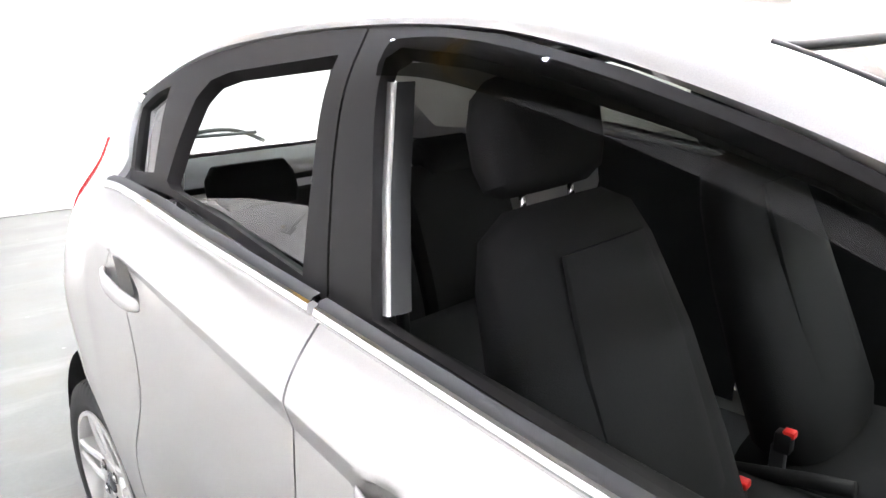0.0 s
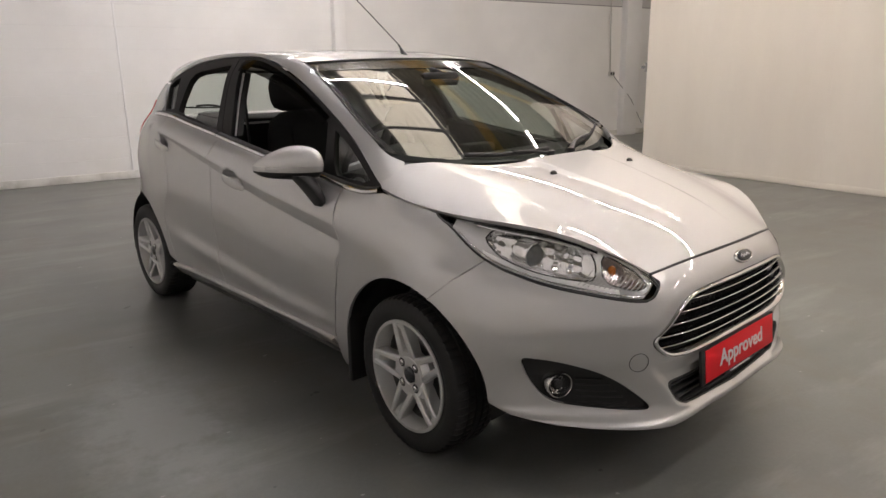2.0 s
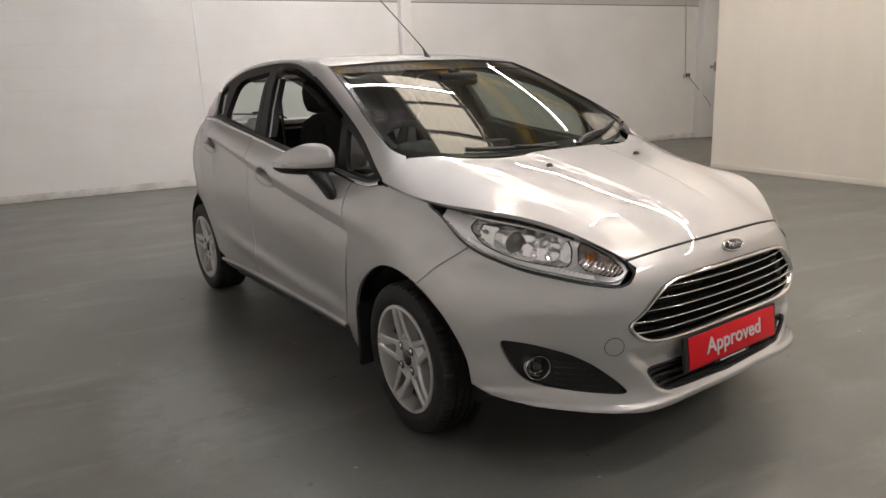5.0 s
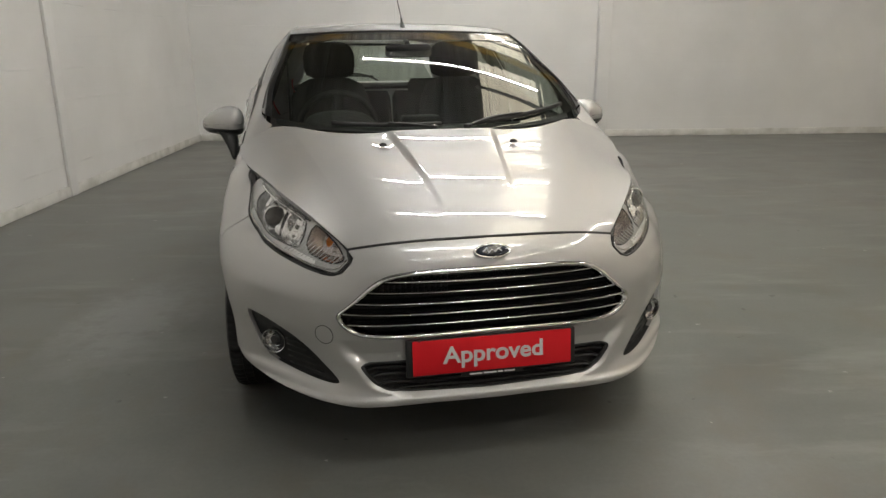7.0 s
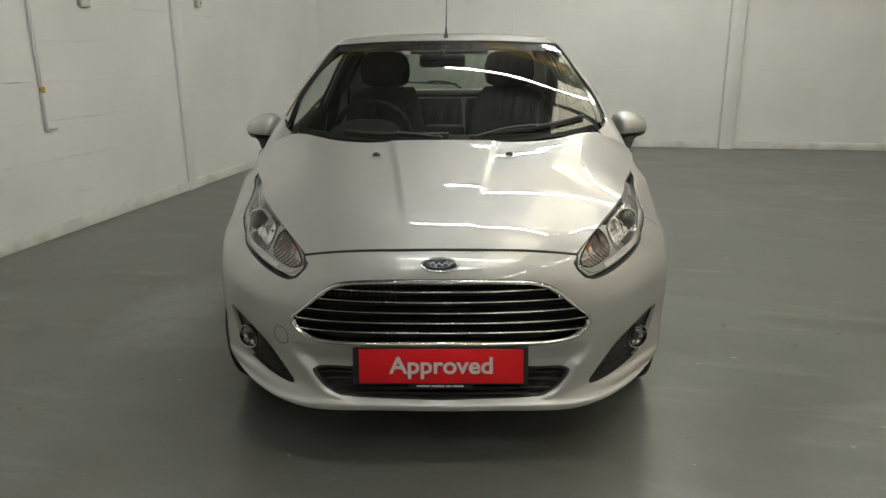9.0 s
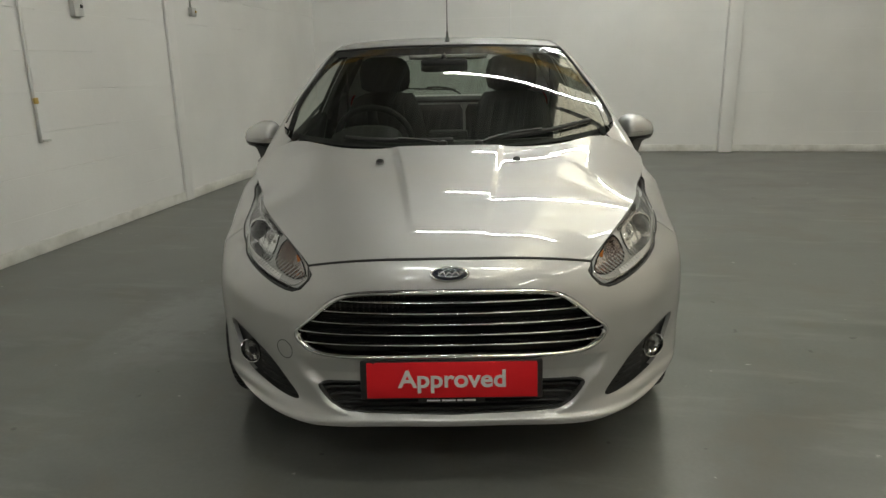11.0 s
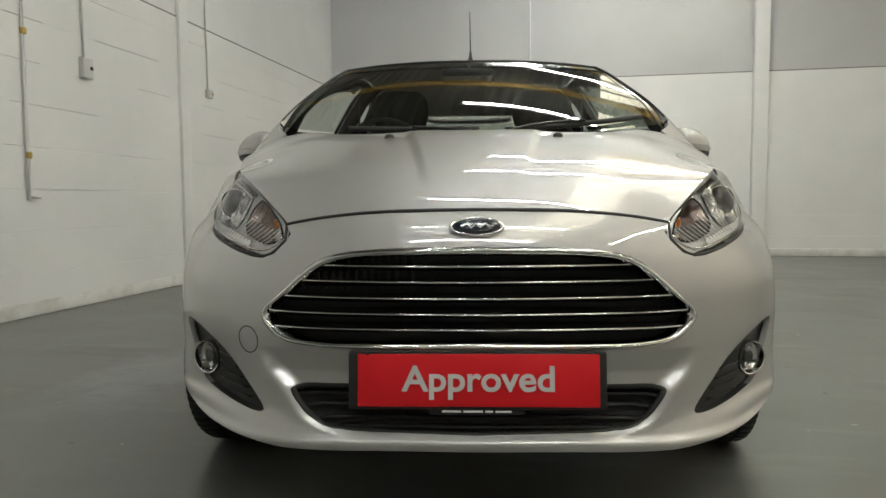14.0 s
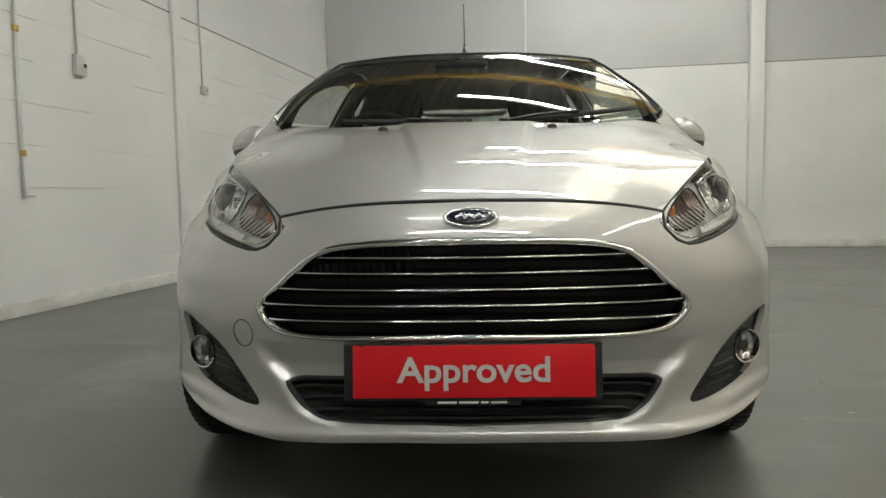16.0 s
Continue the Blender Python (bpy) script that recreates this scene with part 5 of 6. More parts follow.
# wheels
def wheel(name):
    """Tyre with tread ribs, five twin-spoke alloy rim, disc and nuts; its outer face looks along +x."""
    w = holder(name, car)
    prof = [(-0.090, 0.205), (-0.098, 0.232), (-0.096, 0.262), (-0.086, 0.280), (-0.075, WHEEL_R - 0.001)]
    for k in range(5):
        c = -0.06 + 0.03 * k
        prof += [(c - 0.011, WHEEL_R), (c + 0.011, WHEEL_R), (c + 0.012, WHEEL_R - 0.007), (c + 0.018, WHEEL_R - 0.007)] if k < 4 else [(c - 0.011, WHEEL_R), (c + 0.011, WHEEL_R)]
    prof += [(0.075, WHEEL_R - 0.001), (0.088, 0.280), (0.096, 0.262), (0.0985, 0.245), (0.097, 0.232), (0.0965, 0.228), (0.093, 0.222), (0.090, 0.205)]
    # every fourth step of the shoulders is a groove between two blocks; the inner ribs are cut finer
    cut = lambda x, k: 0.0055 * (k % 4 == (0 if x > 0 else 2)) if 0.046 < abs(x) < 0.0895 else 0.003 * (k % 4 == 1) if 0.016 < abs(x) < 0.045 else 0.0
    tyre = part("tyre", lathe(prof, 240, None, PLAIN, cut), rubber, w, "black tyre with ribbed tread")
    rim_prof = [(0.086, 0.207), (0.095, 0.2055), (0.096, 0.194), (0.088, 0.190), (0.06, 0.187), (0.034, 0.181)]
    rim = part("rim", lathe(rim_prof, 72), alloy, w, "silver alloy rim with five twin spokes")
    part("barrel", lathe([(0.034, 0.181), (0.02, 0.177), (-0.06, 0.172), (-0.088, 0.19)], 48), barrel_metal, rim, "barrel with shade and brake dust in its dark colour")
    part("hub", lathe([(0.03, 0.0), (0.072, 0.032), (0.078, 0.034), (0.080, 0.036), (0.079, 0.066), (0.072, 0.074), (0.03, 0.078)], 40), alloy, rim)
    part("centre_cap", lathe([(0.0845, 0.0), (0.084, 0.022), (0.080, 0.029), (0.07, 0.030)], 28), badge_dark, rim, "dark centre cap")
    for k in range(5):
        for s in (-1, 1):
            bm = bmesh.new()
            rings = []
            for r, half_w, off, x0, x1 in ((0.050, 0.0150, 0.0340, 0.040, 0.074), (0.075, 0.0138, 0.0315, 0.040, 0.081), (0.11, 0.0118, 0.0280, 0.042, 0.087), (0.15, 0.0110, 0.0245, 0.044, 0.092), (0.180, 0.0118, 0.0220, 0.045, 0.0945), (0.199, 0.0140, 0.0205, 0.045, 0.0950)):
                y = s * off
                ring = [(x0, y - half_w * 0.9, r), (x1 - 0.006, y - half_w, r), (x1, y - half_w * 0.55, r), (x1, y + half_w * 0.55, r), (x1 - 0.006, y + half_w, r), (x0, y + half_w * 0.9, r)]
                rings.append([bm.verts.new(Matrix.Rotation(2 * math.pi * k / 5, 4, "X") @ Vector(p)) for p in ring])
            for a, b in zip(rings, rings[1:]):
                for i in range(6):
                    bm.faces.new([a[i], a[(i + 1) % 6], b[(i + 1) % 6], b[i]])
            bm.faces.new(rings[0])
            bm.faces.new(rings[-1][::-1])
            part("spoke", bm, alloy, rim)
        web = bmesh.new()
        rings = []
        for r, half_w, x0, x1 in ((0.158, 0.014, 0.042, 0.062), (0.176, 0.013, 0.042, 0.086), (0.197, 0.012, 0.042, 0.091)):
            rings.append([web.verts.new(Matrix.Rotation(2 * math.pi * k / 5, 4, "X") @ Vector(p)) for p in ((x0, -half_w, r), (x1, -half_w, r), (x1, half_w, r), (x0, half_w, r))])
        for a, b in zip(rings, rings[1:]):
            for i in range(4):
                web.faces.new([a[i], a[(i + 1) % 4], b[(i + 1) % 4], b[i]])
        web.faces.new(rings[0])
        web.faces.new(rings[-1][::-1])
        part("spoke_web", web, alloy, rim)
        inner = bmesh.new()
        rings = [[inner.verts.new(Matrix.Rotation(2 * math.pi * k / 5, 4, "X") @ Vector(p)) for p in ((0.040, -half_w, r), (x1, -half_w, r), (x1, half_w, r), (0.040, half_w, r))] for r, half_w, x1 in ((0.06, 0.024, 0.076), (0.082, 0.022, 0.079), (0.100, 0.020, 0.056))]
        for a, b in zip(rings, rings[1:]):
            for i in range(4):
                inner.faces.new([a[i], a[(i + 1) % 4], b[(i + 1) % 4], b[i]])
        inner.faces.new(rings[0])
        inner.faces.new(rings[-1][::-1])
        part("spoke_web", inner, alloy, rim)
    for k in range(4):
        a = 2 * math.pi * (k + 0.35) / 4
        m = Matrix.Translation((0, 0.054 * math.cos(a), 0.054 * math.sin(a)))
        part("wheel_nut", lathe([(0.087, 0.0), (0.087, 0.007), (0.084, 0.0112), (0.06, 0.0112)], 6, None, m), chrome, rim)
        # flush dark ring stands in for the shade in the nut's well
        part("nut_well_shade", lathe([(0.0802, 0.0112), (0.0812, 0.0170)], 20, None, m), dark, rim)
    part("brake_disc", lathe([(0.012, 0.06), (0.012, 0.118), (-0.008, 0.118), (-0.008, 0.06)], 40), disc_metal, w)
    part("dust_shield", lathe([(-0.014, 0.0), (-0.014, 0.168), (-0.018, 0.170)], 40), dark, w, "dark dust shield")
    part("brake_caliper", box_bm((-0.03, -0.14, -0.05), (0.04, -0.09, 0.05), 0.012), steel_grey, w)
    return w


first_wheel = wheel("wheel")
TRACK, REAR_TRACK, STEER = 0.745, 0.720, -3.0
first_wheel.matrix_basis = pose(-TRACK, 0, HUB_Z, 0, 0, 180 + STEER) @ pose(0, 0, 0, 13)
copy_thing(first_wheel, pose(TRACK, 0, HUB_Z, 0, 0, STEER) @ pose(0, 0, 0, 40))
copy_thing(first_wheel, pose(-REAR_TRACK, BASE, HUB_Z, 0, 0, 180) @ pose(0, 0, 0, 9))
copy_thing(first_wheel, pose(REAR_TRACK, BASE, HUB_Z) @ pose(0, 0, 0, 55))
for flip, _ in SIDES:
    s = -1 if flip else 1
    for y, z0, z1 in ((0.350, 0.15, 0.43), (2.78, 0.20, 0.38)):
        part("mud_flap", box_bm((min(s * 0.64, s * (0.838 if y < 1 else 0.74)), y - 0.010, z0), (max(s * 0.64, s * (0.838 if y < 1 else 0.74)), y + 0.014, z1), 0.005, 2, None, Matrix.Translation((0, 0, 0))), rubber, car, "black rubber mud flap")


# ---- nose details ----
def nose_pt(deg, z, out=0.0):
    """A point on the nose, moved out along the surface normal."""
    p = np.array([[radians(deg) * K, z]])
    return lift_nose(p)[0] + out * normal_of(lift_nose, p)[0]


def nose_line(points, n, out=0.0):
    """A smooth line over the nose through (degrees, height) points."""
    p = curve(rounds(points), n)
    return lift_nose(p) + out * normal_of(lift_nose, p)


# radiator grille: chrome surround, dark back, five bright blades
grille = holder("grille", car)
loop = mirrored(smooth_line(rounds(GRILLE), 0.012))
p = along(loop, 0.012, True)
for k in range(2):
    p = (p + np.roll(p, 1, 0) * 0.5 + np.roll(p, -1, 0) * 0.5) / 2
mid = np.array((0, 0.565))
rows = []
for shrink, out in ((0.002, 0.0), (0.003, 0.006), (0.010, 0.008), (0.015, 0.002), (0.016, -0.03)):
    d = mid - p
    d[:, 0] *= 0.25
    d /= np.linalg.norm(d, axis=1)[:, None]
    q = p + d * shrink
    rows.append(lift_nose(q) + out * normal_of(lift_nose, q))
g = np.array(rows)
n = g.shape[1]
verts = g.reshape(-1, 3)
faces = [(j * n + i, j * n + (i + 1) % n, (j + 1) * n + (i + 1) % n, (j + 1) * n + i) for j in range(4) for i in range(n)]
mesh_part("surround", verts, faces, chrome, grille, "chrome grille surround")
sheet("back", loop, lift_nose, dark, grille, 0.03, 0.0, (), False, "", -0.05)


def grille_half_width(z):
    """Degrees to the grille's edge at a height."""
    tip = max(range(len(GRILLE)), key=lambda i: GRILLE[i][0])
    up, low = np.array(GRILLE[1 : tip + 1]), np.array(GRILLE[tip:-1])
    if z > GRILLE[tip][1]:
        return float(np.interp(z, up[::-1, 1], up[::-1, 0]))
    return float(np.interp(z, low[::-1, 1], low[::-1, 0]))


for z0 in (0.632, 0.5985, 0.5635, 0.529, 0.4955):
    a = grille_half_width(z0) - 1.0
    s = np.linspace(-a, a, 61)
    zz = z0 + 0.004 * (s / 30) ** 2
    q = np.stack([np.radians(s) * K, zz], -1)
    base_, nn_ = lift_nose(q), normal_of(lift_nose, q)
    lift_up = np.array((0, 0, 1.0))
    prof = ((-0.002, -0.0032), (0.002, -0.0015), (0.003, 0.0005), (0.001, 0.0022), (-0.004, 0.0026))
    blade = grid_part("blade", np.array([base_ + nn_ * (o - 0.006) + lift_up * dz for o, dz in prof]), chrome, grille, 0.0, False, "bright chrome blade", (0, -1, 0))
    prof = ((-0.002, -0.0034), (-0.012, -0.010), (-0.04, -0.012), (-0.04, 0.006), (-0.005, 0.0028))
    grid_part("blade_backing", np.array([base_ + nn_ * (o - 0.006) + lift_up * dz for o, dz in prof]), gloss_black, blade, 0.0, False, "black plastic", (0, -1, 0))
# horn and radiator fins seen behind the blades
for k in range(16):
    a = -29.0 + 1.25 * k
    x, y, z = nose_pt(a, 0.612, -0.036)
    part("radiator_fin", box_bm((x, y, 0.578), (x + 0.009, y + 0.006, 0.648), 0.002, 1), fin_grey, grille)

# lower grille
low_grille = holder("lower_grille", car)
loop = softened(mirrored(rounds(LOWER)))
sheet("back", loop, lift_nose, dark, low_grille, 0.03, 0.0, (), False, "", -0.032)
p = along(loop, 0.01, True)
tube("lip", lift_nose(p * (0.99, 1) + (0, 0.0)) - 0.006 * normal_of(lift_nose, p), 0.008, black_trim, low_grille, "", 8, True)
for z0 in (0.352, 0.328, 0.304, 0.286):
    a = float(np.interp(z0, [0.273, 0.278, 0.291, 0.315, 0.348, 0.371], [15, 20.6, 23.8, 26, 27.6, 28.2])) - 0.6
    line = nose_line([(-a, z0), (-a / 2, z0), (0, z0), (a / 2, z0), (a, z0)], 41, -0.018)
    tube("slat", line, 0.005, black_trim, low_grille, "black plastic slat", 8, False, (0.012, 0.0045))

# number plate with red insert
plate = holder("number_plate", car)
plate.matrix_basis = pose(0.0, -0.802, 0.392, 84, 0, 0)
part("holder", box_bm((-0.272, -0.060, -0.012), (0.272, 0.060, 0.0), 0.004), black_trim, plate, "black plate holder")
part("panel", box_bm((-0.252, -0.054, 0.0005), (0.256, 0.056, 0.0035), 0.0012), red_plate, plate, "red panel")
for x in (-0.235, 0.262):
    part("screw", lathe([(0.0, 0.004), (0.004, 0.0035), (0.0045, 0.0)], 10, None, Matrix.Translation((x * 0.98, 0.0565, 0.0)) @ pose(0, 0, 0, 0, -90, 0)), black_trim, plate)


def lettering(text, size, mat, parent, m, label):
    fc = bpy.data.curves.new("lettering", "FONT")
    fc.body, fc.size, fc.extrude, fc.align_x, fc.align_y, fc.offset = text, size, 0.0008, "CENTER", "CENTER", 0.0018
    ob = bpy.data.objects.new("lettering", fc)
    scene.collection.objects.link(ob)
    me = bpy.data.meshes.new_from_object(ob.evaluated_get(bpy.context.evaluated_depsgraph_get()))
    bpy.data.objects.remove(ob)
    me.materials.clear()
    me.materials.append(mat)
    ob = new("lettering", me)
    ob.parent, ob.matrix_basis = parent, m
    ob["label"] = label
    return ob


lettering("Approved", 0.0905, letter_grey, plate, pose(0.004, 0.002, 0.0048) @ Matrix.Diagonal((0.88, 0.82, 1, 1)), "grey letters on the red panel")
for x0, x1 in ((-0.074, -0.034), (-0.029, 0.012), (0.017, 0.033), (0.038, 0.072)):
    bar = part("small_print", box_bm((x0, -0.0665, -0.004), (x1, -0.0625, 0.0005), 0.0004, 1), letter_white, plate, "white small print bar")
part("print_strip", box_bm((-0.10, -0.072, -0.010), (0.10, -0.0595, -0.0042), 0.001), black_trim, plate)

# oval badge
badge = holder("badge", car)
bp, bn = nose_pt(0, 0.712), normal_of(lift_nose, np.array([[0.0, 0.712]]))[0]
badge.matrix_basis = Matrix.Translation(bp + 0.003 * bn) @ Vector(bn).to_track_quat("Z", "Y").to_matrix().to_4x4()
oval = lambda a, b, z, n=40: [(a * math.cos(t), b * math.sin(t), z) for t in np.linspace(0, 2 * math.pi, n, endpoint=False)]


def oval_solid(name, rings, mat, label):
    n = len(rings[0])
    v = [p for r in rings for p in r]
    f = [(j * n + i, j * n + (i + 1) % n, (j + 1) * n + (i + 1) % n, (j + 1) * n + i) for j in range(len(rings) - 1) for i in range(n)]
    f.append(tuple((len(rings) - 1) * n + i for i in range(n)))
    return mesh_part(name, v, f, mat, badge, label)


oval_solid("rim", [oval(0.0585, 0.0240, -0.004), oval(0.0585, 0.0240, 0.003), oval(0.056, 0.022, 0.006), oval(0.051, 0.0185, 0.0055), oval(0.0505, 0.018, 0.004)], chrome, "chrome oval rim")
oval_solid("face", [oval(0.0505, 0.018, 0.0042), oval(0.049, 0.0175, 0.0062), oval(0.03, 0.011, 0.0072), oval(0.01, 0.004, 0.0074)], badge_dark, "dark oval face")
tube("flourish", [(-0.030, -0.002, 0.0078), (-0.018, 0.007, 0.0078), (-0.012, -0.006, 0.0078), (-0.002, 0.004, 0.0078), (0.008, -0.004, 0.0078), (0.018, 0.006, 0.0078), (0.028, -0.003, 0.0078)], 0.0018, letter_grey, badge, "plain silver flourish", 6)

# towing cap, washer jets
cap_line = [(35.5 + 2.0 * math.cos(t), 0.463 + 0.030 * math.sin(t)) for t in np.linspace(0, 2 * math.pi, 28, endpoint=False)]
tube("towing_cap", nose_line(cap_line + cap_line[:1], 57, 0.0)[:-1] * (-1, 1, 1), 0.0013, seal, car, "round cap outline", 6, True)
for s in (-1, 1):
    part("washer_jet", blob([((s * 0.25, -0.168, 0.957), 0.015, 0.011, (1, 0, 0), (0, 1, 0), 2.5), ((s * 0.25, -0.166, 0.966), 0.013, 0.009, (1, 0, 0), (0, 1, 0), 2.5), ((s * 0.25, -0.164, 0.970), 0.006, 0.004, (1, 0, 0), (0, 1, 0), 2.5)], 14), black_trim, car, "small black washer jet")

def deep(amount):
    """The nose surface moved straight back along y and in."""
    return lambda p: lift_nose(p) + np.stack([-0.35 * amount * np.sin(p[:, 0] / K), np.full(len(p), amount), 0 * p[:, 0]], -1)


# headlamps: a lens between its lower and upper edges, laid out from the outer tip to the inner end
low_edge = nose_line(LAMP_LOW[:-2], 60)
top_edge = curve([(0.736, -0.058, 0.871), (0.683, -0.178, 0.852), (0.646, -0.307, 0.848), (0.606, -0.431, 0.842), (0.551, -0.526, 0.816), (0.491, -0.610, 0.772), (0.440, -0.668, 0.732), (0.424, -0.690, 0.714)], 60)
low_edge = low_edge + (top_edge[0] + (0.003, 0, -0.002) - low_edge[0]) * np.clip(1 - np.linspace(0, 4, 60), 0, 1)[:, None] ** 2
rows_l = []
for k in np.linspace(0, 1, 25):
    arc = math.sin(k * math.pi) * np.sin(np.linspace(0, math.pi, 60)) ** 1.2
    rows_l.append(low_edge * (1 - k) + top_edge * k + np.stack([0.012 * arc, -0.014 * arc, 0 * arc], -1))
LENS = np.array(rows_l)
LW, LH = 0.62, 0.15


def lift_lamp(back=0.0):
    """The lens surface, moved back by some metres; plan points run along the lamp and up it."""
    def lift(p):
        a = np.clip(p[:, 0] / LW * 59, 0, 58.999)
        b = np.clip(p[:, 1] / LH * 24, 0, 23.999)
        i, j = a.astype(int), b.astype(int)
        u, v = (a - i)[:, None], (b - j)[:, None]
        q = (LENS[j, i] * (1 - u) + LENS[j, i + 1] * u) * (1 - v) + (LENS[j + 1, i] * (1 - u) + LENS[j + 1, i + 1] * u) * v
        return q + np.array((-0.3 * back, back, 0))
    return lift


def lamp_plan(points):
    return np.array([(a * LW, b * LH) for a, b in points])


EDGE_IN = lamp_plan([(0.12, 0.10), (0.3, 0.05), (0.6, 0.04), (0.93, 0.04), (0.985, 0.3), (0.985, 0.7), (0.94, 0.96), (0.6, 0.96), (0.3, 0.95), (0.12, 0.90)])
CHAMBER = softened(lamp_plan([(0.285, 0.50), (0.30, 0.80), (0.36, 0.92), (0.50, 0.93), (0.62, 0.92), (0.73, 0.86), (0.755, 0.66), (0.75, 0.32), (0.71, 0.24), (0.58, 0.19), (0.46, 0.20), (0.37, 0.26)]), 1)
POCKET = softened(lamp_plan([(0.782, 0.32), (0.778, 0.88), (0.84, 0.91), (0.93, 0.80), (0.962, 0.55), (0.958, 0.36), (0.90, 0.26)]), 1)


def lift_facets(back, count, rise):
    """A reflector: the lens surface moved back, folded into upright facets that lean in turn."""
    under = lift_lamp(back)

    def lift(p):
        fold = np.abs((p[:, 0] / LW * count) % 2 - 1) + 0.5 * np.abs((p[:, 1] / LH * count * 0.3) % 2 - 1)
        return under(p) + np.array((-0.2, 1.0, 0.0)) * (rise * fold)[:, None]
    return lift


for flip, _ in SIDES:
    lamp = holder("headlamp", car)
    s = -1 if flip else 1
    grid_part("lens", LENS, lamp_glass, lamp, 0.0, flip, "clear lamp lens", (0.5, -1, 0.4))
    ring_ = np.vstack([LENS[0], LENS[1:, -1]])
    inward = LENS.reshape(-1, 3).mean(0) - ring_
    tube("gasket", ring_ + 0.014 * inward, 0.0045, seal, lamp, "black gasket", 8, False, (0.0032, 0.0046), flip)
    tube("gasket", LENS[-1] + (0, 0.004, -0.003), 0.0028, seal, lamp, "black gasket", 6, False, None, flip)
    tube("bright_edge", LENS[1][8:] + 0.05 * inward[8:60] + (0, 0.006, 0.004), 0.0026, chrome, lamp, "chrome edge", 6, False, None, flip)
    top_strip = np.array([LENS[-2][12:46] + (0, 0.012, 0.0), LENS[-4][12:46] + (0, 0.014, 0.001)])
    grid_part("top_cover", top_strip, gloss_black, lamp, 0.0, flip, "black strip under the upper edge", (0.2, -1, 0.6))
    tube("bright_edge", LENS[-5][13:45] + (0, 0.013, 0.002), 0.0034, chrome, lamp, "chrome edge", 6, False, None, flip)
    sheet("bezel", EDGE_IN, lift_lamp(0.020), lamp_bezel_mat, lamp, 0.012, 0.0, [CHAMBER, POCKET], flip, "bright grey bezel")
    for name, loop_, back_, mat_ in (("reflector", CHAMBER, 0.060, lamp_chrome), ("pocket_reflector", POCKET, 0.078, pocket_mat)):
        ch = along(loop_, 0.01, True)
        mid_ = ch.mean(0)
        small = mid_ + (ch - mid_) * 0.9
        sheet(name, mid_ + (loop_ - mid_) * 0.9, lift_facets(back_ - 0.008, 34 if name == "reflector" else 44, 0.010 if name == "reflector" else 0.0016), mat_, lamp, 0.006, 0.0, (), flip, "faceted reflector")
        ring = lambda q, d: lift_lamp(d)(np.vstack([q, q[:1]]))
        grid_part("chamber_wall", np.array([ring(ch, 0.018), ring(mid_ + (ch - mid_) * 0.96, back_ * 0.6), ring(small, back_)]), mat_, lamp, 0.0, flip, "", (0, -1, 0))
        tube("chamber_rim", lift_lamp(0.017)(ch), 0.0026, gloss_black, lamp, "dark rim", 6, True, None, flip)
    eye_m = Matrix.Translation((s * 0.638, -0.400, 0.766)) @ (pose(0, 0, 0, 0, 0, -90 + 10 * s))
    part("projector", lathe([(-0.05, 0.047), (0.004, 0.043), (0.011, 0.0415), (0.012, 0.038), (0.007, 0.035)], 36, None, eye_m), lamp_chrome, lamp, "chrome projector ring")
    part("projector_lens", lathe([(0.005, 0.0355), (0.017, 0.030), (0.025, 0.019), (0.028, 0.008), (0.0282, 0.0)], 36, None, eye_m), projector_mat, lamp, "dark projector lens")
    eye_m = Matrix.Translation((s * 0.566, -0.470, 0.756)) @ (pose(0, 0, 0, 0, 0, -90 + 14 * s))
    part("main_beam_bowl", lathe([(-0.03, 0.008), (-0.02, 0.020), (0.0, 0.030), (0.014, 0.034), (0.016, 0.037)], 30, None, eye_m), lamp_chrome, lamp)
    part("bulb", lathe([(-0.03, 0.006), (0.004, 0.006), (0.010, 0.003), (0.011, 0.0)], 12, None, eye_m), lamp_bezel_mat, lamp)
    spot = Vector((s * 0.472, -0.580, 0.712))
    part("indicator", blob([(spot + Vector((0, 0, dz)), r, r * 0.8, (1, 0, 0), (0, 1, 0), 2) for dz, r in ((-0.020, 0.006), (-0.015, 0.012), (0.012, 0.014), (0.021, 0.006))], 14), amber, lamp, "amber indicator bulb")
    for k in range(13):
        a = 0.70 + 0.019 * k
        tube("lens_rib", lift_lamp(0.004)(lamp_plan([(a - 0.02, 0.16 + 0.008 * k), (a + 0.01, 0.34 + 0.008 * k), (a + 0.035, 0.55 + 0.008 * k)])), 0.0012, lamp_bezel_mat, lamp, "", 5, False, None, flip)
    strip_p = [lamp_plan([(a, b) for a in np.linspace(0.30, 0.84, 24)]) for b in (0.04, 0.13, 0.22)]
    grid_part("day_light", np.array([lift_lamp(d)(q) for d, q in zip((0.017, 0.012, 0.017), strip_p)]), lamp_white, lamp, 0.0, flip, "white daytime light bar", (0.3, -1, 0.3))

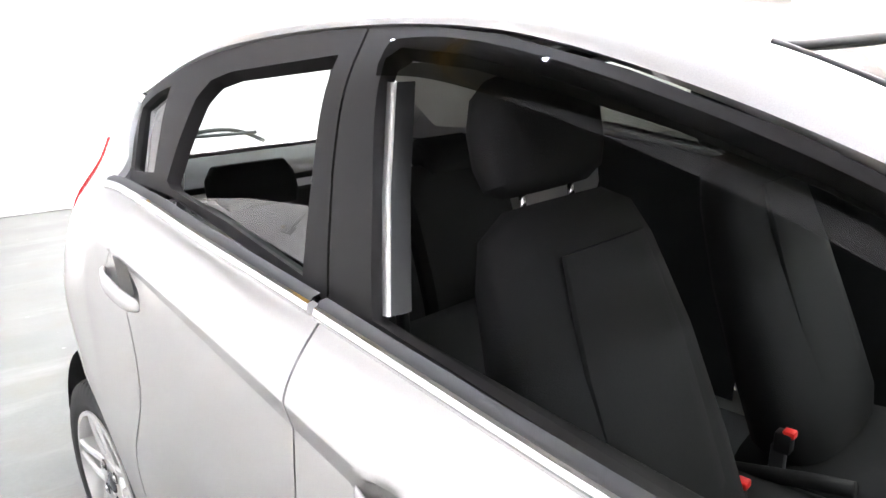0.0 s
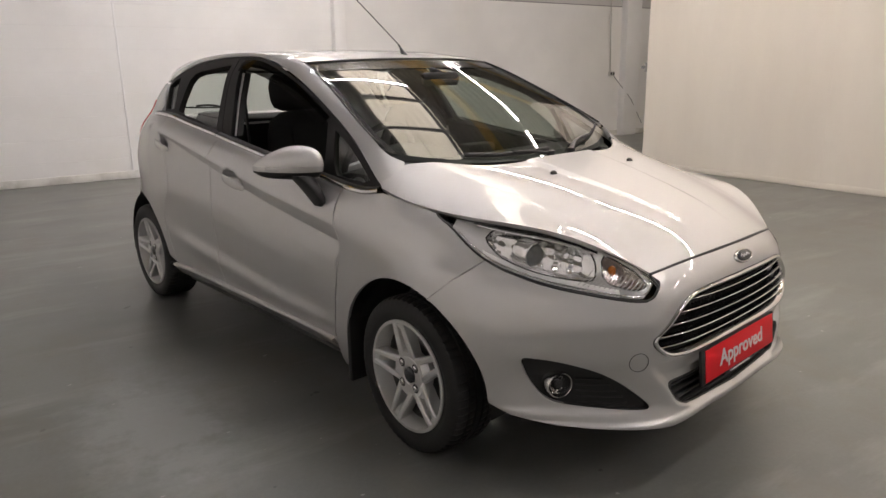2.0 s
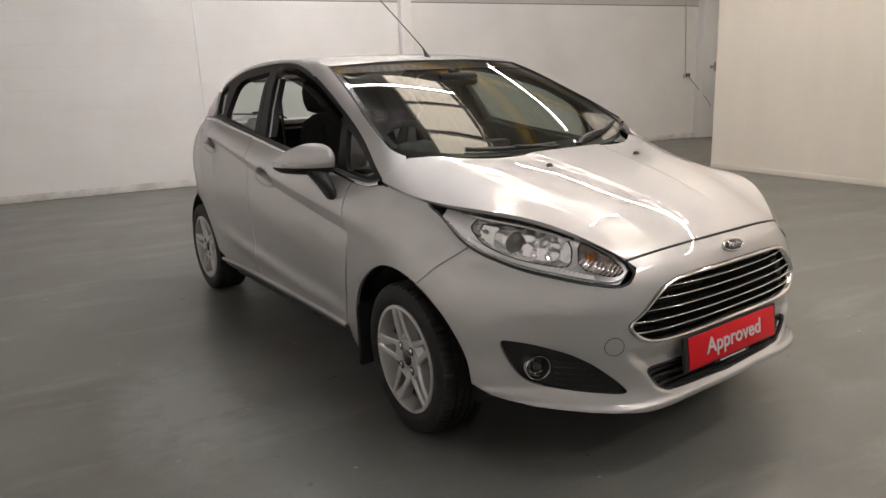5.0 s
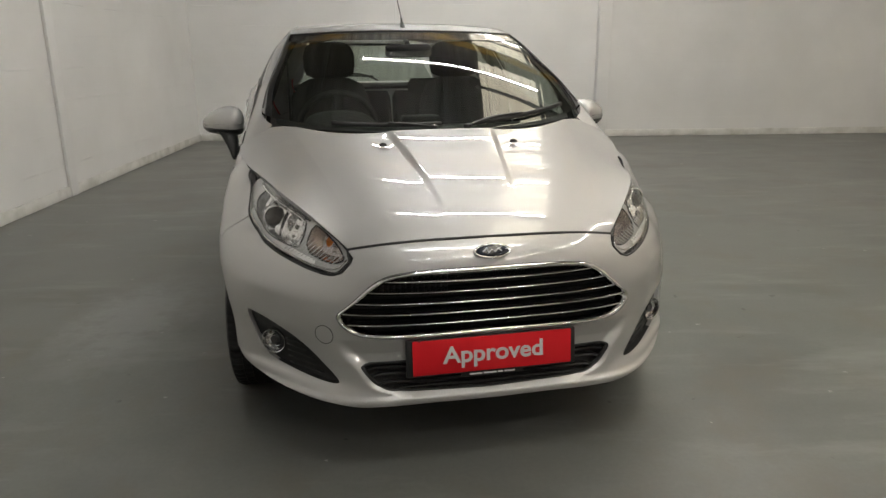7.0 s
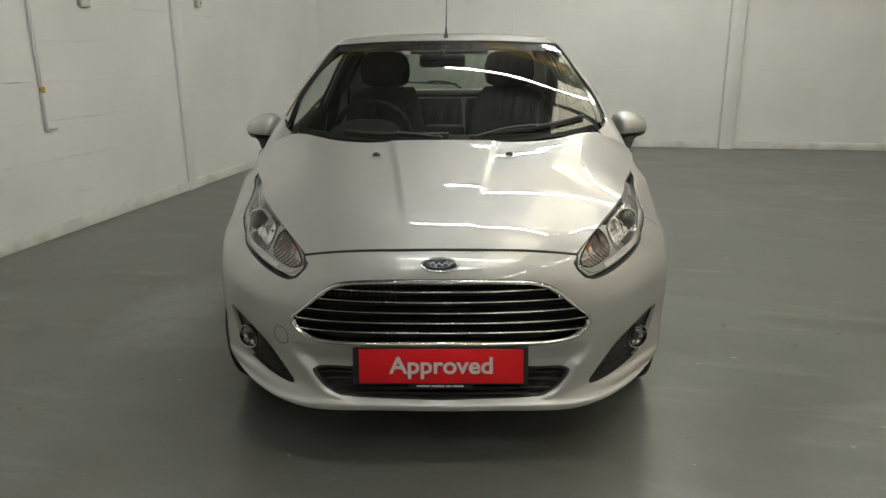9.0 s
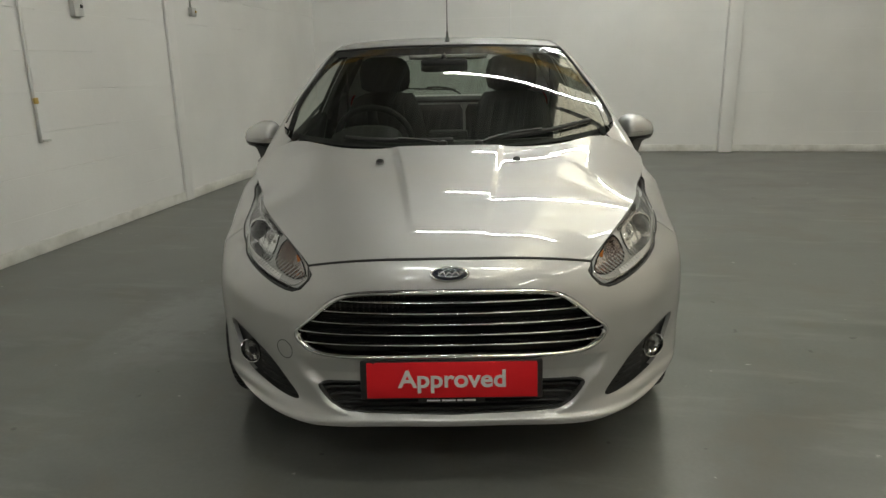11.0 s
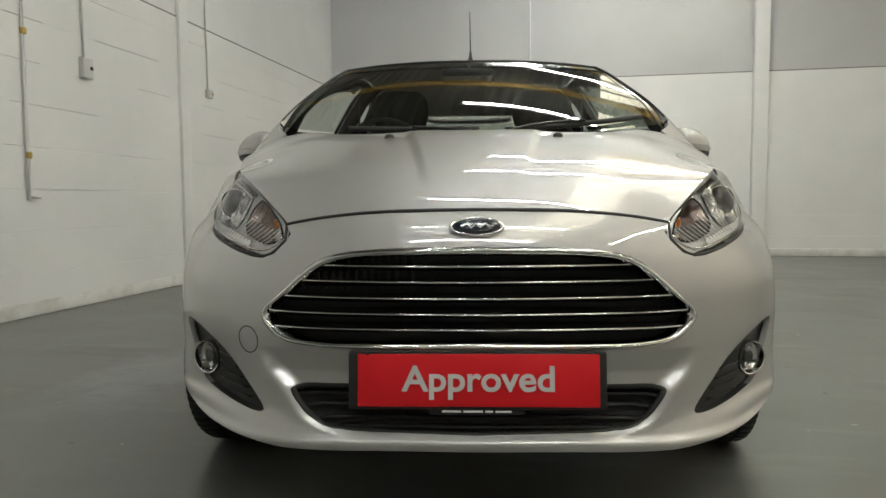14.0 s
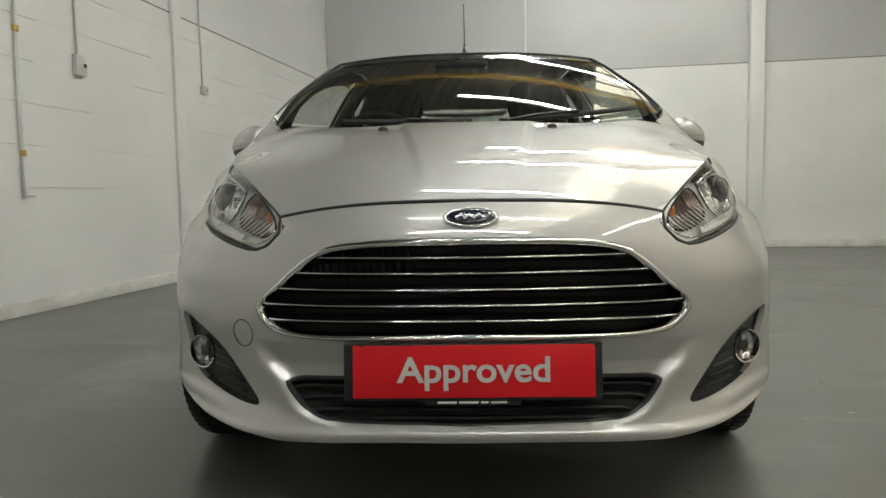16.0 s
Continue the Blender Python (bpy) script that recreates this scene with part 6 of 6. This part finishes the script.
# fog lamps in black corners
for flip, _ in SIDES:
    fog = holder("fog_lamp", car)
    loop = softened(rounds(FOG))
    sheet("insert", loop, deep(0.022), black_trim, fog, 0.02, 0.0, (), flip, "black plastic insert")
    ch = along(loop, 0.012, True)
    wall_ = np.array([deep(d)(np.vstack([ch, ch[:1]])) for d in (0.001, 0.023)])
    grid_part("insert_wall", wall_, black_trim, fog, 0.0, flip, "", (0, -1, 0))
    for k in range(5):
        z = 0.322 + 0.02 * k
        a0 = 36.5 + 0.7 * k if k < 1 else 36.0 + 1.4 * k
        tube("rib", np.array([deep(0.018)(rounds([(a, z)]))[0] for a in np.linspace(a0, 46.5 + 0.2 * k, 8)]), 0.0022, black_trim, fog, "", 6, False, None, flip)
    s = -1 if flip else 1
    m = Matrix.Translation((s * 0.671, -0.542, 0.384)) @ pose(0, 0, 0, 0, 0, -90 + 24 * s)
    part("ring", lathe([(-0.06, 0.0425), (0.004, 0.042), (0.007, 0.0405), (0.006, 0.0385), (-0.004, 0.037), (-0.01, 0.036)], 40, None, m), chrome, fog, "bright fog lamp ring")
    part("bowl", lathe([(-0.012, 0.037), (-0.02, 0.03), (-0.028, 0.012), (-0.03, 0.0)], 32, None, m), fog_bowl, fog)
    part("inner_ring", lathe([(-0.018, 0.026), (-0.010, 0.0245), (-0.012, 0.022)], 28, None, m), chrome, fog)
    part("glass", lathe([(-0.006, 0.037), (0.0, 0.028), (0.004, 0.0)], 32, None, m), lamp_glass, fog)
    part("bulb_shield", lathe([(-0.02, 0.014), (-0.004, 0.014), (-0.002, 0.0)], 18, None, m), dark, fog)

# cowl, wipers, aerial
cowl = skin([full([(0, 0.018, 0.985), (0.3, 0.05, 0.988), (0.5, 0.135, 0.996), (0.63, 0.24, 1.008)]), full([(0, 0.055, 0.974), (0.3, 0.088, 0.976), (0.5, 0.165, 0.986), (0.64, 0.27, 1.004)]), full([(0, 0.10, 0.998), (0.3, 0.128, 1.0), (0.5, 0.20, 1.01), (0.64, 0.29, 1.026)])], 61, 9)
grid_part("cowl", cowl, black_trim, car, 0.0, False, "black plastic cowl below the windscreen", (0, -0.4, 1))


def on_screen(x, s, out=0.0):
    """A point on the windscreen: x across, s from 0 at its foot to 1 at its head."""
    j = s * (screen_grid.shape[0] - 1)
    j0 = min(int(j), screen_grid.shape[0] - 2)
    row = screen_grid[j0] * (1 - j + j0) + screen_grid[j0 + 1] * (j - j0)
    p = np.array([np.interp(x, row[:, 0], row[:, k]) for k in range(3)])
    return p + out * np.array((0, -0.42, 0.9))


for x0, x1, s0, s1 in ((0.16, 0.60, 0.03, 0.072), (-0.42, 0.02, 0.02, 0.035)):
    w = holder("wiper", car)
    pts = [on_screen(x0 + (x1 - x0) * t, s0 + (s1 - s0) * t, 0.011) for t in np.linspace(0, 1, 16)]
    tube("wiper_blade", pts, 0.006, seal, w, "", 6, False, (0.006, 0.010))
    xm = (x0 + x1) / 2
    root = np.array(on_screen(x0 + (0.02 if x0 > 0 else 0.06), 0.005, 0.012)) + (0, -0.02, 0)
    if x0 > 0:
        root = np.array((0.12, 0.035, 1.0))
    else:
        root = np.array((-0.02, 0.03, 1.0))
    if x0 < 0:
        pts = [root, on_screen(-0.1, 0.02, 0.018), on_screen(xm, (s0 + s1) / 2, 0.020)]
    else:
        pts = [root, on_screen(0.22, 0.04, 0.02), on_screen(xm, (s0 + s1) / 2, 0.022)]
    tube("wiper_arm", curve(pts, 14), 0.007, black_trim, w, "", 6, False, (0.011, 0.006))
    part("pivot", lathe([(0.0, 0.018), (0.02, 0.016), (0.026, 0.0)], 18, None, Matrix.Translation(root - (0, 0, 0.012)) @ pose(0, 0, 0, 0, -90, 0)), black_trim, w)
aerial = holder("aerial", car)
part("base", blob([((0, 0.975, 1.405), 0.016, 0.024, (1, 0, 0), (0, 1, 0), 2), ((0, 0.985, 1.422), 0.011, 0.017, (1, 0, 0), (0, 1, 0), 2), ((0, 1.003, 1.442), 0.006, 0.007, (1, 0, 0), (0, 1, 0), 2), ((0, 1.02, 1.462), 0.005, 0.005, (1, 0, 0), (0, 1, 0), 2)], 16), black_trim, aerial)
tube("mast", [(0, 1.018, 1.46), (0, 1.23, 1.61), (0, 1.44, 1.755)], 0.0028, black_trim, aerial)

# door mirrors
for flip, _ in SIDES:
    s = -1 if flip else 1
    mir = holder("door_mirror", front_doors[1 if flip else 0])

    def ring(x, y, z, ry, rz):
        return ((s * x, y, z - 0.007), ry * 1.12, rz * 0.98, (0, 1, 0), (0, 0, 1), 2.3)

    prof = ((0.796, 0.585, 0.990, 0.030, 0.030), (0.806, 0.582, 0.996, 0.066, 0.052), (0.828, 0.585, 1.000, 0.092, 0.064), (0.862, 0.602, 1.001, 0.096, 0.067), (0.906, 0.625, 0.997, 0.086, 0.060), (0.946, 0.655, 0.990, 0.066, 0.048), (0.975, 0.685, 0.984, 0.042, 0.034), (0.990, 0.708, 0.980, 0.018, 0.016))
    prof = [tuple(r) for r in curve(prof, 30)]
    cap_bm = blob([ring(*p) for p in prof], 48)
    bmesh.ops.bisect_plane(cap_bm, geom=cap_bm.verts[:] + cap_bm.edges[:] + cap_bm.faces[:], plane_co=(0, 0, 0.986), plane_no=(0, 0, -1), clear_outer=True)
    part("cap", cap_bm, paint, mir, "silver mirror cap")
    low_bm = blob([ring(x, y, z, a * 0.985, b * 0.985) for x, y, z, a, b in prof], 48)
    bmesh.ops.bisect_plane(low_bm, geom=low_bm.verts[:] + low_bm.edges[:] + low_bm.faces[:], plane_co=(0, 0, 0.985), plane_no=(0, 0, 1), clear_outer=True)
    bmesh.ops.bisect_plane(low_bm, geom=low_bm.verts[:] + low_bm.edges[:] + low_bm.faces[:], plane_co=(0, 0, 0.965), plane_no=(0, 0, -1), clear_outer=True)
    part("lower_band", low_bm, paint, mir, "silver lower half of the mirror")
    bot_bm = blob([ring(x, y, z, a * 0.97, b * 0.985) for x, y, z, a, b in prof], 48)
    bmesh.ops.bisect_plane(bot_bm, geom=bot_bm.verts[:] + bot_bm.edges[:] + bot_bm.faces[:], plane_co=(0, 0, 0.9645), plane_no=(0, 0, 1), clear_outer=True)
    part("underside", bot_bm, black_trim, mir, "black underside")
    part("indicator", blob([((s * 0.925, 0.570, 0.974), 0.003, 0.003, (0, 1, 0), (0, 0, 1), 2), ((s * 0.956, 0.604, 0.975), 0.006, 0.007, (0, 1, 0), (0, 0, 1), 2), ((s * 0.979, 0.645, 0.977), 0.005, 0.008, (0, 1, 0), (0, 0, 1), 2)], 10), lamp_bezel_mat, mir, "slim clear indicator")
    part("mirror_glass", blob([((s * 0.825, 0.655, 0.986), 0.004, 0.036, (0, 1, 0), (0, 0, 1), 3), ((s * 0.88, 0.695, 0.988), 0.004, 0.042, (0, 1, 0), (0, 0, 1), 3), ((s * 0.945, 0.712, 0.978), 0.004, 0.030, (0, 1, 0), (0, 0, 1), 3)], 16), mirror_glass, mir)
    stalk = blob([((s * 0.872, 0.578, 0.952), 0.046, 0.058, (1, 0, 0), (0, 1, 0), 3), ((s * 0.862, 0.568, 0.935), 0.036, 0.056, (1, 0, 0), (0, 1, 0), 3), ((s * 0.850, 0.540, 0.90), 0.026, 0.059, (1, 0, 0), (0, 1, 0), 3), ((s * 0.842, 0.518, 0.868), 0.019, 0.054, (1, 0, 0), (0, 1, 0), 3), ((s * 0.840, 0.508, 0.848), 0.015, 0.044, (1, 0, 0), (0, 1, 0), 2.6), ((s * 0.840, 0.506, 0.834), 0.010, 0.026, (1, 0, 0), (0, 1, 0), 2.4)], 22)
    part("stalk", stalk, black_trim, mir, "black mirror stalk")

# smoked visors along the heads of the front windows
for n, (flip, _) in enumerate(SIDES):
    topl = curve([(0.60, 1.160), (0.75, 1.226), (0.922, 1.290), (1.111, 1.342), (1.32, 1.384), (1.46, 1.397), (1.53, 1.395)], 40)
    lowl = curve([(0.615, 1.128), (0.77, 1.190), (0.93, 1.245), (1.111, 1.292), (1.31, 1.331), (1.44, 1.345), (1.505, 1.345)], 40)
    rows = []
    for k, out in ((0.0, 0.004), (0.3, 0.012), (0.7, 0.016), (1.0, 0.014)):
        l = topl * (1 - k) + lowl * k
        rows.append(np.stack([glass_x(l[:, 0], l[:, 1]) + out, l[:, 0], l[:, 1]], -1))
    grid_part("wind_deflector", np.array(rows), visor_glass, front_doors[n], 0.0, flip, "smoked plastic wind deflector", (1, 0, 0.3))

# ---- inside the car ----
def front_seat(x):
    seat = holder("front_seat", car)
    ex, ev = (1, 0, 0), Vector((0, 0.36, 0.93)).normalized()
    back_n = Vector((0, 0.93, -0.36)).normalized()
    sec = []
    for t, hw, th in ((0, 0.20, 0.085), (0.08, 0.235, 0.095), (0.3, 0.245, 0.088), (0.6, 0.24, 0.078), (0.85, 0.21, 0.065), (0.95, 0.18, 0.055), (1.0, 0.12, 0.03)):
        c = Vector((x, 1.13, 0.50)) + Vector((0, 0.25, 0.64)) * t
        sec.append((c, hw, th, ex, back_n, 3.0))
    part("backrest", blob(sec, 28), fabric, seat, "dark grey cloth backrest")
    sec = []
    for t, hw, th in ((0.08, 0.12, 0.015), (0.2, 0.14, 0.02), (0.6, 0.135, 0.02), (0.86, 0.11, 0.012)):
        c = Vector((x, 1.066, 0.535)) + Vector((0, 0.25, 0.64)) * t
        sec.append((c, hw, th, ex, back_n, 3.0))
    part("back_panel", blob(sec, 20), fabric_grey, seat, "lighter woven centre panel")
    sec = [((x, 0.78 + 0.46 * t, 0.47 - 0.03 * t), 0.24, h, ex, (0, 0, 1), 3.2) for t, h in ((0, 0.04), (0.08, 0.07), (0.5, 0.075), (1.0, 0.07))]
    part("cushion", blob(sec, 24), fabric, seat, "dark grey cloth seat cushion")
    sec = []
    for t, hw, th in ((0, 0.10, 0.03), (0.10, 0.135, 0.05), (0.3, 0.145, 0.06), (0.6, 0.145, 0.062), (0.85, 0.13, 0.052), (0.96, 0.105, 0.035), (1.0, 0.07, 0.015)):
        sec.append((Vector((x, 1.395, 1.155)) + Vector((0, 0.040, 0.185)) * t, hw, th, ex, back_n, 2.8))
    part("headrest", blob(sec, 24), fabric, seat, "dark cloth headrest")
    for dx in (-0.065, 0.065):
        tube("headrest_post", [(x + dx, 1.385, 1.08), (x + dx, 1.40, 1.19)], 0.006, chrome, seat)
        part("post_collar", lathe([(0, 0.011), (0.012, 0.010), (0.014, 0.0)], 12, None, Matrix.Translation((x + dx, 1.385, 1.118)) @ pose(0, 0, 0, 0, -90, 0)), dash_black, seat)
    return seat


for x in (-0.365, 0.365):
    front_seat(x)
rear_seat = holder("rear_seat", car)
part("bench", blob([((-0.62, 1.98, 0.50), 0.22, 0.06, (0, 1, 0), (0, 0, 1), 3), ((-0.60, 1.98, 0.52), 0.25, 0.09, (0, 1, 0), (0, 0, 1), 3), ((0.60, 1.98, 0.52), 0.25, 0.09, (0, 1, 0), (0, 0, 1), 3), ((0.62, 1.98, 0.50), 0.22, 0.06, (0, 1, 0), (0, 0, 1), 3)], 24), fabric, rear_seat)
nb = Vector((0, 0.95, -0.3)).normalized()
uz = Vector((0, 0.3, 0.95)).normalized()
for x0, x1 in ((-0.60, 0.10), (0.12, 0.60)):
    part("rear_backrest", blob([((x0, 2.30, 0.75), 0.24, 0.04, uz, nb, 3), ((x0 + 0.02, 2.30, 0.75), 0.28, 0.065, uz, nb, 3), ((x1 - 0.02, 2.30, 0.75), 0.28, 0.065, uz, nb, 3), ((x1, 2.30, 0.75), 0.24, 0.04, uz, nb, 3)], 24), fabric, rear_seat)
for x in (-0.36, 0.36):
    part("rear_headrest", blob([((x - 0.12, 2.38, 1.03), 0.05, 0.03, uz, nb, 2.6), ((x - 0.10, 2.38, 1.03), 0.075, 0.045, uz, nb, 2.6), ((x + 0.10, 2.38, 1.03), 0.075, 0.045, uz, nb, 2.6), ((x + 0.12, 2.38, 1.03), 0.05, 0.03, uz, nb, 2.6)], 20), fabric, rear_seat)
part("parcel_shelf", box_bm((-0.58, 2.42, 1.03), (0.58, 2.95, 1.05), 0.008), dash_black, car)

# dashboard, steering wheel, mirror, trim
dash_rows = [full([(0, y, z), (0.35, y + 0.02, z), (0.6, y + dy, z - 0.005), (0.70, y + dy + 0.05, z - 0.03)]) for y, z, dy in ((0.10, 0.965, 0.12), (0.25, 0.978, 0.09), (0.42, 0.972, 0.05), (0.53, 0.945, 0.02), (0.58, 0.89, 0.0), (0.57, 0.78, 0.0), (0.50, 0.62, 0.0))]
dash = grid_part("dashboard", skin(dash_rows, 41, 31), dash_black, car, 0.0, False, "black soft plastic dashboard", (0, 0.3, 1))
part("binnacle", blob([((-0.37, 0.36, 0.965), 0.13, 0.02, (1, 0, 0), (0, 0, 1), 2.4), ((-0.37, 0.42, 0.985), 0.155, 0.045, (1, 0, 0), (0, 0, 1), 2.4), ((-0.37, 0.56, 0.978), 0.15, 0.055, (1, 0, 0), (0, 0, 1), 2.4), ((-0.37, 0.575, 0.975), 0.13, 0.04, (1, 0, 0), (0, 0, 1), 2.4)], 24), dash_black, dash)
part("centre_stack", box_bm((-0.13, 0.50, 0.5), (0.13, 0.60, 0.94), 0.03), gloss_black, dash)
part("centre_display", box_bm((-0.09, 0.44, 0.95), (0.09, 0.52, 1.01), 0.015), dash_black, dash)
for x in (-0.60, 0.60, -0.19, 0.19):
    part("air_vent", lathe([(0.0, 0.042), (0.012, 0.04), (0.008, 0.034), (-0.01, 0.03), (-0.01, 0.0)], 24, None, Matrix.Translation((x, 0.575, 0.88)) @ pose(0, 0, 0, 0, 0, 90)), satin, dash)
wheel_m = Matrix.Translation((-0.365, 0.735, 0.945)) @ pose(0, 0, 0, -62, 0, 0)
sw = holder("steering_wheel", car)
sw.matrix_basis = wheel_m
tube("wheel_rim", [(0.182 * math.cos(a), 0.182 * math.sin(a), 0) for a in np.linspace(0, 2 * math.pi, 48, endpoint=False)], 0.015, dash_black, sw, "", 10, True)
part("airbag_boss", blob([((0, 0, -0.04), 0.07, 0.06, (1, 0, 0), (0, 1, 0), 2.6), ((0, 0, 0.0), 0.085, 0.07, (1, 0, 0), (0, 1, 0), 2.6), ((0, 0, 0.02), 0.07, 0.055, (1, 0, 0), (0, 1, 0), 2.6)], 24), dash_black, sw)
for a in (10, 170, 270):
    c, s_ = math.cos(radians(a)), math.sin(radians(a))
    part("wheel_spoke", blob([((0.06 * c, 0.06 * s_, 0), 0.03, 0.012, (-s_, c, 0), (0, 0, 1), 3), ((0.18 * c, 0.18 * s_, 0), 0.02, 0.01, (-s_, c, 0), (0, 0, 1), 3)], 12), satin if a != 270 else dash_black, sw)
tube("steering_column", [(-0.365, 0.56, 0.86), (-0.365, 0.72, 0.935)], 0.05, dash_black, car)
for x in (-0.48, -0.25):
    tube("column_stalk", [(-0.365, 0.66, 0.93), (x, 0.68, 0.95)], 0.009, dash_black, car)
rvm = holder("interior_mirror", car)
part("mirror_housing", blob([((-0.125, 0.70, 1.295), 0.012, 0.022, (0, 1, 0), (0, 0, 1), 2.5), ((-0.11, 0.70, 1.295), 0.02, 0.031, (0, 1, 0), (0, 0, 1), 3), ((0.08, 0.70, 1.295), 0.02, 0.031, (0, 1, 0), (0, 0, 1), 3), ((0.095, 0.70, 1.295), 0.012, 0.022, (0, 1, 0), (0, 0, 1), 2.5)], 18), dash_black, rvm)
tube("mirror_stem", [(-0.015, 0.70, 1.32), (-0.015, 0.76, 1.338)], 0.014, dash_black, rvm)
# headliner and pillar trims
HEAD = ((0.93, 1.365, 0.515), (1.15, 1.405, 0.52), (1.6, 1.425, 0.52), (2.2, 1.41, 0.50), (2.58, 1.375, 0.44))
grid_part("headliner", skin([full([(0, y, z), (x * 0.6, y, z - 0.005), (x, y + 0.02, z - 0.03)]) for y, z, x in HEAD], 31, 31), liner, car, 0.0, False, "pale cloth headliner", (0, 0, -1))
for flip, _ in SIDES:
    inset = lambda r, dx, dz: [(x - dx, y + 0.01, z - dz) for x, y, z in r]
    grid_part("pillar_trim", skin([inset([R1[0], R1[2], R1[4], R1[5]], 0.014, 0.012), inset([(x * 0.5 + x2 * 0.5, y * 0.5 + y2 * 0.5, z * 0.5 + z2 * 0.5) for (x, y, z), (x2, y2, z2) in zip([R1[0], R1[2], R1[4], R1[5]], [R2[0], R2[2], R2[3], R2[4]])], 0.035, 0.01)], 30, 5), pale_trim, car, 0.0, flip, "pale windscreen pillar trim", (-1, 0, 0))
    b_line = [(1.40, 1.0), (1.47, 1.15), (1.56, 1.34), (1.60, 1.40)]
    bx = lambda dy, dx: [(float(glass_x(y, z)) - dx, y + dy, z) for y, z in b_line]
    grid_part("pillar_trim", skin([bx(0.03, 0.04), bx(0.07, 0.075), bx(0.13, 0.04)], 20, 9), dash_black, car, 0.0, flip, "dark door pillar trim", (-1, 0, 0))
    c_line = [(2.10, 1.1), (2.17, 1.24), (2.2, 1.34)]
    cx = lambda dy, dx: [(float(glass_x(y + dy, z)) - dx - 0.01, y + dy, z) for y, z in c_line]
    grid_part("pillar_trim", skin([cx(-0.04, 0.035), cx(0.2, 0.06), cx(0.55, 0.02)], 16, 9), pale_trim, car, 0.0, flip, "grey rear pillar trim", (-1, 0, 0))
    # door cards
    for y0, y1 in ((0.46, 1.44), (1.48, 2.02)):
        rows = []
        for z, dx in ((0.30, 0.09), (0.55, 0.085), (0.72, 0.12), (0.78, 0.10), (0.95, 0.075), (1.0, 0.05)):
            yy = np.linspace(y0, y1, 20)
            zz = z + 0.11 * (yy - 0.6) * (z > 0.6)
            rows.append(np.stack([side_x(yy, np.minimum(zz, belt_z(yy))) - dx, yy, np.minimum(zz, belt_z(yy) + 0.01)], -1))
        grid_part("door_card", np.array(rows), dash_black, front_doors[1 if flip else 0] if y0 < 1 else rear_doors[1 if flip else 0], 0.0, flip, "black plastic door card", (-1, 0, 0))
    s = -1 if flip else 1
    tube("seat_belt", [(s * 0.60, 1.52, 1.30), (s * 0.60, 1.50, 1.0), (s * 0.61, 1.47, 0.6), (s * 0.61, 1.42, 0.45)], 0.01, seal, car, "black seat belt", 6, False, (0.003, 0.023))
for x in (-0.13, 0.10):
    b = holder("belt_buckle", car)
    part("stalk", box_bm((x - 0.012, 1.12, 0.45), (x + 0.012, 1.15, 0.58), 0.005), seal, b)
    part("housing", box_bm((x - 0.016, 1.11, 0.565), (x + 0.016, 1.145, 0.612), 0.007), dash_black, b)
    part("button", box_bm((x - 0.012, 1.106, 0.602), (x + 0.012, 1.13, 0.618), 0.004), belt_red, b, "red release button")
part("centre_console", blob([((0, 0.55, 0.45), 0.10, 0.14, (1, 0, 0), (0, 0, 1), 3), ((0, 0.8, 0.42), 0.10, 0.13, (1, 0, 0), (0, 0, 1), 3), ((0, 1.3, 0.40), 0.09, 0.12, (1, 0, 0), (0, 0, 1), 3)], 20), dash_black, car)
tube("hand_brake", [(0.05, 1.25, 0.50), (0.05, 1.05, 0.555), (0.05, 0.98, 0.57)], 0.017, dash_black, car)
